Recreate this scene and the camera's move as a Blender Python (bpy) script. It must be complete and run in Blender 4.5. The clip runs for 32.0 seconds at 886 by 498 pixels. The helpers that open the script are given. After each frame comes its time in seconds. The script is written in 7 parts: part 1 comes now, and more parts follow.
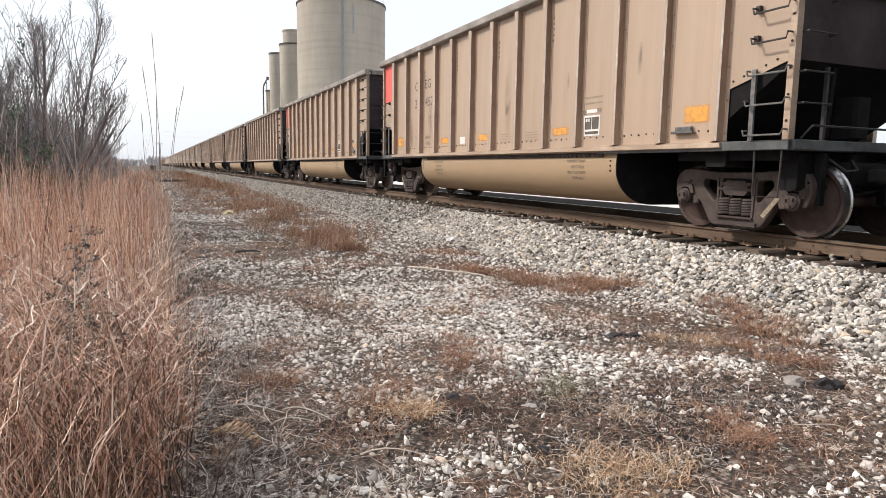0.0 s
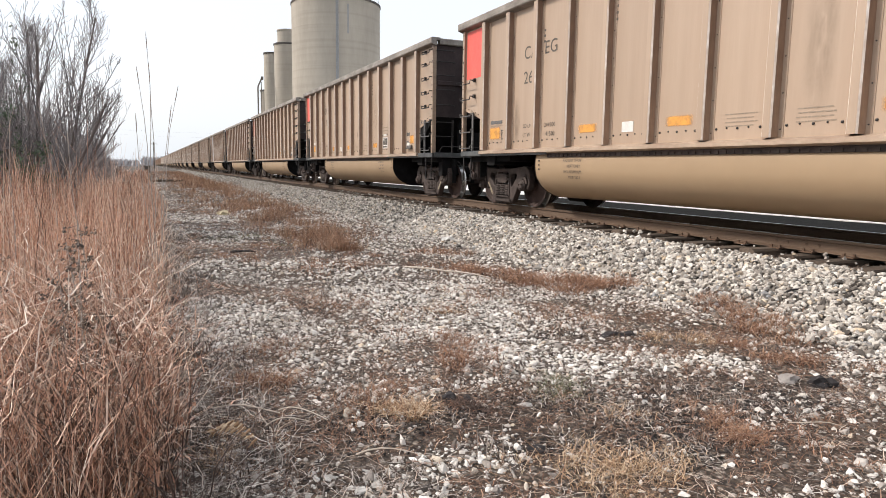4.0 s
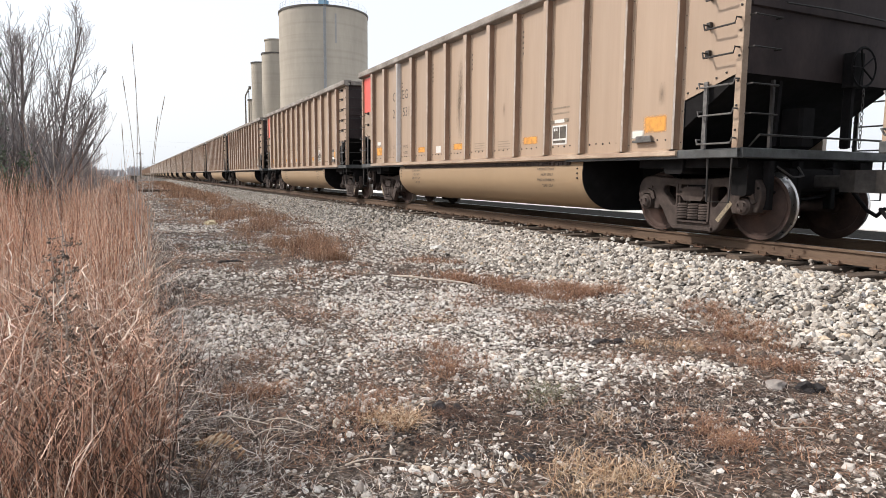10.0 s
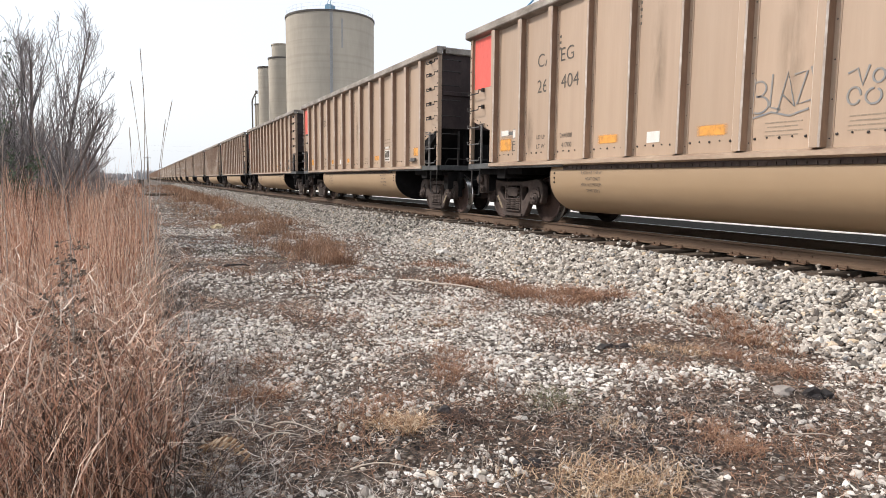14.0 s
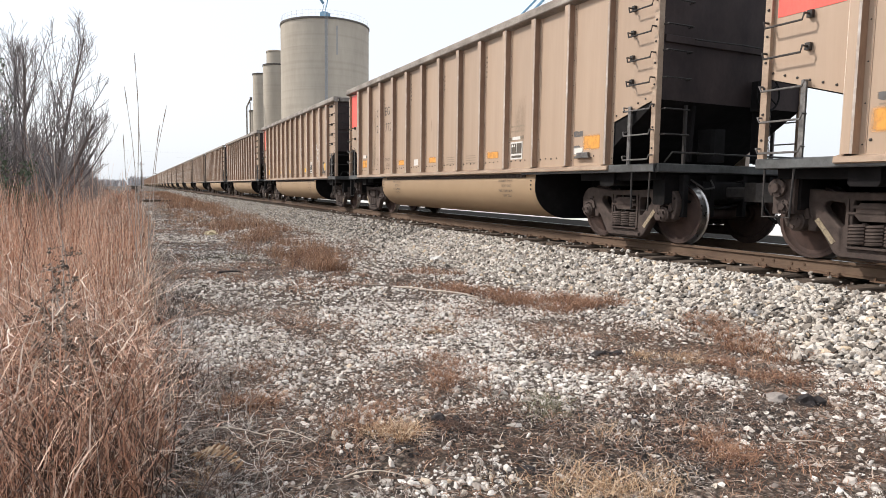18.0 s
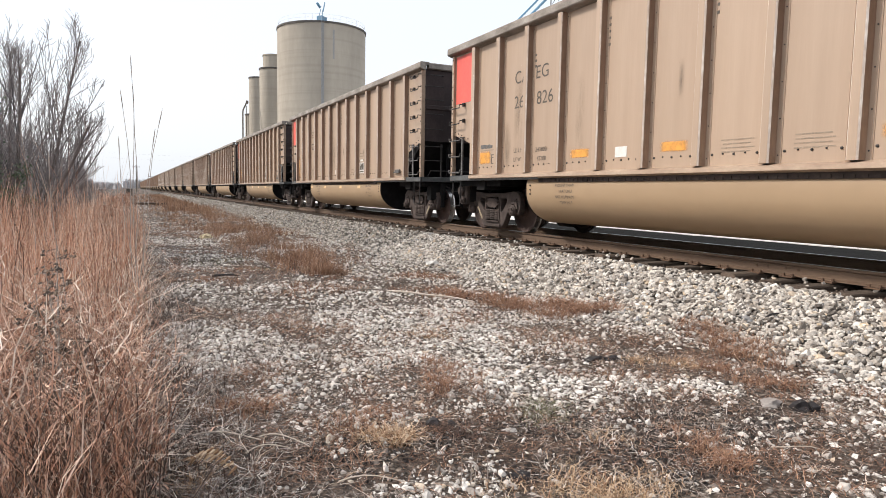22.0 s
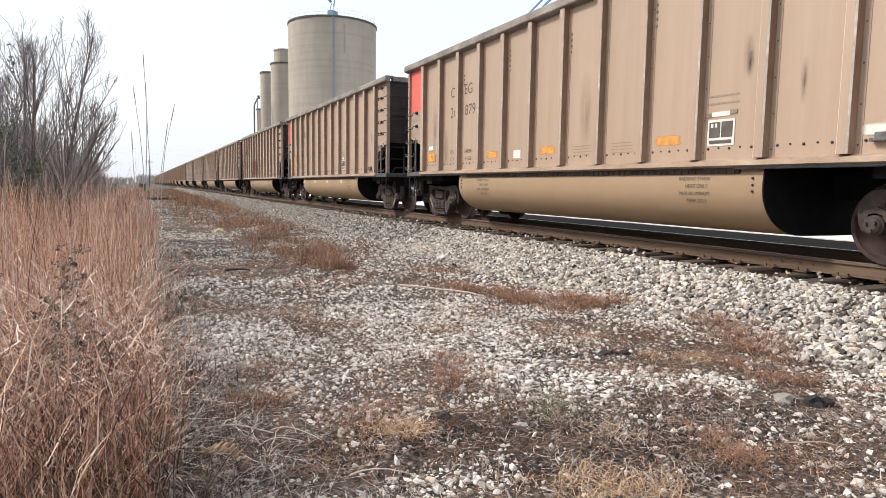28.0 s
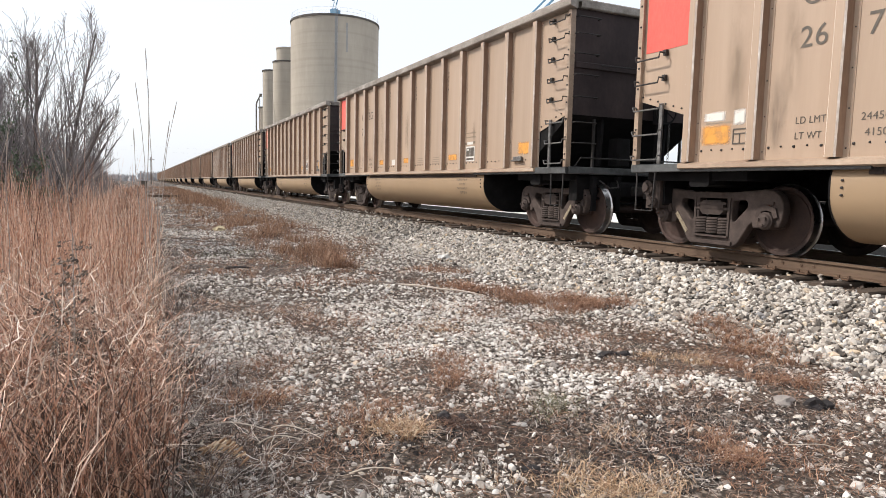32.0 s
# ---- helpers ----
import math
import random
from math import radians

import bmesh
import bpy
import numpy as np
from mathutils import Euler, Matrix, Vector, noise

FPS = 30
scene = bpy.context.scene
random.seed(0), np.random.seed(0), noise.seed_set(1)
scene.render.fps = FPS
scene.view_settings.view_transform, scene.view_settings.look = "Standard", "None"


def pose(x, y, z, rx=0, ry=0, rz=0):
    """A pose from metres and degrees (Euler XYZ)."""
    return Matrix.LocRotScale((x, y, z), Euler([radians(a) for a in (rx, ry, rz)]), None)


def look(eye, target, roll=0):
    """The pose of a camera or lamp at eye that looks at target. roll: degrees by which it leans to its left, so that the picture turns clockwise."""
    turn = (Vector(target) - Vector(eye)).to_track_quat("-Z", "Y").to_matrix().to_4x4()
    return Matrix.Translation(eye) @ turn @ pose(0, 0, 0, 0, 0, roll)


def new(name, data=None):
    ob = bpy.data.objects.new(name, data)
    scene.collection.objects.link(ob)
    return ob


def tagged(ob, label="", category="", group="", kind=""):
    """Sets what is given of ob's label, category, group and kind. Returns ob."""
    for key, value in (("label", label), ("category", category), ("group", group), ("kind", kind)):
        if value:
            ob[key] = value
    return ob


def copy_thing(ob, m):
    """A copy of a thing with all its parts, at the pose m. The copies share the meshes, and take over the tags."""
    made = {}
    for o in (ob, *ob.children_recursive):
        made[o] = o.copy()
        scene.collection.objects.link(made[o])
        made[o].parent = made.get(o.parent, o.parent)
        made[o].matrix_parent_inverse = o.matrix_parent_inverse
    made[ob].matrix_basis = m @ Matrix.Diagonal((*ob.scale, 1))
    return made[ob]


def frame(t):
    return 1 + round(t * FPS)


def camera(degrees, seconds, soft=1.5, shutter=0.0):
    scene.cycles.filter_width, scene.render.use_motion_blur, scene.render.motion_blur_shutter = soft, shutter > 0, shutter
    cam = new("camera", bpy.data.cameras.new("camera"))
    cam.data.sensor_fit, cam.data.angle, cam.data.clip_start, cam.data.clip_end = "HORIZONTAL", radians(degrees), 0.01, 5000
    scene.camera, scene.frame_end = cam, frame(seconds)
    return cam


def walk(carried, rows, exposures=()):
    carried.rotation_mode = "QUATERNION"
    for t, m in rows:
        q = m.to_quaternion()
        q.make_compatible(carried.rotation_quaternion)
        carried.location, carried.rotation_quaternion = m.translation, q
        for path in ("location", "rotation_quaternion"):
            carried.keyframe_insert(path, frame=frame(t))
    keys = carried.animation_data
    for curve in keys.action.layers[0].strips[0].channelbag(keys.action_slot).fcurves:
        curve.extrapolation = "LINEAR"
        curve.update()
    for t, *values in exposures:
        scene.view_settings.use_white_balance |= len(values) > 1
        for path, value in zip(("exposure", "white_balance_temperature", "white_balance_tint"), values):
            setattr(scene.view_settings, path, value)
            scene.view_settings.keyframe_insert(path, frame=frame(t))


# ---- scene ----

# ---- camera: held by hand beside the line, turning a little ----
EYE = Vector((0.0, 0.0, 1.456))
cam = camera(69.3, 32.0, soft=0.9)


def aim(yaw, pitch, roll):
    """Pose of the camera: degrees to the right of the line's direction (+y), degrees up, lean."""
    y, p = radians(yaw), radians(pitch)
    way = Vector((math.sin(y) * math.cos(p), math.cos(y) * math.cos(p), math.sin(p)))
    return look(EYE, EYE + way * 10, roll)


walk(cam, [(t, aim(a, b, c)) for t, a, b, c in (
    (0, 24.34, -7.17, 0.86), (0.5, 24.42, -7.13, 0.88), (1, 24.24, -7.10, 0.85),
    (1.5, 24.32, -7.06, 0.80), (2, 24.50, -7.02, 0.80), (2.5, 24.48, -6.98, 0.80),
    (3, 24.37, -6.98, 0.77), (3.5, 24.68, -7.06, 0.87), (5.5, 24.62, -7.40, 0.51),
    (6, 24.64, -7.19, 0.45), (6.5, 24.69, -7.07, 0.40), (7, 24.91, -7.16, 0.39),
    (7.5, 25.02, -6.99, 0.32), (8, 25.29, -6.77, 0.39), (8.5, 25.33, -6.66, 0.32),
    (9, 25.71, -6.78, 0.41), (9.5, 25.88, -6.48, 0.49), (10, 25.75, -6.41, 0.53),
    (10.5, 25.59, -6.46, 0.61), (11, 25.26, -6.53, 0.52), (11.5, 25.04, -6.70, 0.49),
    (12, 25.13, -6.69, 0.54), (12.5, 25.23, -6.63, 0.55), (13, 25.18, -6.53, 0.53),
    (13.5, 25.29, -6.23, 0.56), (14, 25.24, -6.04, 0.59), (14.5, 25.21, -5.85, 0.52),
    (16.5, 25.60, -5.38, 0.76), (17, 25.52, -5.46, 0.74), (17.5, 25.52, -5.56, 0.76),
    (18, 25.74, -5.42, 0.73), (18.5, 25.81, -5.44, 0.77), (19, 25.98, -5.48, 0.75),
    (19.5, 25.63, -5.36, 0.59), (20, 25.52, -5.22, 0.46), (20.5, 25.51, -5.20, 0.50),
    (21, 25.63, -5.14, 0.66), (21.5, 25.86, -5.15, 0.86), (22, 26.13, -5.02, 1.02),
    (22.5, 26.10, -5.19, 1.00), (23, 25.96, -5.46, 0.98), (23.5, 25.94, -5.31, 0.98),
    (24, 25.68, -5.35, 0.97), (24.5, 25.35, -5.70, 0.93), (25, 25.25, -5.63, 0.86),
    (25.5, 25.22, -5.61, 0.85), (27.5, 25.29, -5.55, 0.98), (28, 25.16, -5.54, 0.90),
    (28.5, 25.39, -5.39, 0.87), (29, 25.53, -5.44, 1.01), (29.5, 25.37, -5.59, 1.07),
    (30, 25.16, -5.83, 1.13), (30.5, 25.27, -6.00, 1.19), (31, 25.16, -5.92, 1.17),
    (31.5, 25.12, -5.64, 1.26), (32, 25.08, -5.59, 1.33),
)])

# ---- world and sun: thin bright haze, low winter sun ahead on the open side ----
SUN_UP, SUN_AZ = 40.0, -58.0     # degrees above the horizon; from +y, negative towards -x
world = bpy.data.worlds.new("world")
scene.world = world
world.use_nodes = True
wn, wl = world.node_tree.nodes, world.node_tree.links
sky = wn.new("ShaderNodeTexSky")
sky.sky_type, sky.sun_disc = "NISHITA", False
sky.sun_elevation, sky.sun_rotation = radians(SUN_UP), radians(SUN_AZ)
sky.air_density, sky.dust_density, sky.ozone_density = 1.0, 5.0, 1.0
haze = wn.new("ShaderNodeMix")
haze.data_type = "RGBA"
haze.inputs[0].default_value = 0.64
haze.inputs[7].default_value = (10.2, 10.7, 11.4, 1)
wl.new(sky.outputs[0], haze.inputs[6])
wl.new(haze.outputs[2], wn["Background"].inputs[0])
wn["Background"].inputs[1].default_value = 0.121
sun = new("sun", bpy.data.lights.new("sun", "SUN"))
sun.data.energy, sun.data.angle, sun.data.color = 3.35, radians(3.5), (1.0, 0.922, 0.85)
away = Vector((math.sin(radians(SUN_AZ)) * math.cos(radians(SUN_UP)),
               math.cos(radians(SUN_AZ)) * math.cos(radians(SUN_UP)), math.sin(radians(SUN_UP))))
sun.matrix_world = look(away * 60, (0, 0, 0))
scene.view_settings.exposure = 0.12

# ---- materials ----


def mat(name, rough=0.8, metal=0.0):
    m = bpy.data.materials.new(name)
    m.use_nodes = True
    b = m.node_tree.nodes["Principled BSDF"]
    b.inputs["Roughness"].default_value, b.inputs["Metallic"].default_value = rough, metal
    return m, m.node_tree.nodes, m.node_tree.links, b


def noise_tex(n, l, scale, detail=4.0, rough=0.6, stretch=None, coord="Object"):
    tc = n.new("ShaderNodeTexCoord")
    t = n.new("ShaderNodeTexNoise")
    t.inputs["Scale"].default_value, t.inputs["Detail"].default_value = scale, detail
    t.inputs["Roughness"].default_value = rough
    if stretch:
        mp = n.new("ShaderNodeMapping")
        mp.inputs["Scale"].default_value = stretch
        l.new(tc.outputs[coord], mp.inputs[0])
        l.new(mp.outputs[0], t.inputs["Vector"])
    else:
        l.new(tc.outputs[coord], t.inputs["Vector"])
    return t


def ramp(n, l, src, stops):
    r = n.new("ShaderNodeValToRGB")
    e = r.color_ramp.elements
    while len(e) < len(stops):
        e.new(0.5)
    for el, (p, c) in zip(e, stops):
        el.position, el.color = p, (*c, 1)
    l.new(src, r.inputs[0])
    return r


def mixed(n, l, fac, a, b, blend="MIX"):
    m = n.new("ShaderNodeMix")
    m.data_type, m.blend_type = "RGBA", blend
    for i, v in ((0, fac), (6, a), (7, b)):
        if hasattr(v, "links"):
            l.new(v, m.inputs[i])
        else:
            m.inputs[i].default_value = v if i == 0 else (*v, 1)
    return m.outputs[2]


def bump(n, l, src, b, strength=0.3, dist=0.01):
    k = n.new("ShaderNodeBump")
    k.inputs["Strength"].default_value, k.inputs["Distance"].default_value = strength, dist
    l.new(src, k.inputs["Height"])
    l.new(k.outputs[0], b.inputs["Normal"])


def worn(name, base, dark, light=None, rough=0.7, metal=0.0, scale=3.0, stretch=None, bumped=0.15, vary=0.12, coord="Object", grain=0.18):
    """A painted or plain surface with large stains, fine grain and a little tone from piece to piece."""
    m, n, l, b = mat(name, rough, metal)
    big = noise_tex(n, l, scale, 5, 0.65, stretch, coord)
    fine = noise_tex(n, l, scale * 14, 3, 0.6, stretch, coord)
    c1 = ramp(n, l, big.outputs[0], [(0.3, dark), (0.62, base)] + ([(0.85, light)] if light else []))
    c2 = ramp(n, l, fine.outputs[0], [(0.25, (1 - grain,) * 3), (0.7, (1 + grain / 3,) * 3)])
    col = mixed(n, l, 1.0, c1.outputs[0], c2.outputs[0], "MULTIPLY")
    if vary:
        info = n.new("ShaderNodeObjectInfo")
        tone = ramp(n, l, info.outputs["Random"], [(0.0, (1 - vary,) * 3), (1.0, (1 + vary * 0.6,) * 3)])
        col = mixed(n, l, 1.0, col, tone.outputs[0], "MULTIPLY")
    l.new(col, b.inputs["Base Color"])
    rr = n.new("ShaderNodeMapRange")
    rr.inputs[3].default_value, rr.inputs[4].default_value = rough + 0.12, rough - 0.1
    l.new(big.outputs[0], rr.inputs[0])
    l.new(rr.outputs[0], b.inputs["Roughness"])
    bump(n, l, fine.outputs[0], b, bumped, 0.004)
    return m


def islands(name, stops, rough=0.9, scale=60.0, bumped=0.4):
    """Loose pieces (stones, blades) with a colour of their own each."""
    m, n, l, b = mat(name, rough)
    g = n.new("ShaderNodeNewGeometry")
    r = ramp(n, l, g.outputs["Random Per Island"], stops)
    f = noise_tex(n, l, scale, 3)
    c2 = ramp(n, l, f.outputs[0], [(0.25, (0.72, 0.72, 0.72)), (0.75, (1.12, 1.12, 1.12))])
    l.new(mixed(n, l, 1.0, r.outputs[0], c2.outputs[0], "MULTIPLY"), b.inputs["Base Color"])
    if bumped:
        bump(n, l, f.outputs[0], b, bumped, 0.004)
    return m


# painted car sides: tan paint, dust streaks running down, grime near the floor
M_TAN = worn("tan_paint", (0.425, 0.315, 0.231), (0.378, 0.276, 0.20), (0.46, 0.353, 0.266), 0.44, 0, 1.3, (1, 2.2, 0.16), 0.04, 0.07, grain=0.025)
# rib sides browner than the sheet: their shade is painted in
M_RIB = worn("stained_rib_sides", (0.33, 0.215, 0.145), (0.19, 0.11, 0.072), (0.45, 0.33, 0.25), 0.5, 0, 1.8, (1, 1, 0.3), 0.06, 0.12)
M_LEDGE = worn("tan_paint_ledge", (0.45, 0.34, 0.25), (0.30, 0.205, 0.145), (0.64, 0.55, 0.46), 0.42, 0.1, 1.8, (1, 0.5, 1), 0.06, 0.1)
M_TUB = worn("tan_paint_tub", (0.365, 0.256, 0.156), (0.33, 0.23, 0.138), (0.39, 0.28, 0.175), 0.6, 0, 0.5, (0.6, 0.5, 0.5), 0.04, 0.06, grain=0.03)
M_CHORD = worn("weathered_chord", (0.33, 0.295, 0.26), (0.15, 0.125, 0.105), (0.52, 0.48, 0.44), 0.6, 0.2, 4.0, (1, 0.4, 1), 0.1, 0.1)
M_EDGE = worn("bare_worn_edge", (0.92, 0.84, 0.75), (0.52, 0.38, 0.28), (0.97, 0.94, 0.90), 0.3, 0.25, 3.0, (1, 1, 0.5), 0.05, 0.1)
M_SILL = worn("grey_sill_paint", (0.10, 0.106, 0.108), (0.04, 0.04, 0.04), (0.17, 0.178, 0.18), 0.6, 0.1, 4.0, None, 0.15, 0.1)
# end wall: shade from the neighbouring car is put into the colour
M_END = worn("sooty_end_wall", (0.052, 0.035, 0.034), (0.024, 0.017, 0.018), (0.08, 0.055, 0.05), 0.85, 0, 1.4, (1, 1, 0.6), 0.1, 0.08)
# underframe and end gear: near black carries the shade under and between cars
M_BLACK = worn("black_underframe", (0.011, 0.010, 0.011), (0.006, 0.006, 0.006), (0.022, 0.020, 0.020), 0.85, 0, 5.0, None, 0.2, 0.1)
M_CAST = worn("rusty_cast_steel", (0.080, 0.058, 0.050), (0.036, 0.026, 0.022), (0.135, 0.10, 0.085), 0.8, 0.1, 6.0, None, 0.35, 0.15)
M_WHEEL = worn("rusty_wheel_plate", (0.078, 0.046, 0.037), (0.038, 0.024, 0.020), (0.13, 0.08, 0.064), 0.75, 0.15, 3.0, None, 0.2, 0.15)
M_TREAD = worn("polished_tread", (0.55, 0.54, 0.53), (0.40, 0.39, 0.38), None, 0.28, 1.0, 8.0, None, 0.05, 0)
M_ROD = worn("dark_steel_rod", (0.045, 0.04, 0.038), (0.022, 0.020, 0.019), (0.08, 0.072, 0.066), 0.55, 0.3, 12.0, None, 0.1, 0.1)
M_RODG = worn("pale_steel_rod", (0.20, 0.195, 0.19), (0.07, 0.066, 0.064), None, 0.5, 0.4, 12.0, None, 0.1, 0.1)
M_RED = worn("red_paint", (0.80, 0.115, 0.085), (0.70, 0.10, 0.08), None, 0.5, 0, 2.0, (1, 1, 0.4), 0.05, 0.06)
M_PALEO = worn("pale_orange_reflector", (0.78, 0.55, 0.28), (0.70, 0.48, 0.24), None, 0.5, 0, 5.0, None, 0.05, 0.1)
M_YELLOW = worn("yellow_reflector", (0.85, 0.50, 0.02), (0.80, 0.45, 0.03), None, 0.4, 0, 5.0, None, 0.05, 0.1)
M_WHITE = worn("white_stencil", (0.78, 0.77, 0.74), (0.62, 0.60, 0.56), None, 0.6, 0, 6.0, None, 0.05, 0)
M_INK = worn("black_stencil", (0.075, 0.065, 0.055), (0.14, 0.115, 0.09), None, 0.65, 0, 9.0, None, 0.05, 0)
M_FADED = worn("faded_stencil", (0.20, 0.16, 0.12), (0.28, 0.22, 0.16), None, 0.65, 0, 9.0, None, 0.05, 0)
M_PRINT = worn("thin_faded_print", (0.27, 0.215, 0.16), (0.34, 0.27, 0.20), None, 0.65, 0, 9.0, None, 0.05, 0)
M_TAG = worn("maroon_spray", (0.30, 0.06, 0.075), (0.22, 0.05, 0.06), (0.36, 0.10, 0.11), 0.6, 0, 6.0, None, 0.05, 0)
M_RAIL = worn("rusty_rail_web", (0.15, 0.098, 0.064), (0.09, 0.056, 0.037), (0.20, 0.137, 0.094), 0.75, 0.1, 5.0, (1, 0.15, 1), 0.2, 0.05)
M_HEAD = worn("rail_running_top", (0.42, 0.41, 0.40), (0.30, 0.29, 0.28), None, 0.3, 1.0, 6.0, (1, 0.1, 1), 0.05, 0)
M_TIE = worn("weathered_tie", (0.125, 0.092, 0.068), (0.055, 0.04, 0.03), (0.21, 0.165, 0.125), 0.9, 0, 6.0, (1, 6, 6), 0.5, 0.3)
M_PLATE = worn("rusty_tie_plate", (0.13, 0.075, 0.045), (0.07, 0.042, 0.03), None, 0.8, 0.1, 9.0, None, 0.3, 0.2)
M_CONC = worn("pale_concrete", (0.70, 0.68, 0.66), (0.60, 0.58, 0.56), None, 0.85, 0, 0.4, None, 0.1, 0)
M_BLUE = worn("blue_machine_paint", (0.16, 0.33, 0.48), (0.12, 0.25, 0.38), None, 0.5, 0.1, 2.0, None, 0.05, 0.1)
M_GALV = worn("galvanised_steel", (0.36, 0.37, 0.38), (0.25, 0.25, 0.26), None, 0.5, 0.6, 2.0, None, 0.1, 0.1)
M_POLE = worn("weathered_pole", (0.16, 0.14, 0.12), (0.10, 0.085, 0.07), None, 0.9, 0, 4.0, None, 0.2, 0.1)



def decal(name, colour, strength=1.0, scale=6.0, stretch=(1, 1, 0.4), hard=0.25, lo=0.38, hi=0.62):
    """Soft smear or thin worn paint on a sheet: patchy, fading out to its edges."""
    m, n, l, b = mat(name, 0.75)
    b.inputs["Base Color"].default_value = (*colour, 1)
    tc = n.new("ShaderNodeTexCoord")
    sep = n.new("ShaderNodeSeparateXYZ")
    l.new(tc.outputs["Generated"], sep.inputs[0])
    edge = None
    for i in (1, 2):
        a = n.new("ShaderNodeMath")
        a.operation = "PINGPONG"
        a.inputs[1].default_value = 0.5
        l.new(sep.outputs[i], a.inputs[0])
        r = n.new("ShaderNodeMapRange")
        r.inputs[1].default_value, r.inputs[2].default_value = 0.0, hard
        l.new(a.outputs[0], r.inputs[0])
        if edge is None:
            edge = r.outputs[0]
        else:
            k = n.new("ShaderNodeMath")
            k.operation = "MULTIPLY"
            l.new(edge, k.inputs[0])
            l.new(r.outputs[0], k.inputs[1])
            edge = k.outputs[0]
    t = noise_tex(n, l, scale, 5, 0.7, stretch)
    c = ramp(n, l, t.outputs[0], [(lo, (0, 0, 0)), (hi, (strength,) * 3)])
    k = n.new("ShaderNodeMath")
    k.operation = "MULTIPLY"
    l.new(edge, k.inputs[0])
    l.new(c.outputs[0], k.inputs[1])
    l.new(k.outputs[0], b.inputs["Alpha"])
    return m


M_SMEAR = decal("dark_smear", (0.055, 0.050, 0.042), 0.65, 5.0, (1, 1.4, 0.3), 0.5, 0.30, 0.62)
M_DUST = decal("dust_smear", (0.22, 0.17, 0.12), 0.4, 4.0, (1, 1, 0.25), 0.4)
M_FADEO = decal("faded_orange", (0.80, 0.37, 0.07), 0.88, 5.0, (1, 1, 1), 0.18, 0.12, 0.55)
M_RUSTRUN = decal("rust_run", (0.42, 0.20, 0.07), 0.8, 5.0, (1, 1, 0.2), 0.45)
M_PALES = decal("pale_smear", (0.78, 0.75, 0.70), 0.9, 6.0, (1, 0.5, 1), 0.2, 0.25, 0.5)
M_GREYP = decal("grey_overpaint", (0.13, 0.13, 0.13), 0.9, 7.0, (1, 1, 1), 0.05, 0.2, 0.5)
# ---- mesh helpers ----


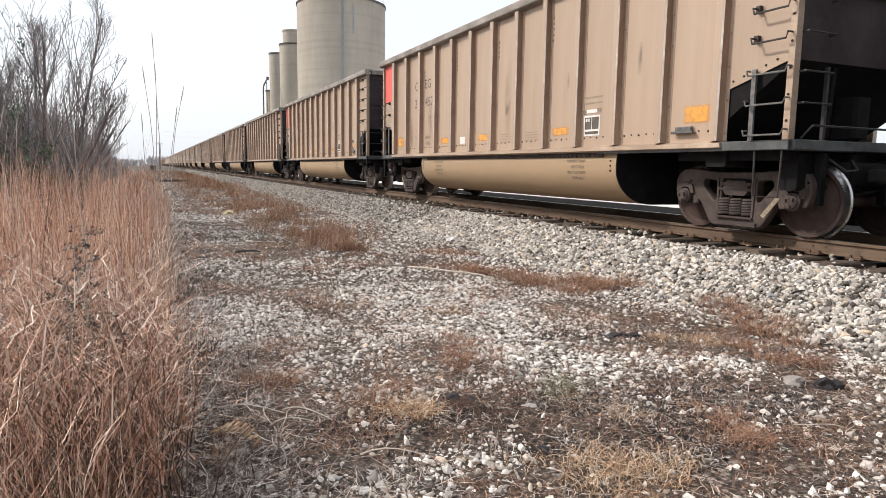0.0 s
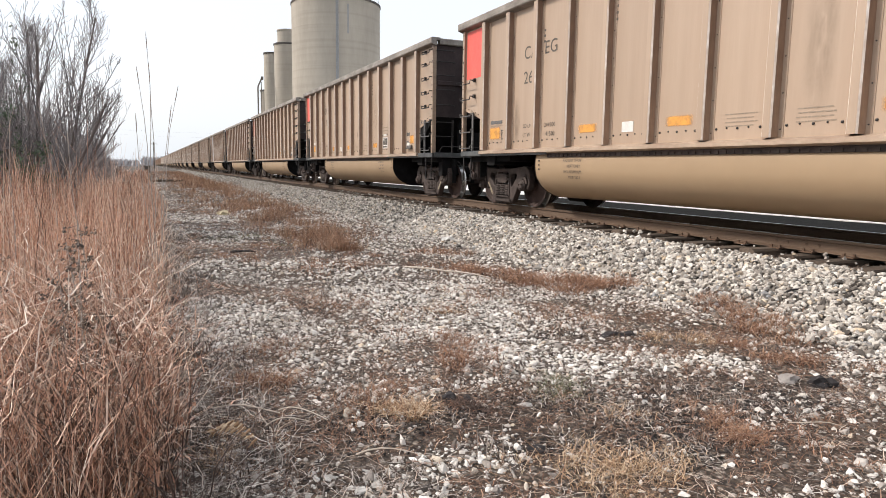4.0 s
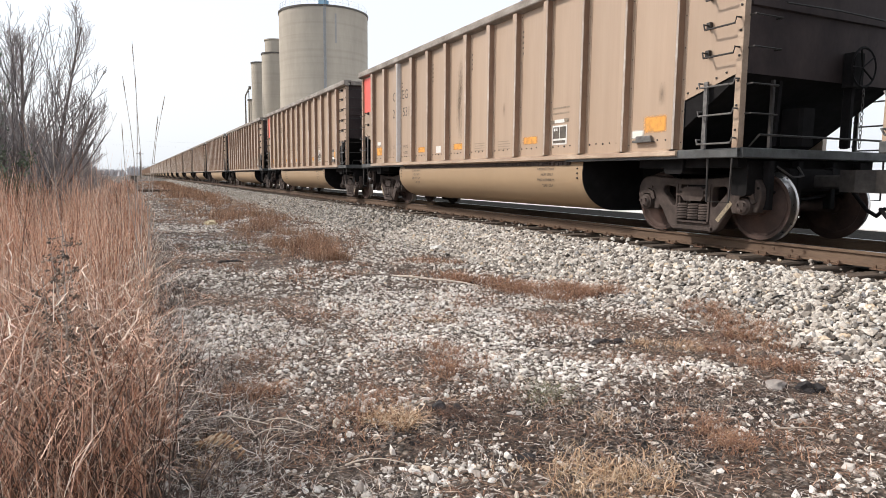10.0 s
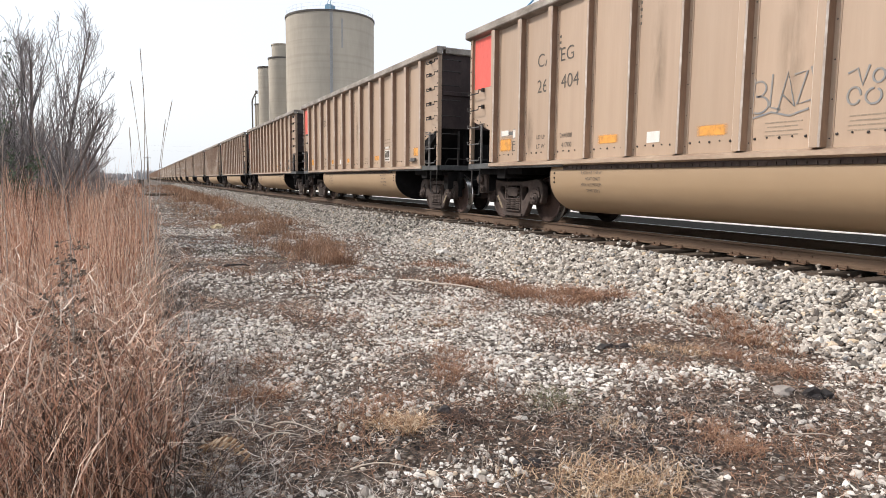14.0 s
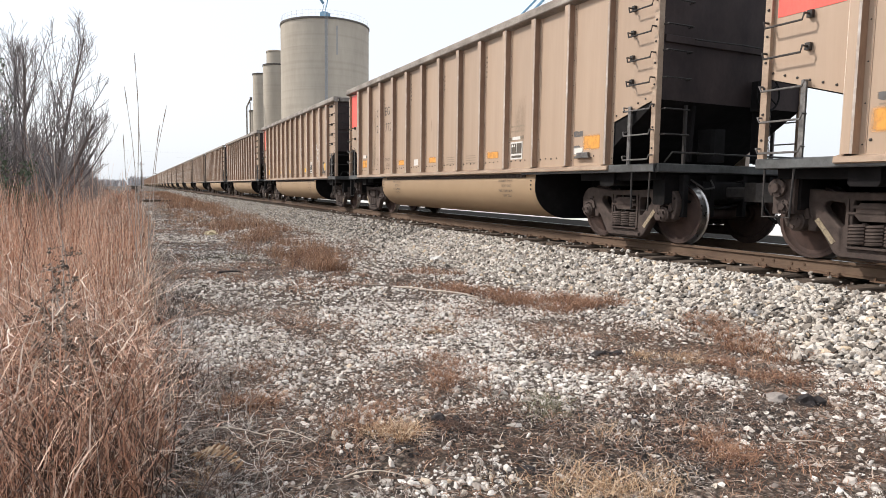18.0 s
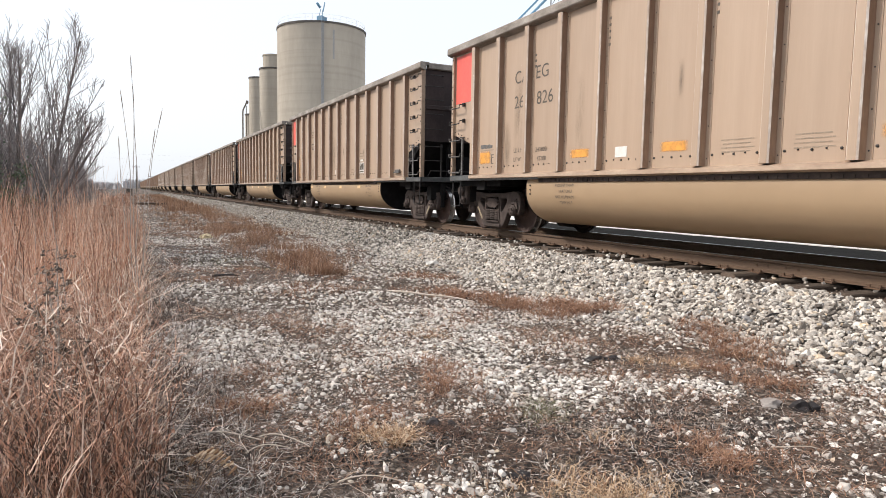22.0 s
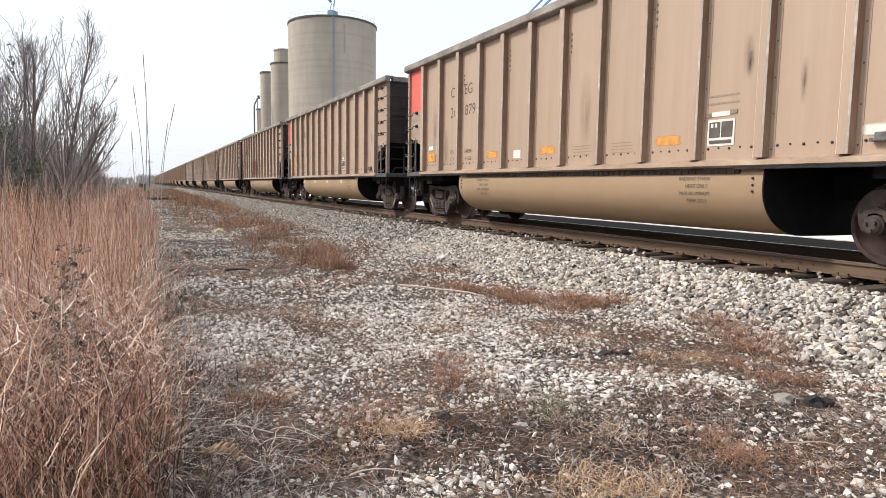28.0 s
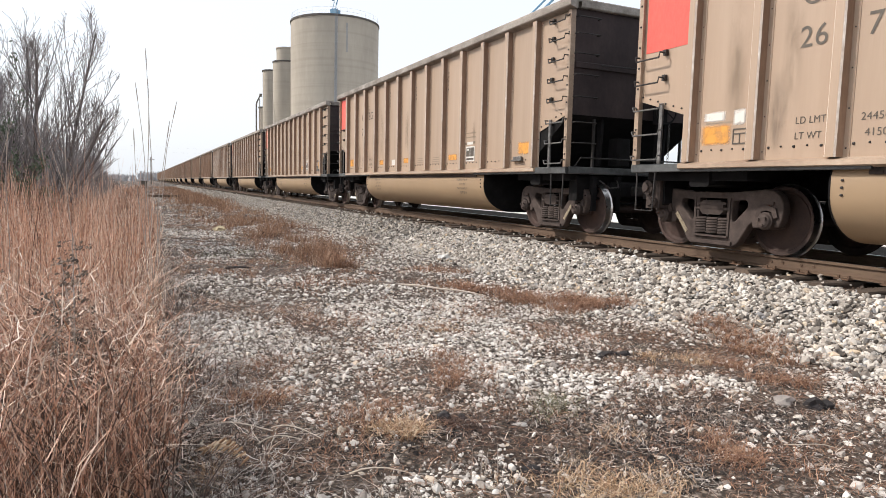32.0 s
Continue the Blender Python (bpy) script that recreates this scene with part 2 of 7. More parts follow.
class Shape:
    """Collects vertices and faces of one mesh."""

    def __init__(self):
        self.v, self.f, self.m = [], [], []

    def face(self, ids, slot=0):
        self.f.append(ids)
        self.m.append(slot)

    def box(self, x0, x1, y0, y1, z0, z1, slot=0, c=0.0):
        """A box with its four long edges chamfered by c, along the longest side."""
        if c <= 0:
            k = len(self.v)
            self.v += [(x, y, z) for x in (x0, x1) for y in (y0, y1) for z in (z0, z1)]
            for q in ((0, 1, 3, 2), (4, 6, 7, 5), (0, 4, 5, 1), (2, 3, 7, 6), (0, 2, 6, 4), (1, 5, 7, 3)):
                self.face([k + i for i in q], slot)
            return self
        d = (x1 - x0, y1 - y0, z1 - z0)
        ax = d.index(max(d))
        lo, hi = [(x0, x1), (y0, y1), (z0, z1)][(ax + 1) % 3], [(x0, x1), (y0, y1), (z0, z1)][(ax + 2) % 3]
        ring = [(lo[0] + c, hi[0]), (lo[1] - c, hi[0]), (lo[1], hi[0] + c), (lo[1], hi[1] - c),
                (lo[1] - c, hi[1]), (lo[0] + c, hi[1]), (lo[0], hi[1] - c), (lo[0], hi[0] + c)]
        span = [(x0, x1), (y0, y1), (z0, z1)][ax]
        return self.prism(ring, ax, span[0], span[1], slot)

    def prism(self, ring, ax, a, b, slot=0):
        """A flat outline swept along an axis (0 x, 1 y, 2 z); the outline's two coordinates are the next two axes in order."""
        k, n = len(self.v), len(ring)
        for s in (a, b):
            for p, q in ring:
                co = [0, 0, 0]
                co[ax], co[(ax + 1) % 3], co[(ax + 2) % 3] = s, p, q
                self.v.append(tuple(co))
        self.face([k + i for i in range(n)][::-1], slot)
        self.face([k + n + i for i in range(n)], slot)
        for i in range(n):
            j = (i + 1) % n
            self.face([k + i, k + j, k + n + j, k + n + i], slot)
        return self

    def tube(self, pts, r, sides=6, slot=0, closed=False):
        pts = [Vector(p) for p in pts]
        k, n = len(self.v), len(pts)
        rs = r if isinstance(r, (list, tuple)) else [r] * n
        u = None
        for i, p in enumerate(pts):
            d = (pts[min(i + 1, n - 1)] - pts[max(i - 1, 0)]).normalized()
            if u is None:
                u = d.orthogonal().normalized()
            u = (u - d * u.dot(d))
            u = u.normalized() if u.length > 1e-5 else d.orthogonal().normalized()
            w = d.cross(u)
            for s in range(sides):
                a = 2 * math.pi * s / sides
                self.v.append(tuple(p + (u * math.cos(a) + w * math.sin(a)) * rs[i]))
        for i in range(n - 1):
            for s in range(sides):
                t = (s + 1) % sides
                self.face([k + i * sides + s, k + i * sides + t, k + (i + 1) * sides + t, k + (i + 1) * sides + s], slot)
        self.face([k + s for s in range(sides)][::-1], slot)
        self.face([k + (n - 1) * sides + s for s in range(sides)], slot)
        return self

    def lathe(self, prof, ax, at, segs=32, slots=None):
        """(radius, along) pairs turned round an axis through the point at."""
        k, n = len(self.v), len(prof)
        for s in range(segs):
            a = 2 * math.pi * s / segs
            for r, h in prof:
                co = [0, 0, 0]
                co[ax], co[(ax + 1) % 3], co[(ax + 2) % 3] = h, r * math.cos(a), r * math.sin(a)
                self.v.append(tuple(c + o for c, o in zip(co, at)))
        for s in range(segs):
            t = (s + 1) % segs
            for i in range(n - 1):
                self.face([k + s * n + i, k + t * n + i, k + t * n + i + 1, k + s * n + i + 1], slots[i] if slots else 0)
        return self

    def strip(self, pts, wid, ax, a, b, slot=0):
        """A bent flat bar in the plane across axis ax, of varying width, as thick as a to b."""
        n = len(pts)
        ws = wid if isinstance(wid, (list, tuple)) else [wid] * n
        le, ri = [], []
        for i in range(n):
            p, q = pts[max(i - 1, 0)], pts[min(i + 1, n - 1)]
            dx, dy = q[0] - p[0], q[1] - p[1]
            d = math.hypot(dx, dy) or 1
            nx, ny = -dy / d * ws[i] / 2, dx / d * ws[i] / 2
            le.append((pts[i][0] + nx, pts[i][1] + ny))
            ri.append((pts[i][0] - nx, pts[i][1] - ny))
        k = len(self.v)
        for p, q in zip(le, ri):
            for (c, d), s in ((p, a), (q, a), (q, b), (p, b)):
                co = [0, 0, 0]
                co[ax], co[(ax + 1) % 3], co[(ax + 2) % 3] = s, c, d
                self.v.append(tuple(co))
        for i in range(n - 1):
            o = k + 4 * i
            for j in range(4):
                self.face([o + j, o + (j + 1) % 4, o + 4 + (j + 1) % 4, o + 4 + j], slot)
        self.face([k, k + 1, k + 2, k + 3], slot)
        self.face([k + 4 * n - 1, k + 4 * n - 2, k + 4 * n - 3, k + 4 * n - 4], slot)
        return self

    def mesh(self, name, mats, smooth=False):
        me = bpy.data.meshes.new(name)
        me.from_pydata(self.v, [], self.f)
        for m in (mats if isinstance(mats, (list, tuple)) else [mats]):
            me.materials.append(m)
        me.polygons.foreach_set("material_index", self.m)
        bm = bmesh.new()
        bm.from_mesh(me)
        bmesh.ops.recalc_face_normals(bm, faces=bm.faces)
        bm.to_mesh(me)
        bm.free()
        if smooth:
            me.polygons.foreach_set("use_smooth", [True] * len(me.polygons))
            me.set_sharp_from_angle(angle=radians(40))
        me.update()
        return me


def thing(name, m, label, category, group="", kind=""):
    ob = new(name)
    ob.empty_display_size = 0.2
    ob.matrix_basis = m
    return tagged(ob, label, category, group, kind)


def part(name, data, parent, label="", m=None):
    ob = new(name, data)
    ob.parent = parent
    if m is not None:
        ob.matrix_basis = m
    return tagged(ob, label)


def quads(name, verts, faces, material, smooth=False):
    me = bpy.data.meshes.new(name)
    me.from_pydata(verts, [], faces)
    me.materials.append(material)
    if smooth:
        me.polygons.foreach_set("use_smooth", [True] * len(me.polygons))
    me.update()
    return me


# ---- the plan: the line runs along +y, rail top RAIL above the path ----
TRACK, RAIL = 8.35, 0.65
rng = np.random.default_rng(7)


def lump(x, y):
    """Height of the trodden path, a few centimetres up and down."""
    v = noise.noise((x * 0.7, y * 0.7, 3.1)) * 0.05 + noise.noise((x * 2.9, y * 2.9, 7.7)) * 0.018
    return v * max(0.0, min(1.0, (70 - abs(y)) / 30))


def ballast_top(x):
    """Shoulder of crushed stone beside and under the track, on both sides."""
    d = abs(x - TRACK)
    return 0.365 if d < 1.05 else 0.365 + (d - 1.05) * 0.06 if d < 1.45 else max(-0.12, 0.389 - (d - 1.45) * 0.288)


# ground: one sheet to the horizon, finer near the camera
def spaced(*runs):
    out = []
    for a, b, n in runs:
        out += list(np.linspace(a, b, n, endpoint=False))
    return out + [runs[-1][1]]


gx = spaced((-3000, -300, 6), (-300, -40, 8), (-40, -6, 12), (-6, 7, 82), (7, 40, 14), (40, 300, 8), (300, 3000, 6))
gy = spaced((-3000, -300, 6), (-300, -20, 10), (-20, 0, 14), (0, 14, 86), (14, 45, 60), (45, 120, 25), (120, 400, 14), (400, 3000, 8))
gv = [(x, y, lump(x, y) if -15 < x < 12 else 0.0) for y in gy for x in gx]
gf = [(j * len(gx) + i, j * len(gx) + i + 1, (j + 1) * len(gx) + i + 1, (j + 1) * len(gx) + i)
      for j in range(len(gy) - 1) for i in range(len(gx) - 1)]


def ground_material():
    m, n, l, b = mat("gravel_and_dead_grass", 0.95)
    big = noise_tex(n, l, 0.55, 5, 0.7)
    mid = noise_tex(n, l, 2.3, 5, 0.7)
    grain = noise_tex(n, l, 34.0, 4, 0.75)
    cells = n.new("ShaderNodeTexVoronoi")
    cells.inputs["Scale"].default_value = 26.0
    tc = n.new("ShaderNodeTexCoord")
    l.new(tc.outputs["Object"], cells.inputs["Vector"])
    stone = ramp(n, l, cells.outputs["Color"], [(0.0, (0.10, 0.084, 0.07)), (0.45, (0.33, 0.29, 0.255)), (1.0, (0.64, 0.60, 0.55))])
    # black end of the litter ramp also serves as shade between scraps
    litter = ramp(n, l, grain.outputs[0], [(0.38, (0.010, 0.007, 0.006)), (0.53, (0.09, 0.062, 0.047)), (0.70, (0.42, 0.325, 0.26))])
    f1 = ramp(n, l, mid.outputs[0], [(0.44, (0, 0, 0)), (0.58, (1, 1, 1))])
    # cell rims darkened: shade between the pebbles, painted in
    gap = ramp(n, l, cells.outputs["Distance"], [(0.20, (1, 1, 1)), (0.50, (0.16, 0.145, 0.13))])
    pebble = mixed(n, l, 1.0, stone.outputs[0], gap.outputs[0], "MULTIPLY")
    col = mixed(n, l, f1.outputs[0], litter.outputs[0], pebble)
    f2 = ramp(n, l, big.outputs[0], [(0.35, (0.62, 0.53, 0.45)), (0.62, (1.0, 0.97, 0.94))])
    l.new(mixed(n, l, 1.0, col, f2.outputs[0], "MULTIPLY"), b.inputs["Base Color"])
    k = n.new("ShaderNodeMath")
    k.operation = "MULTIPLY_ADD"
    l.new(cells.outputs["Distance"], k.inputs[0])
    k.inputs[1].default_value = -0.8
    l.new(grain.outputs[0], k.inputs[2])
    bump(n, l, k.outputs[0], b, 0.9, 0.03)
    return m


M_GROUND = ground_material()
ground = new("ground", quads("ground", gv, gf, M_GROUND, True))
tagged(ground, "trodden gravel path with dead grass, cinders and litter", "ground", kind="structure")

# ballast bed
bx = [TRACK + d for d in (-3.2, -2.8, -2.4, -2.0, -1.45, -1.05, -0.9, 0, 1.0, 1.45, 2.0, 3.2)]
by = spaced((-400, -20, 20), (-20, 40, 150), (40, 200, 60), (200, 1200, 40))
bv = [(x, y, ballast_top(x) + 0.02 * noise.noise((x * 3, y * 3, 0))) for y in by for x in bx]
bf = [(j * len(bx) + i, j * len(bx) + i + 1, (j + 1) * len(bx) + i + 1, (j + 1) * len(bx) + i)
      for j in range(len(by) - 1) for i in range(len(bx) - 1)]


def bed_material():
    m, n, l, b = mat("crushed_limestone", 0.95)
    cells = n.new("ShaderNodeTexVoronoi")
    cells.inputs["Scale"].default_value = 19.0
    tc = n.new("ShaderNodeTexCoord")
    l.new(tc.outputs["Object"], cells.inputs["Vector"])
    stone = ramp(n, l, cells.outputs["Color"], [(0.0, (0.09, 0.078, 0.066)), (0.5, (0.27, 0.245, 0.215)), (1.0, (0.56, 0.53, 0.485))])
    # colour falls off towards cell rims as shade between the stones
    gap = ramp(n, l, cells.outputs["Distance"], [(0.25, (1, 1, 1)), (0.55, (0.12, 0.11, 0.10))])
    l.new(mixed(n, l, 1.0, stone.outputs[0], gap.outputs[0], "MULTIPLY"), b.inputs["Base Color"])
    inv = n.new("ShaderNodeMath")
    inv.operation = "MULTIPLY"
    inv.inputs[1].default_value = -1.0
    l.new(cells.outputs["Distance"], inv.inputs[0])
    bump(n, l, inv.outputs[0], b, 1.0, 0.05)
    return m


ballast = new("ballast", quads("ballast", bv, bf, bed_material(), True))
tagged(ballast, "shoulder of pale crushed limestone ballast under the track", "ballast", kind="structure")

# coal dust and oil between the rails; the black also paints the train's shade
M_SOOT_SHADE = worn("coal_dust_on_ballast", (0.015, 0.014, 0.013), (0.007, 0.007, 0.006), (0.036, 0.033, 0.030), 0.95, 0, 7.0, None, 1.0, 0)
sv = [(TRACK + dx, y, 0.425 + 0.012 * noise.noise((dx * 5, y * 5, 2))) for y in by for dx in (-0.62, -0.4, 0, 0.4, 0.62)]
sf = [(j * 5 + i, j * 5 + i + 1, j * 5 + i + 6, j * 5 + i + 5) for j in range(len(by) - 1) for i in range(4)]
M_SOOT_SHADE.node_tree.nodes["Principled BSDF"].inputs["Specular IOR Level"].default_value = 0.05
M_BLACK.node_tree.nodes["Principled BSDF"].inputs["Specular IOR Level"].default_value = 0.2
soot = new("track_bed", quads("track_bed", sv, sf, M_SOOT_SHADE, True))
tagged(soot, "coal dust and oil between the rails, blackened as shade under the train", "track bed", kind="structure")
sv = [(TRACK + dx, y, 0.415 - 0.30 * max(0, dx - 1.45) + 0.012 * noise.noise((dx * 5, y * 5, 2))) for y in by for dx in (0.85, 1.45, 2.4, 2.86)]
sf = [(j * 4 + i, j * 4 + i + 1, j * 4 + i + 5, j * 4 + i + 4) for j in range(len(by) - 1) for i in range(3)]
tagged(new("track_bed", quads("track_bed", sv, sf, M_SOOT_SHADE, True)), "coal dust beside the far rail, blackened as shade under the train", "track bed", kind="structure")

# cinder strip beyond the line, in the same black that stands for shade
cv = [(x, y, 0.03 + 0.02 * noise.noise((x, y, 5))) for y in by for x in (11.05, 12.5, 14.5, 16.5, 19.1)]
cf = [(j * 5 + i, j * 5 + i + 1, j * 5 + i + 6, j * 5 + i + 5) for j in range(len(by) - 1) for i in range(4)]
tagged(new("cinder_strip", quads("cinder_strip", cv, cf, M_SOOT_SHADE, True)), "cinder ground between the line and the yard, blackened as the train's shade", "ground", kind="structure")

# pale yard beyond the line
yard = Shape().box(19.0, 75, -60, 160, -0.10, 0.06).mesh("yard", M_CONC)
tagged(new("pavement", yard), "pale bright concrete yard beside the grain silos", "pavement", kind="structure")

# track: two rails, ties, plates
track = thing("track", pose(TRACK, 0, 0), "rusty steel rails on weathered timber ties", "railway track", kind="structure")
RP = [(-0.07, -0.172), (0.07, -0.172), (0.07, -0.158), (0.012, -0.142), (0.009, -0.045), (0.036, -0.035), (0.036, -0.006), (0.028, 0.0),
      (-0.028, 0.0), (-0.036, -0.006), (-0.036, -0.035), (-0.009, -0.045), (-0.012, -0.142), (-0.07, -0.158)]
for sx in (-1, 1):
    s = Shape()
    k, n = 0, len(RP)
    ys = (-400, -40, 5.55, 5.556, 60, 1200)
    for y in ys:
        s.v += [(sx * 0.7535 + px, y, RAIL + pz) for px, pz in RP]
    for j in range(len(ys) - 1):
        for i in range(n):
            e = (i + 1) % n
            s.face([j * n + i, j * n + e, (j + 1) * n + e, (j + 1) * n + i], 1 if i in (7,) else 0)
    part("rail", s.mesh("rail", [M_RAIL, M_HEAD]), track, "rust-brown rail with a bright worn top")
bolt = Shape().lathe([(0, -0.012), (0.018, -0.012), (0.018, 0.004), (0, 0.004)], 0, (0, 0, 0), 6).mesh("bolt", M_PLATE)
for y in (5.25, 5.42, 5.68, 5.85):
    part("joint_bolt", bolt, track, m=pose(-0.762, y, RAIL - 0.09))
tie_meshes = []
for v in range(5):
    s = Shape()
    e = [rng.uniform(-0.02, 0.12) for _ in range(2)]
    s.box(-1.30 - e[0], 1.30 + e[1], -0.115, 0.115, 0.27, 0.468, c=0.012 + 0.004 * v)
    tie_meshes.append(s.mesh("tie", M_TIE))
plate = Shape().box(-0.16, 0.16, -0.09, 0.09, 0.466, 0.482)
for a, c in ((-0.1, -0.06), (0.1, 0.06), (-0.12, 0.05)):
    plate.box(a - 0.012, a + 0.012, c - 0.012, c + 0.012, 0.48, 0.515)
plate = plate.mesh("tie_plate", M_PLATE)
for i in range(300):
    y = -14 + i * 0.508 + rng.uniform(-0.03, 0.03)
    part("tie", tie_meshes[i % 5], track, m=pose(rng.uniform(-0.09, 0.09), y, rng.uniform(-0.035, 0.0), 0, rng.uniform(-0.6, 0.6), rng.uniform(-2.5, 2.5)))
    if 1 < y < 34:
        for sx in (-1, 1):
            part("tie_plate", plate, track, m=pose(sx * 0.7535, y, 0))
far = Shape()
for i in range(1000):
    y = -14 + (300 + i) * 0.508
    far.box(-1.3, 1.3, y - 0.11, y + 0.11, 0.27, 0.465)
tagged(part("distant_ties", far.mesh("distant_ties", M_TIE), track), kind="stuff")

# ---- the coal train ----
BODY, PITCH = 14.45, 16.18       # length of a car's body; from car to car
HALF = BODY / 2
Z0, ZT = 1.21, 4.09              # foot of the sides, top of the side chord, above the rail
RIBS = [1.085 + 1.0255 * k for k in range(13)]
TURN = pose(0, 0, 0, 0, 0, 180)


def y_of(u):
    """Along the car: u metres from its rear end."""
    return HALF - u


def side_text(words, size, u, z, material, name, x=-1.546, squeeze=1.0):
    """Stencilled letters on the near side; u and z of the lower start."""
    cu = bpy.data.curves.new(name, "FONT")
    cu.body, cu.size, cu.space_character = words, size, 1.05
    tmp = bpy.data.objects.new(name, cu)
    me = bpy.data.meshes.new_from_object(tmp)
    bpy.data.objects.remove(tmp)
    bpy.data.curves.remove(cu)
    me.transform(Matrix(((0, 0, -1, x), (-squeeze, 0, 0, y_of(u)), (0, 1, 0, z), (0, 0, 0, 1))))
    me.materials.clear()
    me.materials.append(material)
    return me


def patch(u0, u1, z0, z1, material, name, x=-1.545, rough=0.0, seed=0):
    """A painted or stuck-on flat mark on the side, 4 mm proud."""
    r = random.Random(seed)
    n = 7
    ring = []
    for a, b in (((u0, z0), (u1, z0)), ((u1, z0), (u1, z1)), ((u1, z1), (u0, z1)), ((u0, z1), (u0, z0))):
        for i in range(n):
            t = i / n
            ring.append((y_of(a[0] + (b[0] - a[0]) * t + r.uniform(-rough, rough)), a[1] + (b[1] - a[1]) * t + r.uniform(-rough, rough)))
    return Shape().prism(ring, 0, x - 0.002, x + 0.004).mesh(name, material)


def bars(u0, u1, z0, z1, rows, material, name, x=-1.546, seed=1):
    """Small writing too worn to read: rows of short bars."""
    r = random.Random(seed)
    s = Shape()
    h = (z1 - z0) / rows
    for i in range(rows):
        u, end = u0 + r.uniform(0, 0.06) * (u1 - u0), u1 - r.uniform(0, 0.15) * (u1 - u0)
        while u < end:
            w = r.uniform(0.025, 0.10)
            s.box(x + 0.0015, x + 0.003, y_of(min(u + w, end)), y_of(u), z0 + h * i + h * 0.34, z0 + h * i + h * 0.62)
            u += w + 0.010
    return s.mesh(name, material)


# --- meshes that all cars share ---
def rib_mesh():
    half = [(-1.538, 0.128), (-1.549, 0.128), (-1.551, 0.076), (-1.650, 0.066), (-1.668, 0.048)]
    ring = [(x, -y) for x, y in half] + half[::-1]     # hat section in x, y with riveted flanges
    # side faces stay in slot 0, whose darker brown paints them as shaded
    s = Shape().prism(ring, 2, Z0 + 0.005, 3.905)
    for i in (0, 3, 5, 8):      # corners and flange lips rubbed bare, coloured pale enough to read as highlights
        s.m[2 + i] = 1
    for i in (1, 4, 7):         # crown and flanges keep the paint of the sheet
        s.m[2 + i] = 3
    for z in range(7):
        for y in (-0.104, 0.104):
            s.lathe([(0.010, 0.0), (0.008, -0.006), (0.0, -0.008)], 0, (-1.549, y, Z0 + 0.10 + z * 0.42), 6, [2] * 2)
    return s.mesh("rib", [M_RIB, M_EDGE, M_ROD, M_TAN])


def panel_mesh(w, u_mid):
    s = Shape()
    # shallow pan: sheet with a folded lip at both sides
    a = w / 2
    ring = [(-1.532, -a), (-1.541, -a), (-1.541, -a + 0.132), (-1.549, -a + 0.135), (-1.549, -a + 0.143), (-1.541, -a + 0.146),
            (-1.541, a - 0.146), (-1.549, a - 0.143), (-1.549, a - 0.135), (-1.541, a - 0.132), (-1.541, a), (-1.532, a)]
    s.prism(ring, 2, Z0, 3.90)
    return s.mesh("side_panel", M_TAN)


def rivet_row(w):
    s = Shape()
    n = 5
    for i in range(n):
        y = -w / 2 + 0.18 + (w - 0.36) * i / (n - 1)
        k = 0.7 if i % 2 else 1.0
        s.lathe([(0.018 * k, 0.0), (0.015 * k, -0.012), (0.0, -0.016)], 0, (-1.541, y, Z0 + 0.145 + 0.008 * (i % 2)), 6)
    for i in range(12):
        s.lathe([(0.012, 0.0), (0.010, -0.008), (0.0, -0.011)], 0, (-1.552, -w / 2 + 0.02, Z0 + 0.2 + i * 0.21), 5)
    return s.mesh("rivets", M_ROD)


def end_panel_mesh():
    """Plain sheet between end rib and corner post, cut on a slant at its foot (at the leading end of the local frame)."""
    # u from 0 (corner) to 0.96 (rib)
    ring = [(-0.955, 1.86), (-0.03, 2.14), (-0.03, 3.90), (-0.955, 3.90)]
    return Shape().prism([(y, z) for y, z in ring], 0, -1.546, -1.534).mesh("end_panel", M_TAN)


def tub_mesh():
    prof = [(-1.50, 1.10), (-1.525, 1.02), (-1.53, 0.90)]
    for i in range(1, 13):
        a = math.pi / 2 * i / 12
        prof.append((-0.78 - 0.75 * math.cos(a), 0.86 - 0.60 * math.sin(a)))
    prof += [(-0.30, 0.255), (-0.24, 0.30), (-0.24, 1.10)]
    full = prof
    s = Shape()
    ya, yb = y_of(11.34), y_of(3.09)
    for sx in (1, -1):
        k, n = len(s.v), len(full)
        for y in (ya, ya + 0.03, yb - 0.03, yb):
            s.v += [(x * sx, y, z) for x, z in full]
        for j in range(3):
            for i in range(n - 1):
                s.face([k + j * n + i, k + j * n + i + 1, k + (j + 1) * n + i + 1, k + (j + 1) * n + i], 0)
    return s.mesh("tub", M_TUB, True)


def tub_end_mesh(y, d):
    prof = [(-1.515, 1.12), (-1.535, 0.90)]
    for i in range(1, 13):
        a = math.pi / 2 * i / 12
        prof.append((-0.78 - 0.755 * math.cos(a), 0.86 - 0.605 * math.sin(a)))
    prof += [(-0.2, 0.25), (0.2, 0.25)] + [(-x, z) for x, z in reversed(prof)]
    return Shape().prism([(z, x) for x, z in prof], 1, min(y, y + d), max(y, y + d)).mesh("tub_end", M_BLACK)


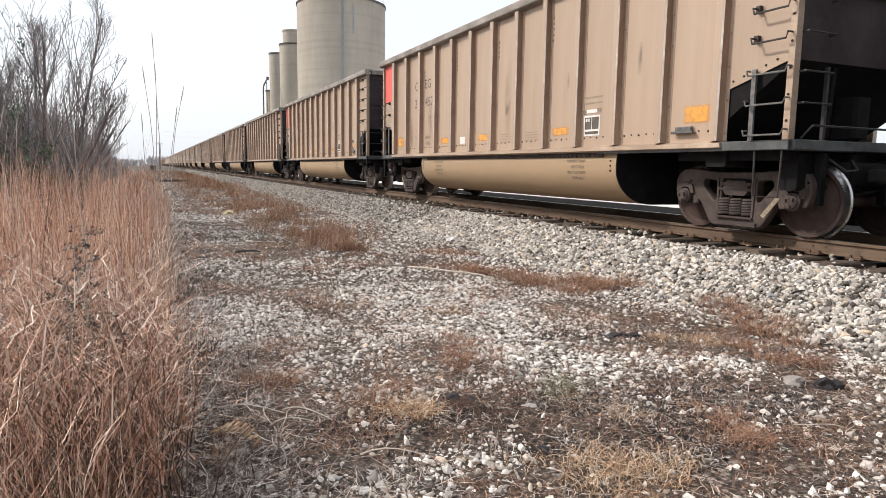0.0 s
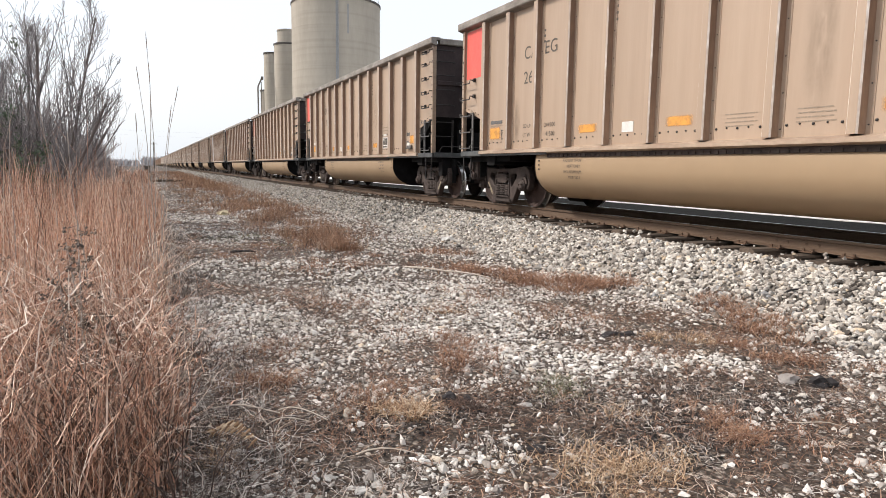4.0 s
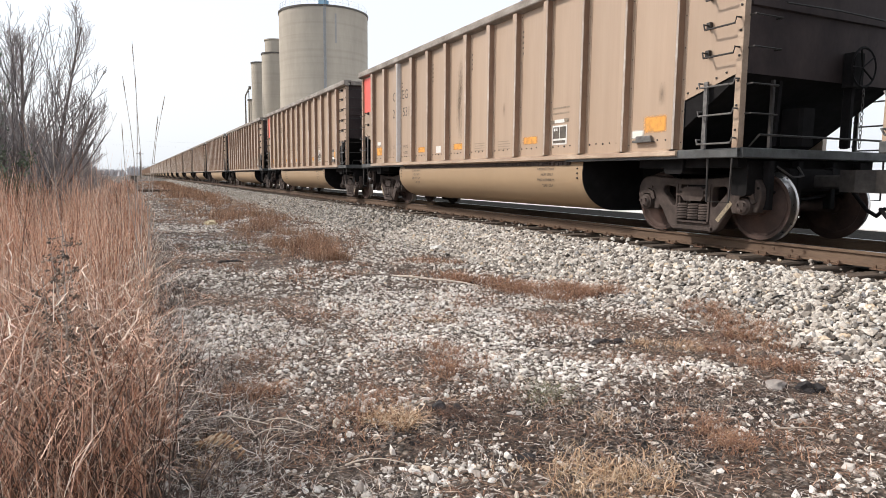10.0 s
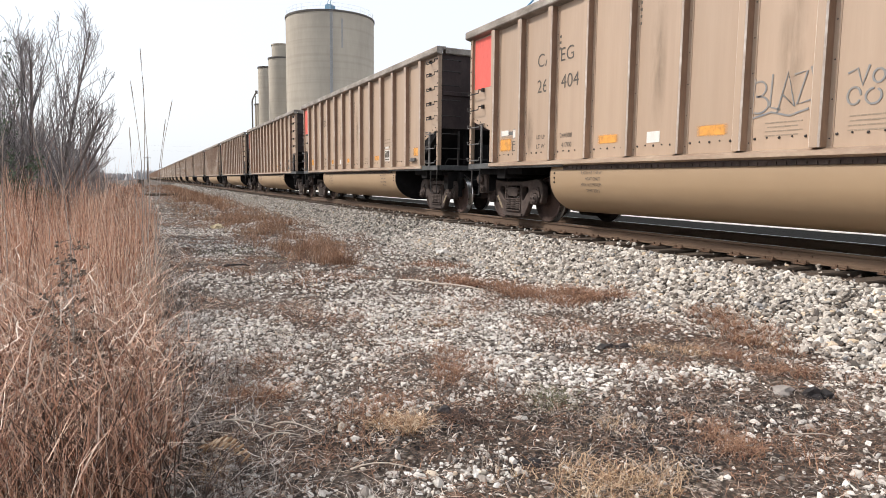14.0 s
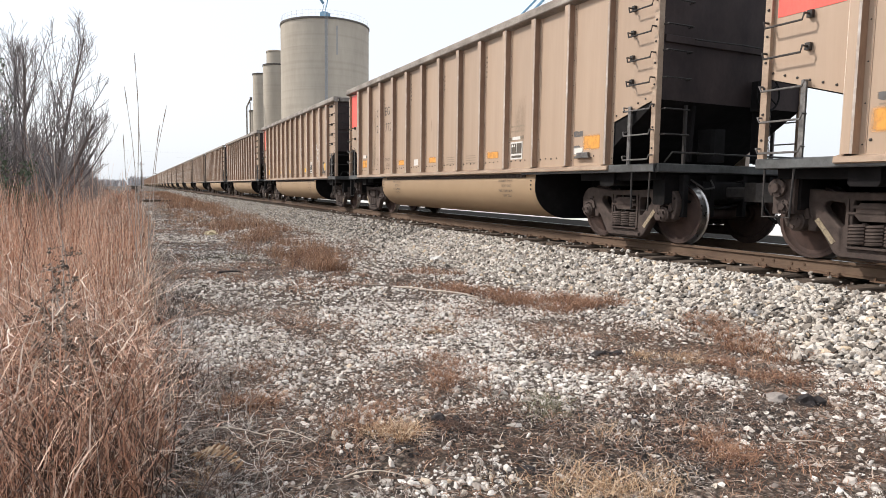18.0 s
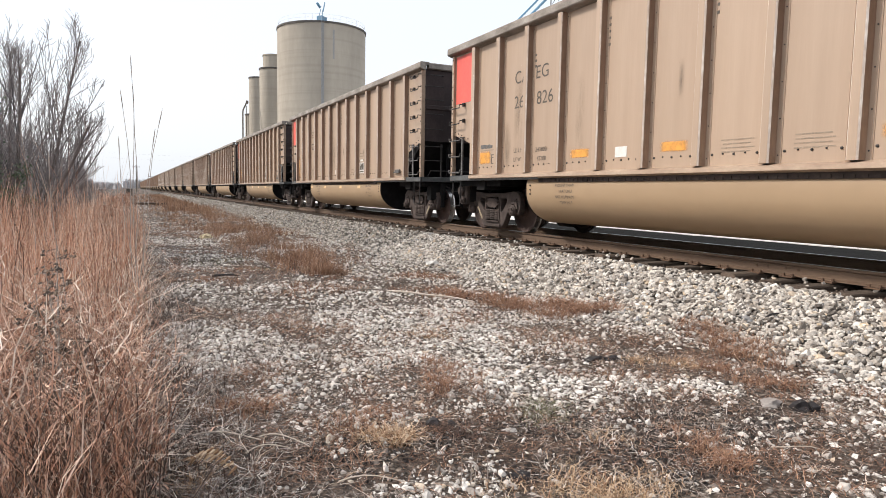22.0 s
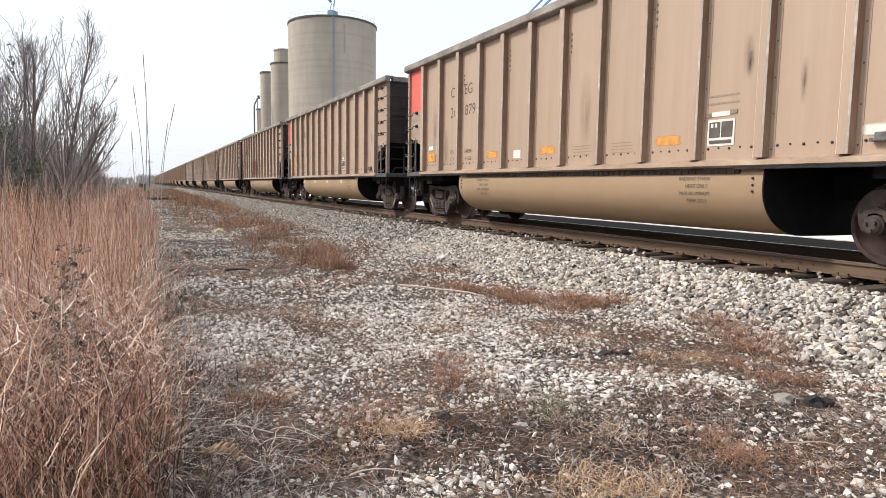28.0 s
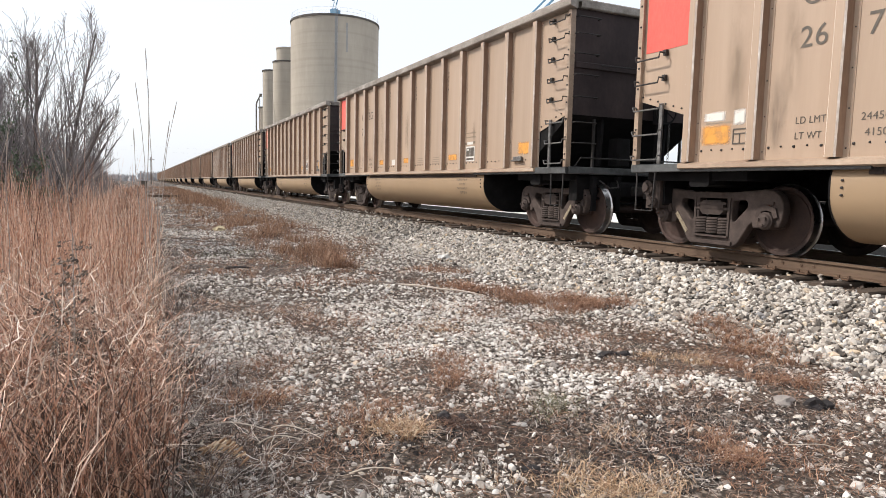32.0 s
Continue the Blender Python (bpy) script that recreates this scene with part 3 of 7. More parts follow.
def truck_meshes():
    out = {}
    half = [(0.0, 0.80), (0.34, 0.80), (0.58, 0.82), (0.84, 0.845), (0.96, 0.825), (1.04, 0.765), (1.085, 0.68), (1.09, 0.57), (1.07, 0.47), (1.04, 0.40), (1.005, 0.40), (1.015, 0.48),
            (1.005, 0.58), (0.95, 0.635), (0.82, 0.635), (0.765, 0.59), (0.755, 0.48), (0.75, 0.37), (0.685, 0.37), (0.66, 0.45), (0.60, 0.395), (0.43, 0.13), (0.34, 0.08), (0.0, 0.075)]
    rings = [half + [(-y, z) for y, z in half[::-1] if y > 0]]
    eye = [(0.315, 0.67), (0.345, 0.715), (0.53, 0.735), (0.575, 0.71), (0.60, 0.655), (0.58, 0.60), (0.40, 0.41), (0.345, 0.40), (0.315, 0.45)]
    rings += [eye, [(-y, z) for y, z in eye], [(-0.235, 0.745), (0.235, 0.745), (0.26, 0.70), (0.26, 0.175), (-0.26, 0.175), (-0.26, 0.70)]]
    cu = bpy.data.curves.new("side_frame", "CURVE")     # cast side frame on the near side, in y and z
    cu.dimensions, cu.fill_mode, cu.extrude, cu.bevel_depth, cu.bevel_resolution = "2D", "BOTH", 0.05, 0.018, 2
    for ring in rings:
        sp = cu.splines.new("POLY")
        sp.points.add(len(ring) - 1)
        for p, (y, z) in zip(sp.points, ring):
            p.co = (y, z, 0, 1)
        sp.use_cyclic_u = True
    tmp = bpy.data.objects.new("side_frame", cu)
    me = bpy.data.meshes.new_from_object(tmp)
    bpy.data.objects.remove(tmp)
    s = Shape()
    s.v = [(-1.03 + v.co.z, v.co.x, v.co.y) for v in me.vertices]
    for f in me.polygons:
        s.face(list(f.vertices))
    bpy.data.meshes.remove(me)
    for d in (-1, 1):    # ledges and ribs of the casting
        s.strip([(d * 0.80, 0.685), (d * 0.98, 0.685)], 0.035, 0, -1.125, -1.09)
        s.strip([(d * 0.30, 0.74), (d * 0.285, 0.20)], 0.03, 0, -1.115, -1.08)
    s.strip([(-0.25, 0.655), (0.25, 0.655)], 0.035, 0, -1.13, -0.96)
    s.strip([(-0.36, 0.115), (0.36, 0.115)], 0.05, 0, -1.13, -0.93)
    s.box(-1.14, -0.93, -0.30, 0.30, 0.19, 0.215)
    out["side_frame"] = s.mesh("side_frame", M_CAST, True)
    s = Shape()
    s.box(-1.12, 1.12, -0.20, 0.20, 0.50, 0.70, c=0.05)
    s.box(-0.30, 0.30, -0.19, 0.19, 0.70, 0.84, c=0.03)
    for d in (-1, 1):
        s.box(d * 1.0 - 0.12, d * 1.0 + 0.12, -0.29, 0.29, 0.56, 0.60, c=0.012)
    out["bolster"] = s.mesh("bolster", M_CAST)
    s = Shape()
    pts = []
    for i in range(6 * 9 + 1):
        t = i / 9 * 2 * math.pi
        pts.append((-1.05 + 0.080 * math.cos(t), 0.092 * math.sin(t), 0.235 + 0.225 * i / 54))
    s.tube(pts, 0.021, 6)
    out["coil_spring"] = s.mesh("coil_spring", M_CAST, True)
    s = Shape()
    s.lathe([(0.0, -1.20), (0.055, -1.20), (0.085, -1.185), (0.10, -1.16), (0.115, -1.15), (0.115, -0.93), (0.09, -0.92)], 0, (0, 0, 0.457), 20)
    for i in range(3):
        t = 2 * math.pi * i / 3 + 0.4
        s.lathe([(0.0, -1.222), (0.020, -1.222), (0.020, -1.19)], 0, (0, 0.055 * math.cos(t), 0.457 + 0.055 * math.sin(t)), 6)
    s.strip([(-0.13, 0.50), (-0.10, 0.60), (0.0, 0.63), (0.10, 0.60), (0.13, 0.50)], 0.07, 0, -1.13, -0.95)
    out["bearing"] = s.mesh("bearing", M_CAST)
    s = Shape()   # wheel pair on its axle, turning about x
    for sx in (-1, 1):
        o = lambda d: sx * d
        pr = [(0.10, o(0.90)), (0.125, o(0.89)), (0.13, o(0.83)), (0.17, o(0.80)), (0.36, o(0.775)), (0.395, o(0.80)), (0.405, o(0.825)), (0.449, o(0.828)),
              (0.455, o(0.80)), (0.461, o(0.735)), (0.468, o(0.725)), (0.486, o(0.715)), (0.486, o(0.70)), (0.47, o(0.69)), (0.40, o(0.69)), (0.37, o(0.73)),
              (0.17, o(0.745)), (0.13, o(0.72)), (0.125, o(0.66)), (0.09, o(0.65))]
        sl = [0] * len(pr)
        for i in (8, 9, 10):
            sl[i] = 1
        sl[7] = 1
        s.lathe(pr, 0, (0, 0, 0), 40, sl)
    s.lathe([(0.0, -1.02), (0.08, -1.02), (0.085, -0.9), (0.09, -0.6), (0.08, 0.0), (0.09, 0.6), (0.085, 0.9), (0.08, 1.02), (0.0, 1.02)], 0, (0, 0, 0), 12)
    s.box(-0.835, -0.829, -0.05, 0.05, 0.41, 0.44)
    out["wheelset"] = s.mesh("wheelset", [M_WHEEL, M_TREAD], True)
    s = Shape()
    for d in (-1, 1):
        s.box(-0.9, 0.9, d * 0.42 - 0.06, d * 0.42 + 0.06, 0.36, 0.42, c=0.015)
        s.tube([(-0.35, d * 0.42, 0.40), (-0.2, 0.0, 0.44), (-0.1, d * -0.3, 0.62)], 0.025, 6)
    out["brake_beam"] = s.mesh("brake_beam", M_CAST)
    s = Shape()
    s.strip([(0.66, 0.50), (0.44, 0.235)], [0.06, 0.06], 0, -1.106, -1.099)
    out["cast_lettering"] = s.mesh("cast_lettering", M_FADEDW)
    s = Shape()
    s.strip([(-0.66, 0.50), (-0.44, 0.235)], [0.06, 0.06], 0, -1.106, -1.099)
    out["cast_lettering_front"] = s.mesh("cast_lettering", M_FADEDW)
    return out


M_FADEDW = worn("worn_white_letters", (0.36, 0.30, 0.20), (0.12, 0.09, 0.075), None, 0.8, 0, 40.0, None, 0.2, 0.1)
TM = truck_meshes()


def add_truck(car, y, lettering):
    tr = part("truck", TM["bolster"], car, "rusty cast-steel two-axle freight truck", pose(0, y, 0))
    for m in (pose(0, 0, 0), TURN):
        part("side_frame", TM["side_frame"], tr, m=m)
        for d in (-0.20, 0.0, 0.20):
            part("coil_spring", TM["coil_spring"], tr, m=m @ pose(0, d, 0))
        for d in (-0.889, 0.889):
            part("bearing", TM["bearing"], tr, m=m @ pose(0, d, 0))
    part("brake_beam", TM["brake_beam"], tr)
    if lettering:
        part("cast_lettering", TM["cast_lettering" if lettering > 0 else "cast_lettering_front"], tr)
    for d in (-0.889, 0.889):
        w = part("wheelset", TM["wheelset"], tr, "rusty wheels with bright treads")
        w.matrix_parent_inverse = pose(0, d, 0.457)
        w.location = (0, 0, 0)
    return tr


def end_fittings(car, sy, brake):
    """All that hangs on one end; built for the rear end (+y) and turned half round for the front."""
    m = pose(0, 0, 0) if sy > 0 else TURN
    e = HALF
    if sy > 0:
        add = lambda n, me, lab="": part(n, me, car, lab, pose(0, 0, 0))
    else:
        add = lambda n, me, lab="": part(n, me, car, lab, TURN)
    key = "rear" if brake else "plain"
    if key not in END:
        END[key] = end_meshes(brake)
    for n, me, lab in END[key]:
        o = add(n, me, lab)
        if n in ("rivet_row", "chain"):
            tagged(o, kind="stuff")


END = {}


def end_meshes(brake):
    e = HALF
    L = []
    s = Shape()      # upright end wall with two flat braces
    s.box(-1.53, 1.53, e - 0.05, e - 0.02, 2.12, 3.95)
    L.append(("end_wall", s.mesh("end_wall", M_END), "end wall darkened for the shade between the cars"))
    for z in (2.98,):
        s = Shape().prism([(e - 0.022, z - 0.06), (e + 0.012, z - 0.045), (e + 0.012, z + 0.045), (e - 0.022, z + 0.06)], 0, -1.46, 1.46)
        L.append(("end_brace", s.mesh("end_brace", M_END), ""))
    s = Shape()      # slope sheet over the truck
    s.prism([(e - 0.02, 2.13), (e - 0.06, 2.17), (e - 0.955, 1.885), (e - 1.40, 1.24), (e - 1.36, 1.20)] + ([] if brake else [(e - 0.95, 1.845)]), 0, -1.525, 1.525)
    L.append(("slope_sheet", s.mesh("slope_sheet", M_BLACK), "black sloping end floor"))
    for x in (-0.75, 0.75) if brake else ():
        s = Shape().prism([(e - 0.08, 2.08), (e - 0.12, 1.25), (e - 0.20, 1.25), (e - 0.20, 2.0)], 0, x - 0.03, x + 0.03)
        L.append(("gusset", s.mesh("gusset", M_BLACK), ""))
    s = Shape()
    s.box(-1.43, 1.43, e - 0.10, e + 0.06, 3.93, ZT - 0.005, c=0.02)
    L.append(("end_chord", s.mesh("end_chord", M_CHORD), ""))
    s = Shape()      # platform and end sill
    s.box(-1.55, 1.55, e - 0.12, e + 0.06, 1.08, 1.205, c=0.012)
    s.box(-1.50, 1.50, e - 1.35, e - 0.13, 1.15, 1.185)
    L.append(("end_sill", s.mesh("end_sill", M_SILL), ""))
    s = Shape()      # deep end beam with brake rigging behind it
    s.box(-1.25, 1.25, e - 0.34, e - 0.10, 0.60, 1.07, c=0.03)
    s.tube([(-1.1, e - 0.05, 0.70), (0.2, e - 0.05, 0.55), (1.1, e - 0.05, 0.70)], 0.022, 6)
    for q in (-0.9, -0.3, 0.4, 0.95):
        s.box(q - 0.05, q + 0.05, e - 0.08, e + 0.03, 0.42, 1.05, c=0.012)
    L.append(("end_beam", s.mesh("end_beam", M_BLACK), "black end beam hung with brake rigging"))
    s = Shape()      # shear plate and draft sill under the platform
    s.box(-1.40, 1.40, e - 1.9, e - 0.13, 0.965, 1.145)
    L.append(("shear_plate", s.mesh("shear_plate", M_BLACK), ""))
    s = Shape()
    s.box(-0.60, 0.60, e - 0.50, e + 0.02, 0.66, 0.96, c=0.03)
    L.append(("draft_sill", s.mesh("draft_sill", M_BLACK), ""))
    s = Shape()      # coupler: shank, head, knuckle
    s.box(-0.11, 0.11, e - 0.6, e + 0.45, 0.70, 0.88, c=0.03)
    s.prism([(-0.17, e + 0.45), (0.16, e + 0.40), (0.20, e + 0.62), (0.12, e + 0.84), (-0.02, e + 0.86), (-0.05, e + 0.72), (-0.20, e + 0.86), (-0.24, e + 0.66)], 2, 0.66, 0.94)
    L.append(("coupler", s.mesh("coupler", M_ROD), "dark rusty knuckle coupler"))
    s = Shape()
    pts = [(-0.32, e + 0.12, 0.80), (-0.33, e + 0.28, 0.66), (-0.30, e + 0.5, 0.42), (-0.2, e + 0.68, 0.36), (-0.05, e + 0.86, 0.46)]
    s.tube(pts, 0.026, 7)
    L.append(("air_hose", s.mesh("air_hose", M_BLACK, True), ""))
    s = Shape()
    s.tube([(0.45, e + 0.02, 0.98), (0.50, e + 0.14, 0.86), (0.70, e + 0.14, 0.84), (0.86, e + 0.02, 0.98)], 0.014, 6)
    L.append(("uncoupling_lever", s.mesh("uncoupling_lever", M_ROD, True), ""))
    for sx in (-1, 1):
        s = Shape()      # corner post: angle iron
        s.prism([(sx * -1.0 * 0 + sx * 1.60, e + 0.01), (sx * 1.60, e - 0.075), (sx * 1.535, e - 0.075), (sx * 1.535, e - 0.05), (sx * 1.50, e - 0.05), (sx * 1.50, e + 0.01)][::sx], 2, 1.20, 3.90)
        L.append(("corner_post", s.mesh("corner_post", M_LEDGE), ""))
        s = Shape()
        for i in range(9):
            z = 1.42 + i * 0.30
            s.lathe([(0.017, 0.0), (0.014, -sx * -0.012), (0.0, sx * 0.016)], 0, (sx * 1.60, e - 0.035, z), 6)
        L.append(("rivet_row", s.mesh("rivet_row", M_ROD), ""))
    # side handholds and stirrup, at both sides of this end
    for sx in (-1, 1):
        for z in (2.35, 2.70) + ((3.06, 3.42, 3.73) if sx > 0 else ()):
            s = Shape()
            p = [(sx * 1.60, e - 0.04, z + 0.07), (sx * 1.68, e - 0.04, z + 0.07), (sx * 1.68, e - 0.06, z), (sx * 1.68, e - 0.52, z),
                 (sx * 1.68, e - 0.54, z + 0.07), (sx * 1.54, e - 0.54, z + 0.07)]
            s.tube(p, 0.0125, 6)
            s.box(min(sx * 1.55, sx * 1.60), max(sx * 1.55, sx * 1.60), e - 0.57, e - 0.51, z + 0.03, z + 0.11)
            L.append(("handhold", s.mesh("handhold", M_ROD), ""))
        s = Shape()
        s.box(min(sx * 1.57, sx * 1.60), max(sx * 1.57, sx * 1.60), e - 0.56, e - 0.50, 1.20, 2.06)
        L.append(("ladder_stile", s.mesh("ladder_stile", M_RODG), ""))
        for z in (1.26, 1.62, 1.98):
            s = Shape()
            s.tube([(sx * 1.60, e - 0.02, z + 0.06), (sx * 1.67, e - 0.02, z + 0.06), (sx * 1.67, e - 0.05, z), (sx * 1.67, e - 0.56, z),
                    (sx * 1.67, e - 0.58, z + 0.06), (sx * 1.60, e - 0.58, z + 0.06)], 0.0125, 6)
            L.append(("ladder_rung", s.mesh("ladder_rung", M_RODG), ""))
        s = Shape()
        s.tube([(sx * 1.57, e - 0.08, 1.12), (sx * 1.58, e - 0.09, 0.52), (sx * 1.58, e - 0.44, 0.52), (sx * 1.57, e - 0.46, 1.12)], 0.014, 6)
        L.append(("stirrup_step", s.mesh("stirrup_step", M_ROD), ""))
        if sx < 0:
            continue
        for z in (1.62, 1.98, 2.42, 2.80, 3.16, 3.50, 3.78):     # rungs on the end wall
            s = Shape().tube([(1.50, e + 0.0, z), (1.50, e + 0.09, z), (1.02, e + 0.09, z), (1.02, e + 0.0, z)], 0.0125, 5)
            L.append(("end_rung", s.mesh("end_rung", M_ROD), ""))
        s = Shape().box(1.0, 1.04, e - 0.01, e + 0.03, 1.2, 2.06)
        L.append(("end_stile", s.mesh("end_stile", M_ROD), ""))
    s = Shape()
    s.tube([(-1.0, e + 0.12, 2.98), (0.0, e + 0.12, 3.0), (1.0, e + 0.12, 2.98)], 0.012, 5)
    L.append(("grab_rail", s.mesh("grab_rail", M_ROD), ""))
    if brake:
        s = Shape()
        s.lathe([(0.255, -0.012), (0.275, 0.0), (0.255, 0.012), (0.235, 0.0), (0.255, -0.012)], 1, (-0.45, e + 0.22, 2.30), 24)
        for i in range(5):
            t = 2 * math.pi * i / 5
            s.tube([(-0.45, e + 0.20, 2.30), (-0.45 + 0.25 * math.cos(t), e + 0.22, 2.30 + 0.25 * math.sin(t))], 0.011, 5)
        L.append(("brake_wheel", s.mesh("brake_wheel", M_BLACK), "dark iron hand brake wheel"))
        s = Shape()
        s.box(-0.58, -0.32, e + 0.0, e + 0.16, 2.05, 2.50, c=0.03)
        L.append(("brake_gear", s.mesh("brake_gear", M_BLACK), ""))
        s = Shape().box(-0.50, -0.40, e - 0.02, e + 0.10, 1.25, 2.05, c=0.02)
        L.append(("brake_post", s.mesh("brake_post", M_BLACK), ""))
        s = Shape().tube([(-1.40, e + 0.02, 1.22), (-1.38, e + 0.14, 1.36), (1.38, e + 0.14, 1.36), (1.40, e + 0.02, 1.22)], 0.014, 6)
        L.append(("platform_rail", s.mesh("platform_rail", M_ROD), ""))
        s = Shape()      # bell crank and pull rod from the hand brake down to the rigging
        s.strip([(-0.62, 1.15), (-0.50, 1.02), (-0.30, 0.98)], 0.05, 1, e + 0.02, e + 0.05)
        L.append(("brake_crank", s.mesh("brake_crank", M_BLACK), ""))
        s = Shape().tube([(-0.30, e + 0.03, 0.98), (0.20, e - 0.10, 0.90), (0.90, e - 0.25, 0.86)], 0.014, 6)
        L.append(("pull_rod", s.mesh("pull_rod", M_BLACK), ""))
        s = Shape().box(0.15, 0.45, e - 0.30, e + 0.02, 1.25, 1.75, c=0.04)
        L.append(("air_reservoir", s.mesh("air_reservoir", M_BLACK), ""))
        s = Shape()
        for i in range(13):
            z = 2.02 - i * 0.062
            a = (i % 2) * math.pi / 2
            c = [(-0.66 + 0.018 * math.cos(q) * math.cos(a), e + 0.11 + 0.018 * math.cos(q) * math.sin(a), z + 0.036 * math.sin(q)) for q in [2 * math.pi * w / 8 for w in range(9)]]
            s.tube(c, 0.006, 4)
        L.append(("chain", s.mesh("chain", M_RODG), "pale steel brake chain"))
    else:
        s = Shape()
        s.lathe([(0, -0.30), (0.12, -0.28), (0.12, 0.1), (0, 0.12)], 0, (0.9, e - 0.35, 1.33), 14)
        s.tube([(0.7, e - 0.35, 1.33), (0.2, e - 0.30, 1.40), (-0.5, e - 0.30, 1.26)], 0.016, 6)
        L.append(("brake_cylinder", s.mesh("brake_cylinder", M_BLACK), ""))
        s = Shape()      # control valve hung beside the truck: flanged body, two round covers
        s.box(-1.34, -1.10, e - 0.30, e - 0.02, 0.55, 0.97, c=0.03)
        for y, z, q in ((e - 0.12, 0.86, 0.11), (e - 0.22, 0.64, 0.085)):
            s.lathe([(0, -1.44), (q * 0.5, -1.44), (q * 0.55, -1.41), (q, -1.40), (q, -1.36), (q * 0.8, -1.33)], 0, (0, y, z), 16)
            for i in range(5):
                t = 2 * math.pi * i / 5 + 0.3
                s.lathe([(0, -1.42), (0.013, -1.42), (0.013, -1.39)], 0, (0, y + q * 0.8 * math.cos(t), z + q * 0.8 * math.sin(t)), 6)
        L.append(("brake_valve", s.mesh("brake_valve", M_CAST), "rusty cast brake valve"))
    return L


def build_car(full):
    car = thing("coal_car", pose(TRACK, 0, RAIL), "tan aluminium coal gondola with ribbed sides and a rounded tub, dusty", "railway car", "cars of the coal train")
    P = lambda n, me, lab="", m=None: part(n, me, car, lab, m)
    sides = (pose(0, 0, 0), TURN)
    ring = [(-1.53, 3.895), (-1.55, 3.895), (-1.675, 3.93), (-1.69, 3.95), (-1.69, 4.07), (-1.672, ZT), (-1.44, ZT), (-1.44, 4.03), (-1.53, 4.01)]
    chord = Shape().prism([(z, x) for x, z in ring], 1, -HALF - 0.10, HALF + 0.10).mesh("top_chord", M_CHORD)
    foot = Shape()
    foot.prism([(z, x) for x, z in [(-1.50, 1.215), (-1.555, 1.215), (-1.645, 1.19), (-1.65, 1.13), (-1.57, 1.105), (-1.50, 1.105)]], 1, y_of(13.50), y_of(0.95))
    foot = foot.mesh("side_sill", M_LEDGE)
    # row of bolts on a dark strip that stands for the sill's shadow line
    strip = Shape().box(-1.545, -1.46, y_of(11.0), y_of(3.5), 1.03, 1.104)
    for i in range(58):
        y = y_of(3.62 + i * 0.128)
        strip.box(-1.56, -1.54, y - 0.028, y + 0.028, 1.04, 1.075)
    strip = strip.mesh("bolted_strip", M_CAST)
    steps = []
    for a, b in ((-0.02, 3.56), (10.97, BODY + 0.02)):
        step = Shape()
        step.prism([(z, x) for x, z in [(-1.48, 1.20), (-1.60, 1.20), (-1.61, 1.19), (-1.61, 1.09), (-1.60, 1.08), (-1.585, 1.08), (-1.585, 1.17), (-1.48, 1.17)]], 1, y_of(b), y_of(a))
        steps.append(step.mesh("bolster_sill", M_SILL))
    rib, endp = rib_mesh(), end_panel_mesh()
    w = RIBS[1] - RIBS[0]
    panel, rows = panel_mesh(w, 0), rivet_row(w)
    rr = Shape()
    for i in range(6):
        rr.lathe([(0.016, 0.0), (0.013, -0.012), (0.0, -0.015)], 0, (-1.546, -0.10 - i * 0.155, 2.195 - 0.047 * i), 6)
    rr = rr.mesh("slant_rivets", M_ROD)
    wall = Shape()
    for r in RIBS:
        wall.prism([(x, y + y_of(r)) for x, y in ((-1.541, -0.076), (-1.665, -0.056), (-1.665, 0.056), (-1.541, 0.076))], 2, Z0 + 0.005, 3.875)
    wall.box(-1.541, -1.532, y_of(RIBS[-1]), y_of(RIBS[0]), Z0, 3.87)
    P("side_wall", wall.mesh("side_wall", M_TAN), "ribbed tan side facing the silos", TURN)
    for m in sides:
        P("top_chord", chord, "weathered grey top chord", m)
        P("side_sill", foot, "", m)
        P("bolted_strip", strip, "", m)
        for step in steps:
            P("bolster_sill", step, "dark grey sill", m)
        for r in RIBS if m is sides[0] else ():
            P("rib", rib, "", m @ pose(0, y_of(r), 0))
        for a, b in zip(RIBS, RIBS[1:]) if m is sides[0] else ():
            P("side_panel", panel, "", m @ pose(0, y_of((a + b) / 2), 0))
            if full:
                tagged(P("rivets", rows, "", m @ pose(0, y_of((a + b) / 2), 0)), kind="stuff")
        flip = Matrix.Diagonal((1, -1, 1, 1))
        for q, me in (("end_panel", endp), ("slant_rivets", rr)):
            o = P(q, me, "", m @ pose(0, HALF, 0))
            if q == "slant_rivets":
                tagged(o, kind="stuff")
            nm = q + "_front"
            if nm not in MIR:
                c = me.copy()
                c.transform(flip)
                c.flip_normals()
                MIR[nm] = c
            o = P(q, MIR[nm], "", m @ pose(0, -HALF, 0))
            if q == "slant_rivets":
                tagged(o, kind="stuff")
    P("tub", MESH("tub", tub_mesh), "tan rounded tub hanging between the trucks")
    P("tub_end", tub_end_mesh(y_of(11.34), -0.02), "black tub end")
    bolt_row = Shape()
    for u in (3.22, 11.20):
        for z in (0.97, 0.89, 0.81):
            bolt_row.lathe([(0.018, 0.004), (0.015, -0.012), (0.0, -0.016)], 0, (-1.531, y_of(u), z), 6)
    tagged(P("tub_bolt", bolt_row.mesh("tub_bolt", M_ROD)), kind="stuff")
    P("tub_end", tub_end_mesh(y_of(3.09), 0.02), "black tub end")
    s = Shape()
    s.box(-0.22, 0.22, -HALF + 0.1, HALF - 0.1, 0.72, 1.10, c=0.03)
    for u in (1.17, 13.28):
        s.box(-1.45, 1.45, y_of(u) - 0.17, y_of(u) + 0.17, 0.88, 1.15, c=0.03)
    P("center_sill", s.mesh("center_sill", M_BLACK))
    s = Shape()
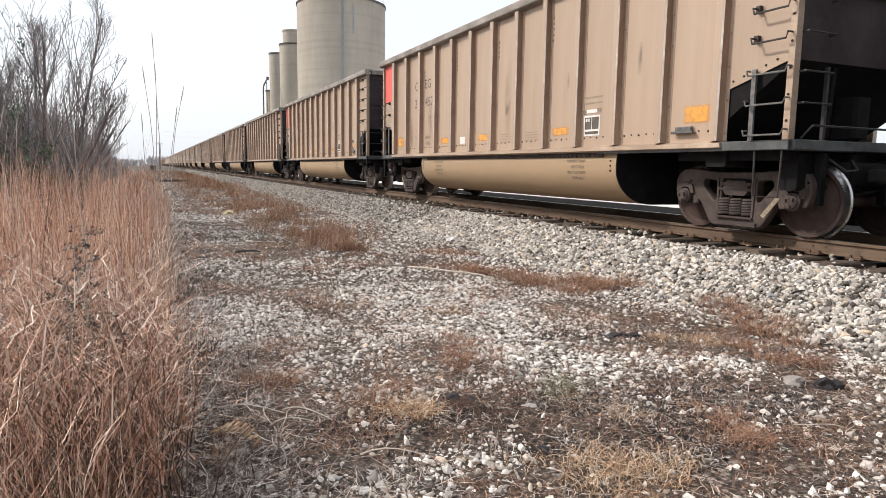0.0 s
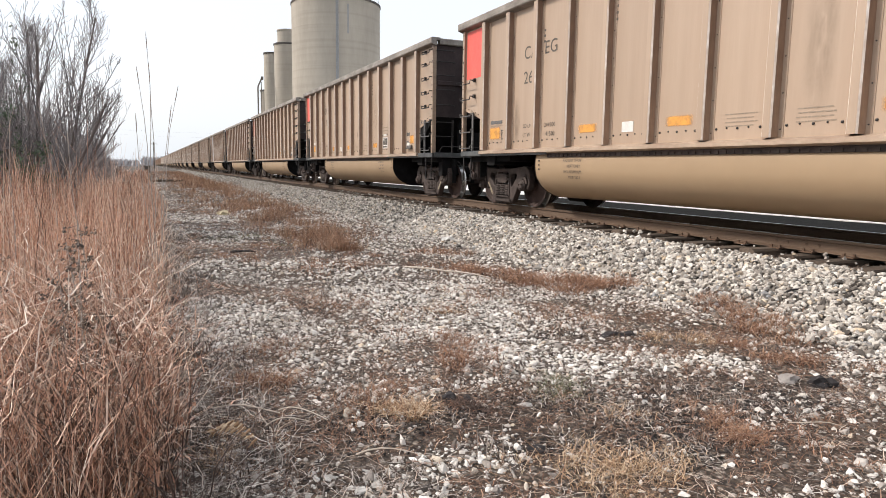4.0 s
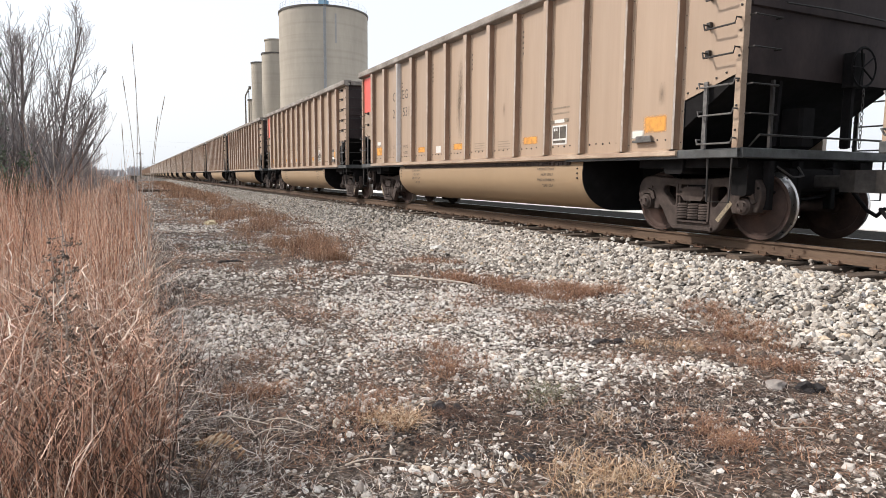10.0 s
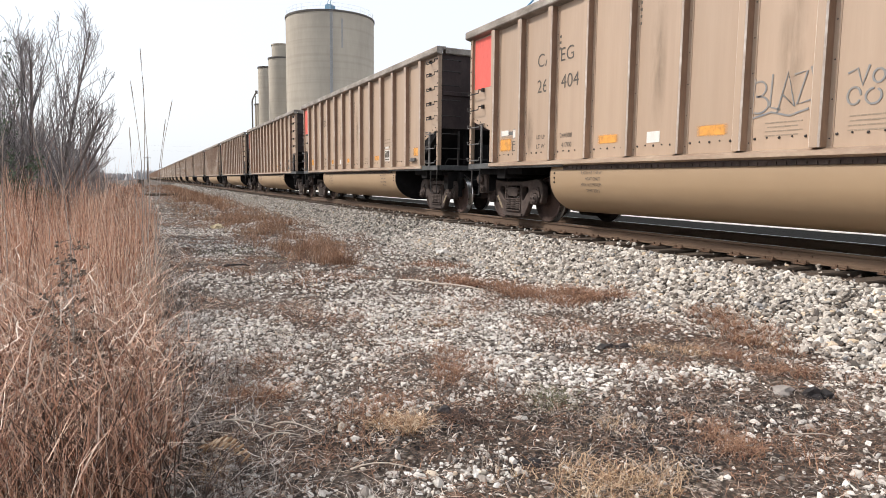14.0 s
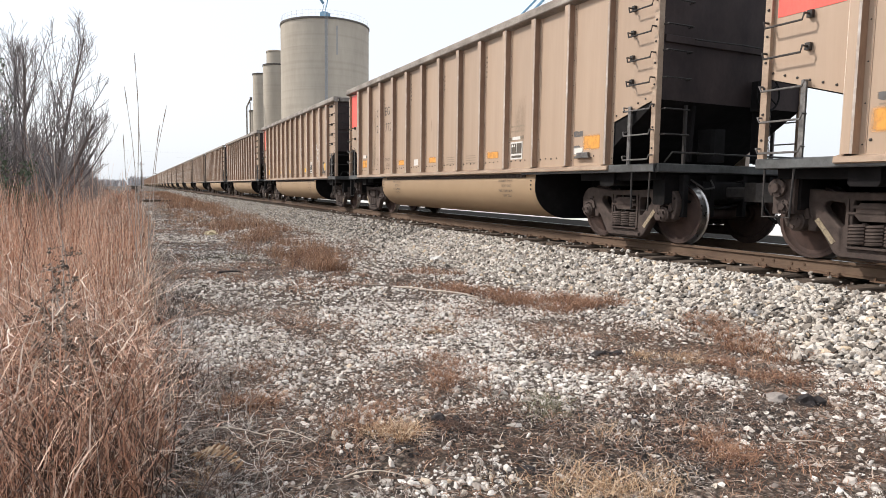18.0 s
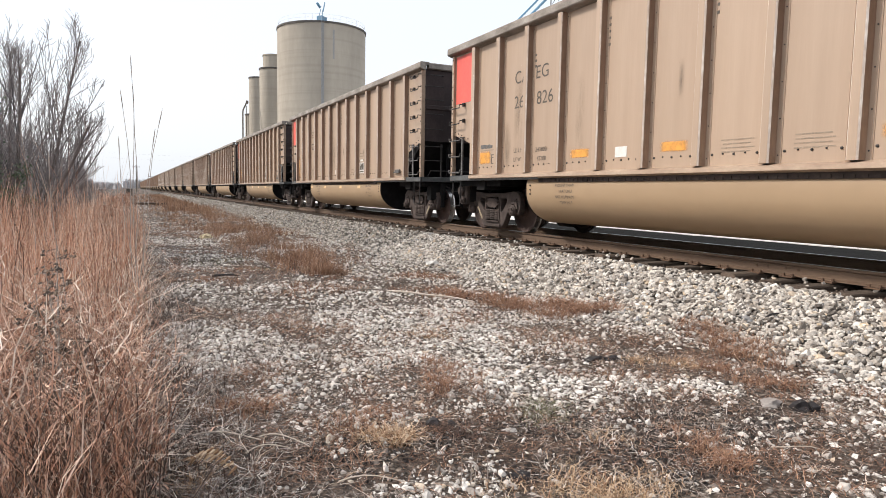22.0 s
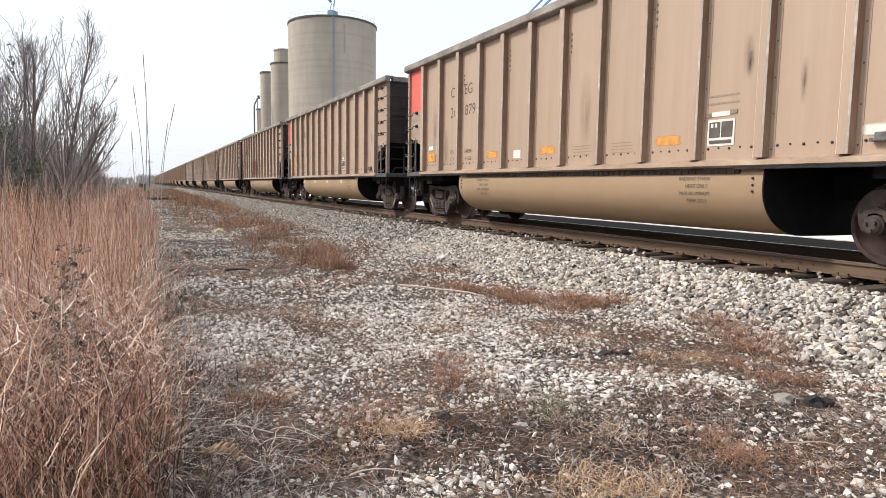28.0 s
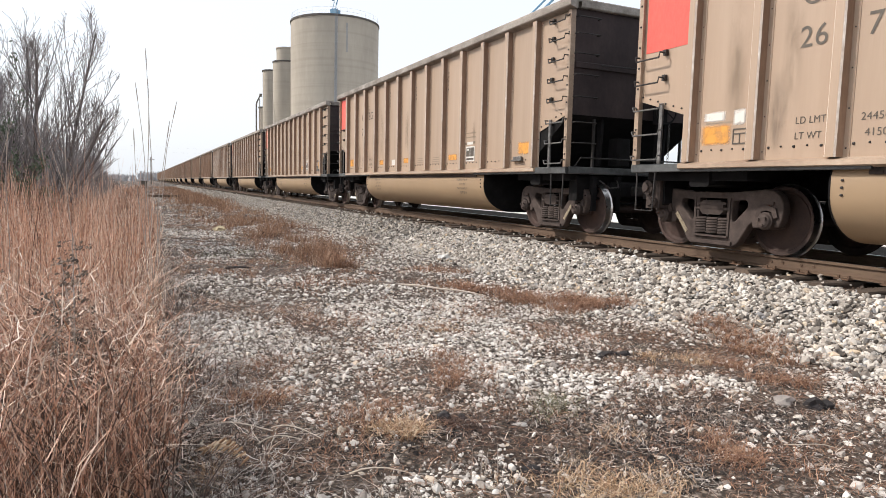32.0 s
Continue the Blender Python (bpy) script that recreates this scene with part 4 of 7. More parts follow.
    s.box(-1.49, 1.49, y_of(13.1), y_of(1.35), 1.13, 1.17)
    for u in (4.0, 7.22, 10.4):
        s.box(-1.49, 1.49, y_of(u) - 0.05, y_of(u) + 0.05, 2.6, 2.7)
    P("floor", s.mesh("floor", M_BLACK))
    end_fittings(car, 1, False)
    end_fittings(car, -1, True)
    for u, k in ((1.11, 1), (13.34, -1)):
        add_truck(car, y_of(u), k)
    # paint marks that every car carries on both sides
    for m in sides[:1]:
        P("red_panel", MESH("red", lambda: patch(0.12, 0.92, 2.82, 3.87, M_RED, "red_panel", -1.549)), "faded red end mark", m)
        P("stencil", MESH("ca", lambda: side_text("CA", 0.34, 2.60, 2.93, M_INK, "stencil")), "", m)
        P("stencil", MESH("eg", lambda: side_text("EG", 0.34, 3.31, 2.93, M_INK, "stencil")), "", m)
        P("stencil", MESH("ld", lambda: side_text("LD LMT", 0.115, 2.62, 1.61, M_INK, "stencil", squeeze=0.92)), "", m)
        P("stencil", MESH("lt", lambda: side_text("LT WT", 0.115, 2.62, 1.435, M_INK, "stencil", squeeze=0.92)), "", m)
        tagged(P("stencil", MESH("heat", heat_text), "faded stencilled heating notice", m), kind="stuff")
        tagged(P("stencil", MESH("heat2", lambda: heat_text(3.90)), "faded stencilled heating notice", m), kind="stuff")
        tagged(P("small_print", MESH("sp1", lambda: bars(7.55, 8.05, 1.36, 1.56, 4, M_PRINT, "small_print")), "", m), kind="stuff")
        tagged(P("small_print", MESH("sp2", lambda: bars(8.55, 9.05, 1.36, 1.56, 4, M_PRINT, "small_print", seed=4)), "", m), kind="stuff")
        tagged(P("small_print", MESH("sp3", lambda: bars(1.30, 1.95, 1.68, 1.74, 1, M_PRINT, "small_print", seed=5)), "", m), kind="stuff")
        P("grime_streak", MESH("gr", lambda: patch(2.22, 2.52, 1.25, 2.25, M_SMEAR, "grime_streak", -1.5425)), "dark rubbed streak", m)
        P("load_data_plate", MESH("plate", data_plate), "white framed service record stencil", m)
        tagged(P("record_print", MESH("sp4", lambda: bars(10.40, 10.98, 1.89, 2.08, 2, M_PRINT, "record_print", seed=9)), "", m), kind="stuff")
        P("record_patch", MESH("op4", lambda: patch(10.32, 10.43, 1.49, 1.63, M_FADED, "record_patch", -1.5445, 0.006, 12)), "dark painted-out square", m)
        tagged(P("vent_slot", MESH("slots", slots), "", m), kind="stuff")
        tagged(P("stencil_frame", MESH("frm", stencil_frame), "", m), kind="stuff")
        P("placard_box", MESH("pbox", placard), "small steel placard holder", m)
    return car


def heat_text(u0=9.90):
    s = bpy.data.meshes.new("stencil")
    bm = bmesh.new()
    for i, w in enumerate(("RADIANT THAW", "HEAT ONLY", "MAX ALUMINUM", "TEMP 250 F")):
        me = side_text(w, 0.076, u0 + 0.1 + (0.12 if i in (1, 3) else 0), 0.945 - 0.10 * i, M_INK, "stencil", -1.534, 0.90)
        for v in me.vertices:      # lay the letters on the curve of the tub
            f = max(0.0, min(1.0, (0.86 - v.co.z) / 0.60))
            v.co.x = -0.78 - 0.75 * math.sqrt(1 - f * f) - 0.005
        bm.from_mesh(me)
        bpy.data.meshes.remove(me)
    bm.to_mesh(s)
    bm.free()
    s.materials.append(M_INK)
    return s


def data_plate():
    s = Shape()
    x = -1.545
    for a, b, c, d, k in ((10.47, 10.90, 1.39, 1.73, 0), (10.50, 10.675, 1.50, 1.70, 1), (10.695, 10.87, 1.50, 1.70, 1), (10.51, 10.86, 1.42, 1.465, 1), (10.53, 10.82, 1.77, 1.83, 0), (10.42, 10.53, 1.765, 1.82, 2), (10.82, 10.93, 1.785, 1.84, 2), (10.53, 10.57, 1.63, 1.68, 0), (10.60, 10.63, 1.63, 1.68, 0)):
        o = 0.004 if k else 0.008 if b - a < 0.1 else 0.0
        s.box(x - 0.003 - o, x - o, y_of(b), y_of(a), c, d, k)
    return s.mesh("load_data_plate", [M_WHITE, M_INK, M_FADED])


def slots():
    s = Shape()
    for u, n in ((3.29, 3), (5.31, 5), (7.37, 4), (9.41, 5)):
        for i in range(n):
            s.box(-1.547, -1.54, y_of(u + 0.045), y_of(u), 3.14 + i * 0.10, 3.18 + i * 0.10)
    return s.mesh("vent_slot", M_INK)


def stencil_frame():
    s = Shape()
    for a, b, c, d in ((1.76, 1.97, 1.42, 1.437), (1.76, 1.97, 1.60, 1.617), (1.76, 1.774, 1.42, 1.617), (1.956, 1.97, 1.42, 1.617), (1.86, 1.874, 1.42, 1.56), (1.76, 1.97, 1.545, 1.56)):
        s.box(-1.548, -1.542, y_of(b), y_of(a), c, d)
    return s.mesh("stencil_frame", M_INK)


def placard():
    s = Shape()
    s.box(-1.62, -1.545, y_of(13.0), y_of(12.62), 1.335, 1.345)
    s.box(-1.62, -1.61, y_of(13.0), y_of(12.62), 1.335, 1.37)
    s.box(-1.60, -1.55, y_of(12.95), y_of(12.66), 1.345, 1.43, c=0.01)
    return s.mesh("placard_box", M_RODG)


MIR, SHARED = {}, {}


def MESH(key, make):
    if key not in SHARED:
        SHARED[key] = make()
    return SHARED[key]


def plain_car():
    """A car far down the line that never comes near: the same forms in fewer pieces."""
    car = build_car(False)
    keep = {"side_wall", "top_chord", "side_sill", "bolster_sill", "rib", "side_panel", "end_panel", "tub", "tub_end", "center_sill", "floor", "end_wall", "slope_sheet",
            "end_chord", "end_sill", "coupler", "corner_post", "truck", "red_panel", "side_frame", "wheelset"}
    for o in list(car.children_recursive):
        if o.name.split(".")[0] not in keep:
            bpy.data.objects.remove(o)
    # the far side of these is never in view closely: its ribs and panels stay, joined
    for base in ("rib", "side_panel"):
        obs = [o for o in car.children if o.name.split(".")[0] == base]
        bm = bmesh.new()
        for o in obs:
            k = o.data.copy()
            k.transform(o.matrix_basis)
            bm.from_mesh(k)
            bpy.data.meshes.remove(k)
        me = bpy.data.meshes.new(base + "s")
        bm.to_mesh(me)
        bm.free()
        me.materials.append(obs[0].data.materials[0])
        for o in obs:
            bpy.data.objects.remove(o)
        part(base + "s", me, car)
    return car


LAG = ((0, 0.0), (5, 0.04), (9, 0.18), (13, 0.18), (19, 0.12), (23, 0.0), (32, 0.0))


def travel(t):
    """Metres run since the start: the train slowly gathers speed."""
    lag = 0.0
    for (a, p), (b, q) in zip(LAG, LAG[1:]):
        if a <= t <= b:
            w = (t - a) / (b - a)
            lag = p + (q - p) * w * w * (3 - 2 * w)
    return 9.55 * t + 0.0135 * t * t - lag


FIRST, NEAR_CARS, LAST = -2, 23, 41
START = 19.70 - HALF             # y of the middle of car 0 at the start
# last three digits of the running number, car by car, where they can be read
NUMBERS = {0: ("26", "452"), 1: ("26", "660"), 3: ("26", "755"), 4: ("26", "743"), 5: ("26", "777"), 6: ("26", "531"), 7: ("26", "575"), 8: ("26", "404"),
           10: ("26", "740"), 11: ("26", "772"), 12: ("26", "760"), 13: ("26", "826"), 14: ("24", "225"), 15: ("24", "129"), 17: ("26", "879"), 18: ("24", "123"), 19: ("26", "780")}
master = build_car(True)
simple = plain_car()
cars = {}
for k in range(FIRST, LAST + 1):
    src = master if k <= NEAR_CARS else simple
    cars[k] = src if k in (FIRST, NEAR_CARS + 1) else copy_thing(src, src.matrix_basis.copy())
NUM_CACHE = {}


def number_mesh(txt, u):
    if (txt, u) not in NUM_CACHE:
        NUM_CACHE[txt, u] = side_text(txt, 0.34, u, 2.46, M_INK, "car_number")
    return NUM_CACHE[txt, u]


M_NEWRIB = worn("unpainted_white_rib", (0.78, 0.77, 0.77), (0.66, 0.65, 0.65), None, 0.45, 0.1, 3.0, (1, 1, 0.3), 0.05, 0)

# --- marks that differ from car to car ---
PATCHES = {}
LIMITS = {5: ("244300", "41700"), 6: ("244300", "41700"), 8: ("244300", "41700"), 10: ("244000", "42000"), 11: ("244300", "41700"), 13: ("243800", "42200"), 14: ("243900", "42100"), 15: ("243900", "42100"), 18: ("243900", "42100")}


def mark(k, name, key, make, label=""):
    if key not in PATCHES:
        PATCHES[key] = make()
    part(name, PATCHES[key], cars[k], label)


for k in range(FIRST, NEAR_CARS + 1):
    r = random.Random(500 + k)
    a, b = NUMBERS.get(k, ("26", None))
    part("car_number", number_mesh(a, 2.60), cars[k])
    if b:
        part("car_number", number_mesh(b, 3.36), cars[k])
    lim, wt = LIMITS.get(k, ("244500", "41500"))
    for u, z, w in ((3.37, 1.595, lim), (3.42, 1.43, wt)):
        mark(k, "stencil", w, lambda: side_text(w, 0.115, u, z, M_INK, "stencil"))
    bright = k in (5, 12)
    col = M_YELLOW if bright else M_FADEO
    if k not in (14, 15, 18):
        mark(k, "orange_patch", ("a", bright), lambda: patch(1.24, 1.74, 1.42, 1.69, col, "orange_patch", -1.5445, 0.006, 3), "orange square patch")
        for i, u in enumerate((4.42, 6.50, 9.50)):
            mark(k, "reflector", ("r", i, bright), lambda: patch(u, u + 0.52, 1.43, 1.58, col, "reflector", -1.5445, 0.008, 4 + i), "faded orange reflector strip")
        mark(k, "orange_patch", ("b", bright), lambda: patch(12.74, 13.25, 1.46, 1.72, col, "orange_patch", -1.5445, 0.006, 8), "orange square patch")
    else:
        for i, u in enumerate((3.14, 5.12, 7.15, 9.2)):
            mark(k, "reflector", ("t", i), lambda: patch(u, u + 0.27, 0.90, 0.99, M_PALEO, "reflector", -1.534, 0.003, i), "small pale reflector strip")
    lx = 6.70 if k in (14, 15, 18) else 5.56
    mark(k, "white_label", ("lab", lx), lambda: patch(lx, lx + 0.26, 1.40, 1.56, M_WHITE, "white_label", -1.5445, 0.0, 2), "small white paper label")
    if r.random() < 0.7 and k not in (14, 19):
        mark(k, "overpaint", ("g", k % 3), lambda: patch(1.30, 1.80, 1.75, 1.82, M_GREYP, "overpaint", -1.5445, 0.012, k), "grey painted-out patch")
        mark(k, "overpaint", ("h", k % 2), lambda: patch(12.50, 12.76, 1.70, 1.79, M_GREYP, "overpaint", -1.5445, 0.01, k + 9), "grey painted-out patch")
        mark(k, "overpaint", ("i", k % 2), lambda: patch(12.52, 12.68, 1.44, 1.55, M_GREYP, "overpaint", -1.5445, 0.01, k + 5), "grey painted-out patch")
    for i in range(r.randint(1, 3)):
        u = RIBS[0] + 1.0255 * r.randint(3, 11) + r.uniform(0.3, 0.7)
        z = r.uniform(1.7, 2.4)
        part("rub_mark", patch(u, u + r.uniform(0.08, 0.2), z, z + r.uniform(0.25, 0.6), M_SMEAR, "rub_mark", -1.5425), cars[k], "dark rub mark")

# older numbers carry their record stencil a bay further back
for k in (14, 15, 18):
    for o in cars[k].children:
        if o.name.split(".")[0] in ("load_data_plate", "record_print", "record_patch"):
            o.location.y += 1.0255
for k in (14, 15, 18):
    for u, z0, z1 in ((1.235, 1.30, 2.28), (3.89, 1.38, 1.95)):
        part("reflector", patch(u, u + 0.085, z0, z1, M_FADEO, "reflector", -1.5465, 0.004, 6), cars[k], "upright orange reflector strip")
part("overpaint", patch(1.62, 1.78, 1.46, 1.62, M_SILL, "overpaint", -1.5465, 0.004, 7), cars[14], "grey painted-out patch")
part("rust_run", patch(12.98, 13.18, 1.7, 2.75, M_RUSTRUN, "rust_run", -1.5435), cars[14], "long rust-orange run down the sheet")
part("rust_run", patch(10.42, 10.56, 1.5, 2.7, M_RUSTRUN, "rust_run", -1.5435), cars[15], "long rust-orange run down the sheet")
for k in (3, 4, 5, 6, 7, 8, 11, 17, 19):
    part("pale_smear", patch(1.28, 1.64, 1.73, 1.85, M_PALES, "pale_smear", -1.5455, 0.01, k), cars[k], "rubbed pale smear")
    part("pale_smear", patch(1.76, 1.94, 1.66, 1.86, M_PALES, "pale_smear", -1.5455, 0.01, k + 3), cars[k], "rubbed pale smear")
    part("pale_smear", patch(12.50, 12.78, 1.40, 1.52, M_PALES, "pale_smear", -1.5455, 0.01, k + 5), cars[k], "rubbed pale smear")
# one rib of this car was renewed and never painted
for o in cars[6].children:
    if o.name.split(".")[0] == "rib" and abs(o.location.y - y_of(RIBS[2])) < 0.05:
        o.data = o.data.copy()
        o.data.materials[0], o.data.materials[1] = M_NEWRIB, M_NEWRIB
        tagged(o, "renewed unpainted white rib")
for k in cars:
    if k <= NEAR_CARS:
        for i in range(2):
            r = random.Random(k * 31 + i)
            u = RIBS[r.randint(0, 11)] + r.uniform(0.15, 0.5)
            part("dust_smear", patch(u, u + r.uniform(0.25, 0.45), r.uniform(1.3, 1.6), r.uniform(2.6, 3.6), M_DUST, "dust_smear", -1.5422), cars[k])

# paint sprayed on by hand


def stroke(pts, w, material, name, x=-1.5465):
    s = Shape()
    s.strip([(y_of(u), z) for u, z in pts], w, 0, x - 0.002, x + 0.003)
    return s.mesh(name, material)


def arc(u, z, ru, rz, a0, a1, n=12):
    return [(u + ru * math.cos(radians(a0 + (a1 - a0) * i / n)), z + rz * math.sin(radians(a0 + (a1 - a0) * i / n))) for i in range(n + 1)]


c = cars[12]
heart = [(11.66, 2.14), (11.57, 2.22), (11.58, 2.30), (11.65, 2.31), (11.70, 2.25), (11.78, 2.32), (11.85, 2.28), (11.84, 2.21), (11.66, 2.10)]
for pts in ([(11.55, 2.52), (11.47, 2.34)], [(11.47, 2.47), (11.62, 2.55)], [(11.41, 2.31), (11.55, 2.37)], heart,
            [(11.52, 1.80), (11.50, 2.07)], arc(11.51, 1.99, 0.10, 0.08, 90, -90, 8) + [(11.63, 1.78)], [(11.69, 2.00), (11.70, 1.86), (11.76, 1.83), (11.81, 1.88), (11.81, 2.02)], arc(11.94, 1.96, 0.07, 0.06, 60, 270, 8) + arc(11.94, 1.85, 0.08, 0.06, 90, 300, 8)):
    part("spray_stroke", stroke([(u + 0.07, z) for u, z in pts], 0.026, M_WHITE, "spray_stroke"), c, "white spray paint stroke")
c = cars[19]
# tall maroon block letters with white outlines across four bays, rib by rib
for i, (u0, u1, z0, z1) in enumerate(((4.50, 5.10, 1.42, 2.20), (5.38, 6.10, 1.36, 2.28), (6.42, 6.62, 1.50, 2.36))):
    part("spray_fill", patch(u0, u1, z0, z1, M_TAG, "spray_fill", -1.5455, 0.05, 30 + i), c, "maroon spray paint fill")
for u in (5.24, 6.26):
    me = patch(u - 0.06, u + 0.06, 1.40, 2.24, M_TAG, "spray_fill", -1.6715, 0.03, 3)
    part("spray_fill", me, c, "maroon spray paint fill")
for pts, w in (([(4.98, 2.20), (4.60, 2.10), (4.50, 1.86), (4.72, 1.76), (5.02, 1.70), (4.94, 1.46), (4.62, 1.38), (4.48, 1.50)], 0.05), ([(5.36, 2.20), (5.75, 2.24)], 0.05), ([(5.42, 2.2), (5.46, 1.5), (5.62, 1.36)], 0.05),
               (arc(5.86, 1.80, 0.22, 0.42, 0, 360, 18), 0.05), (arc(5.84, 1.72, 0.09, 0.16, 0, 360, 12), 0.035), ([(6.42, 2.30), (6.60, 2.36), (6.70, 2.05), (6.62, 1.80)], 0.05), ([(6.44, 1.50), (6.62, 1.52), (6.72, 1.66)], 0.05),
               ([(6.62, 1.82), (6.92, 1.80), (7.02, 2.02), (7.10, 2.40), (7.13, 2.10), (7.10, 1.86), (6.96, 1.72), (6.66, 1.74)], 0.04)):
    part("spray_stroke", stroke(pts, w, M_WHITE, "spray_stroke"), c, "white spray paint outline")
part("spray_fill", patch(5.62, 6.08, 2.05, 2.62, M_WHITE, "spray_fill", -1.5475, 0.08, 9), c, "white spray paint cloud")
c = cars[8]
M_SLATE = worn("slate_blue_spray", (0.20, 0.215, 0.235), (0.30, 0.27, 0.23), None, 0.65, 0, 9.0, None, 0.05, 0)
# faded scrawl over two bays, loops and zigzags only
for pts in ([(7.36, 1.66), (7.38, 2.08)], arc(7.44, 1.95, 0.10, 0.09, 120, -110, 10), arc(7.45, 1.76, 0.13, 0.10, 100, -120, 10), [(7.62, 2.10), (7.60, 1.72), (7.74, 1.68)], [(7.70, 1.64), (7.82, 2.10), (7.92, 1.70), (7.75, 1.86)],
            [(7.90, 2.06), (8.06, 2.08), (7.95, 1.72), (8.14, 1.76)], [(8.10, 2.12), (8.16, 1.90), (8.22, 2.14)], [(8.16, 1.92), (8.14, 1.62)], [(7.34, 1.60), (7.62, 1.66), (7.86, 1.60), (8.10, 1.66)],
            arc(8.60, 1.74, 0.07, 0.09, 0, 330, 12), [(8.52, 1.98), (8.62, 2.02), (8.68, 1.84), (8.74, 2.04)], arc(8.80, 1.72, 0.08, 0.08, 90, 420, 12), arc(8.84, 1.92, 0.06, 0.07, 0, 360, 10)):
    part("spray_stroke", stroke(pts, 0.022, M_SLATE, "spray_stroke"), c, "slate-blue scrawled spray paint")

# ---- grain silos and machinery across the line ----


def at(az, dist, z=0.0):
    """A place by its bearing from the camera's stand (degrees to the right of the line) and its distance."""
    return Vector((math.sin(radians(az)) * dist, math.cos(radians(az)) * dist, z))


def silo_material(name, base, dark):
    m, n, l, b = mat(name, 0.85)
    big = noise_tex(n, l, 0.25, 5, 0.7, (1, 1, 0.25))
    lift = noise_tex(n, l, 1.0, 3, 0.6, (0.02, 0.02, 1.1))
    c1 = ramp(n, l, big.outputs[0], [(0.3, dark), (0.65, base)])
    c2 = ramp(n, l, lift.outputs[0], [(0.38, (0.92, 0.92, 0.915)), (0.5, (1.0, 1.0, 1.0))])
    l.new(mixed(n, l, 1.0, c1.outputs[0], c2.outputs[0], "MULTIPLY"), b.inputs["Base Color"])
    bump(n, l, lift.outputs[0], b, 0.08, 0.05)
    return m


M_SILO = silo_material("slip_formed_concrete", (0.43, 0.385, 0.32), (0.33, 0.295, 0.245))
M_STAIN = worn("damp_stain", (0.29, 0.295, 0.30), (0.35, 0.335, 0.31), None, 0.9, 0, 0.6, (1, 1, 0.2), 0.05, 0)
M_DARKROOF = worn("dark_roof_edge", (0.10, 0.09, 0.08), (0.07, 0.06, 0.055), None, 0.8, 0, 1.0, None, 0.05, 0)


def silo(name, az, dist, r, h, label, cap=None):
    p = at(az, dist)
    t = thing(name, pose(p.x, p.y, 0), label, "silo", "row of grain silos")
    bands = int(h / 1.22)
    prof = []
    for i in range(bands):       # faint lift marks of the form
        z = h * i / bands
        prof += [(r, z), (r + 0.004, z + 0.05), (r, z + 0.10)]
    prof += [(r, h - 0.3)]
    part("wall", Shape().lathe(prof, 2, (0, 0, 0), 64).mesh("wall", M_SILO, True), t)
    part("roof_edge", Shape().lathe([(r - 0.3, h - 0.32), (r + 0.13, h - 0.32), (r + 0.13, h), (0.0, h + 0.25)], 2, (0, 0, 0), 64).mesh("roof_edge", M_DARKROOF), t)
    if cap:
        part("head_house", Shape().lathe([(cap[0], h), (cap[0], h + cap[1]), (cap[0] + 0.12, h + cap[1]), (cap[0] + 0.12, h + cap[1] + 0.25), (0, h + cap[1] + 0.5)], 2, (0, 0, 0), 40).mesh("head_house", M_SILO), t)
    return t, p


big, bp = silo("silo", 15.36, 125, 8.1, 31.0, "tall broad buff concrete grain silo with weather stains")
# damp streaks and the ladder down the face towards the line
face = math.atan2(-bp.x, -bp.y)
for da, w, z0, z1, lab in ((0.02, 0.42, 3.0, 30.6, "long damp stain"), (0.255, 0.35, 24.6, 29.6, "short damp stain")):
    s = Shape()
    n = 3
    for i in range(n):
        a0, a1 = face - da - w / 17 + 2 * w / 17 * i / n, face - da - w / 17 + 2 * w / 17 * (i + 1) / n
        k = len(s.v)
        for a in (a0, a1):
            for z in (z0, z1):
                s.v.append((math.sin(a) * 8.14, math.cos(a) * 8.14, z))
        s.face([k, k + 1, k + 3, k + 2])
    part("stain", s.mesh("stain", M_STAIN), big, lab)
s = Shape()
a = face - 0.02
c, e = math.sin(a) * 8.45, math.cos(a) * 8.45
tx, ty = math.cos(a), -math.sin(a)
for q in (-0.22, 0.22):
    s.tube([(c + tx * q, e + ty * q, 2), (c + tx * q, e + ty * q, 31.8)], 0.03, 4)
for i in range(92):
    z = 2.2 + i * 0.32
    s.tube([(c - tx * 0.22, e - ty * 0.22, z), (c + tx * 0.22, e + ty * 0.22, z)], 0.018, 3)
part("ladder", s.mesh("ladder", M_GALV), big, "galvanised ladder")
s = Shape()
for i in range(40):
    t0 = 2 * math.pi * i / 40
    s.tube([(7.9 * math.cos(t0), 7.9 * math.sin(t0), 31.0), (7.9 * math.cos(t0), 7.9 * math.sin(t0), 32.2)], 0.012, 4)
for z in (31.6, 32.2):
    s.tube([(7.9 * math.cos(2 * math.pi * i / 40), 7.9 * math.sin(2 * math.pi * i / 40), z) for i in range(41)], 0.011, 4)
part("guard_rail", s.mesh("guard_rail", M_GALV), big, "thin steel guard rail round the roof")
s = Shape()     # blue drive on the roof
s.box(-0.7, 0.7, -0.6, 0.6, 31.1, 32.2, c=0.1)
s.prism([(-0.9, 32.1), (0.5, 32.1), (0.9, 33.6), (-0.4, 33.9)], 1, -0.5, 0.5)
s.tube([(-0.5, 0, 33.6), (-1.2, 0.2, 34.3)], 0.22, 8)
s.tube([(0.4, 0, 33.2), (0.9, 0, 34.9)], 0.10, 6)
for q in (-0.7, 0.7):
    s.tube([(q, 0.5, 30.9), (q * 0.4, 0, 33.5)], 0.06, 5)
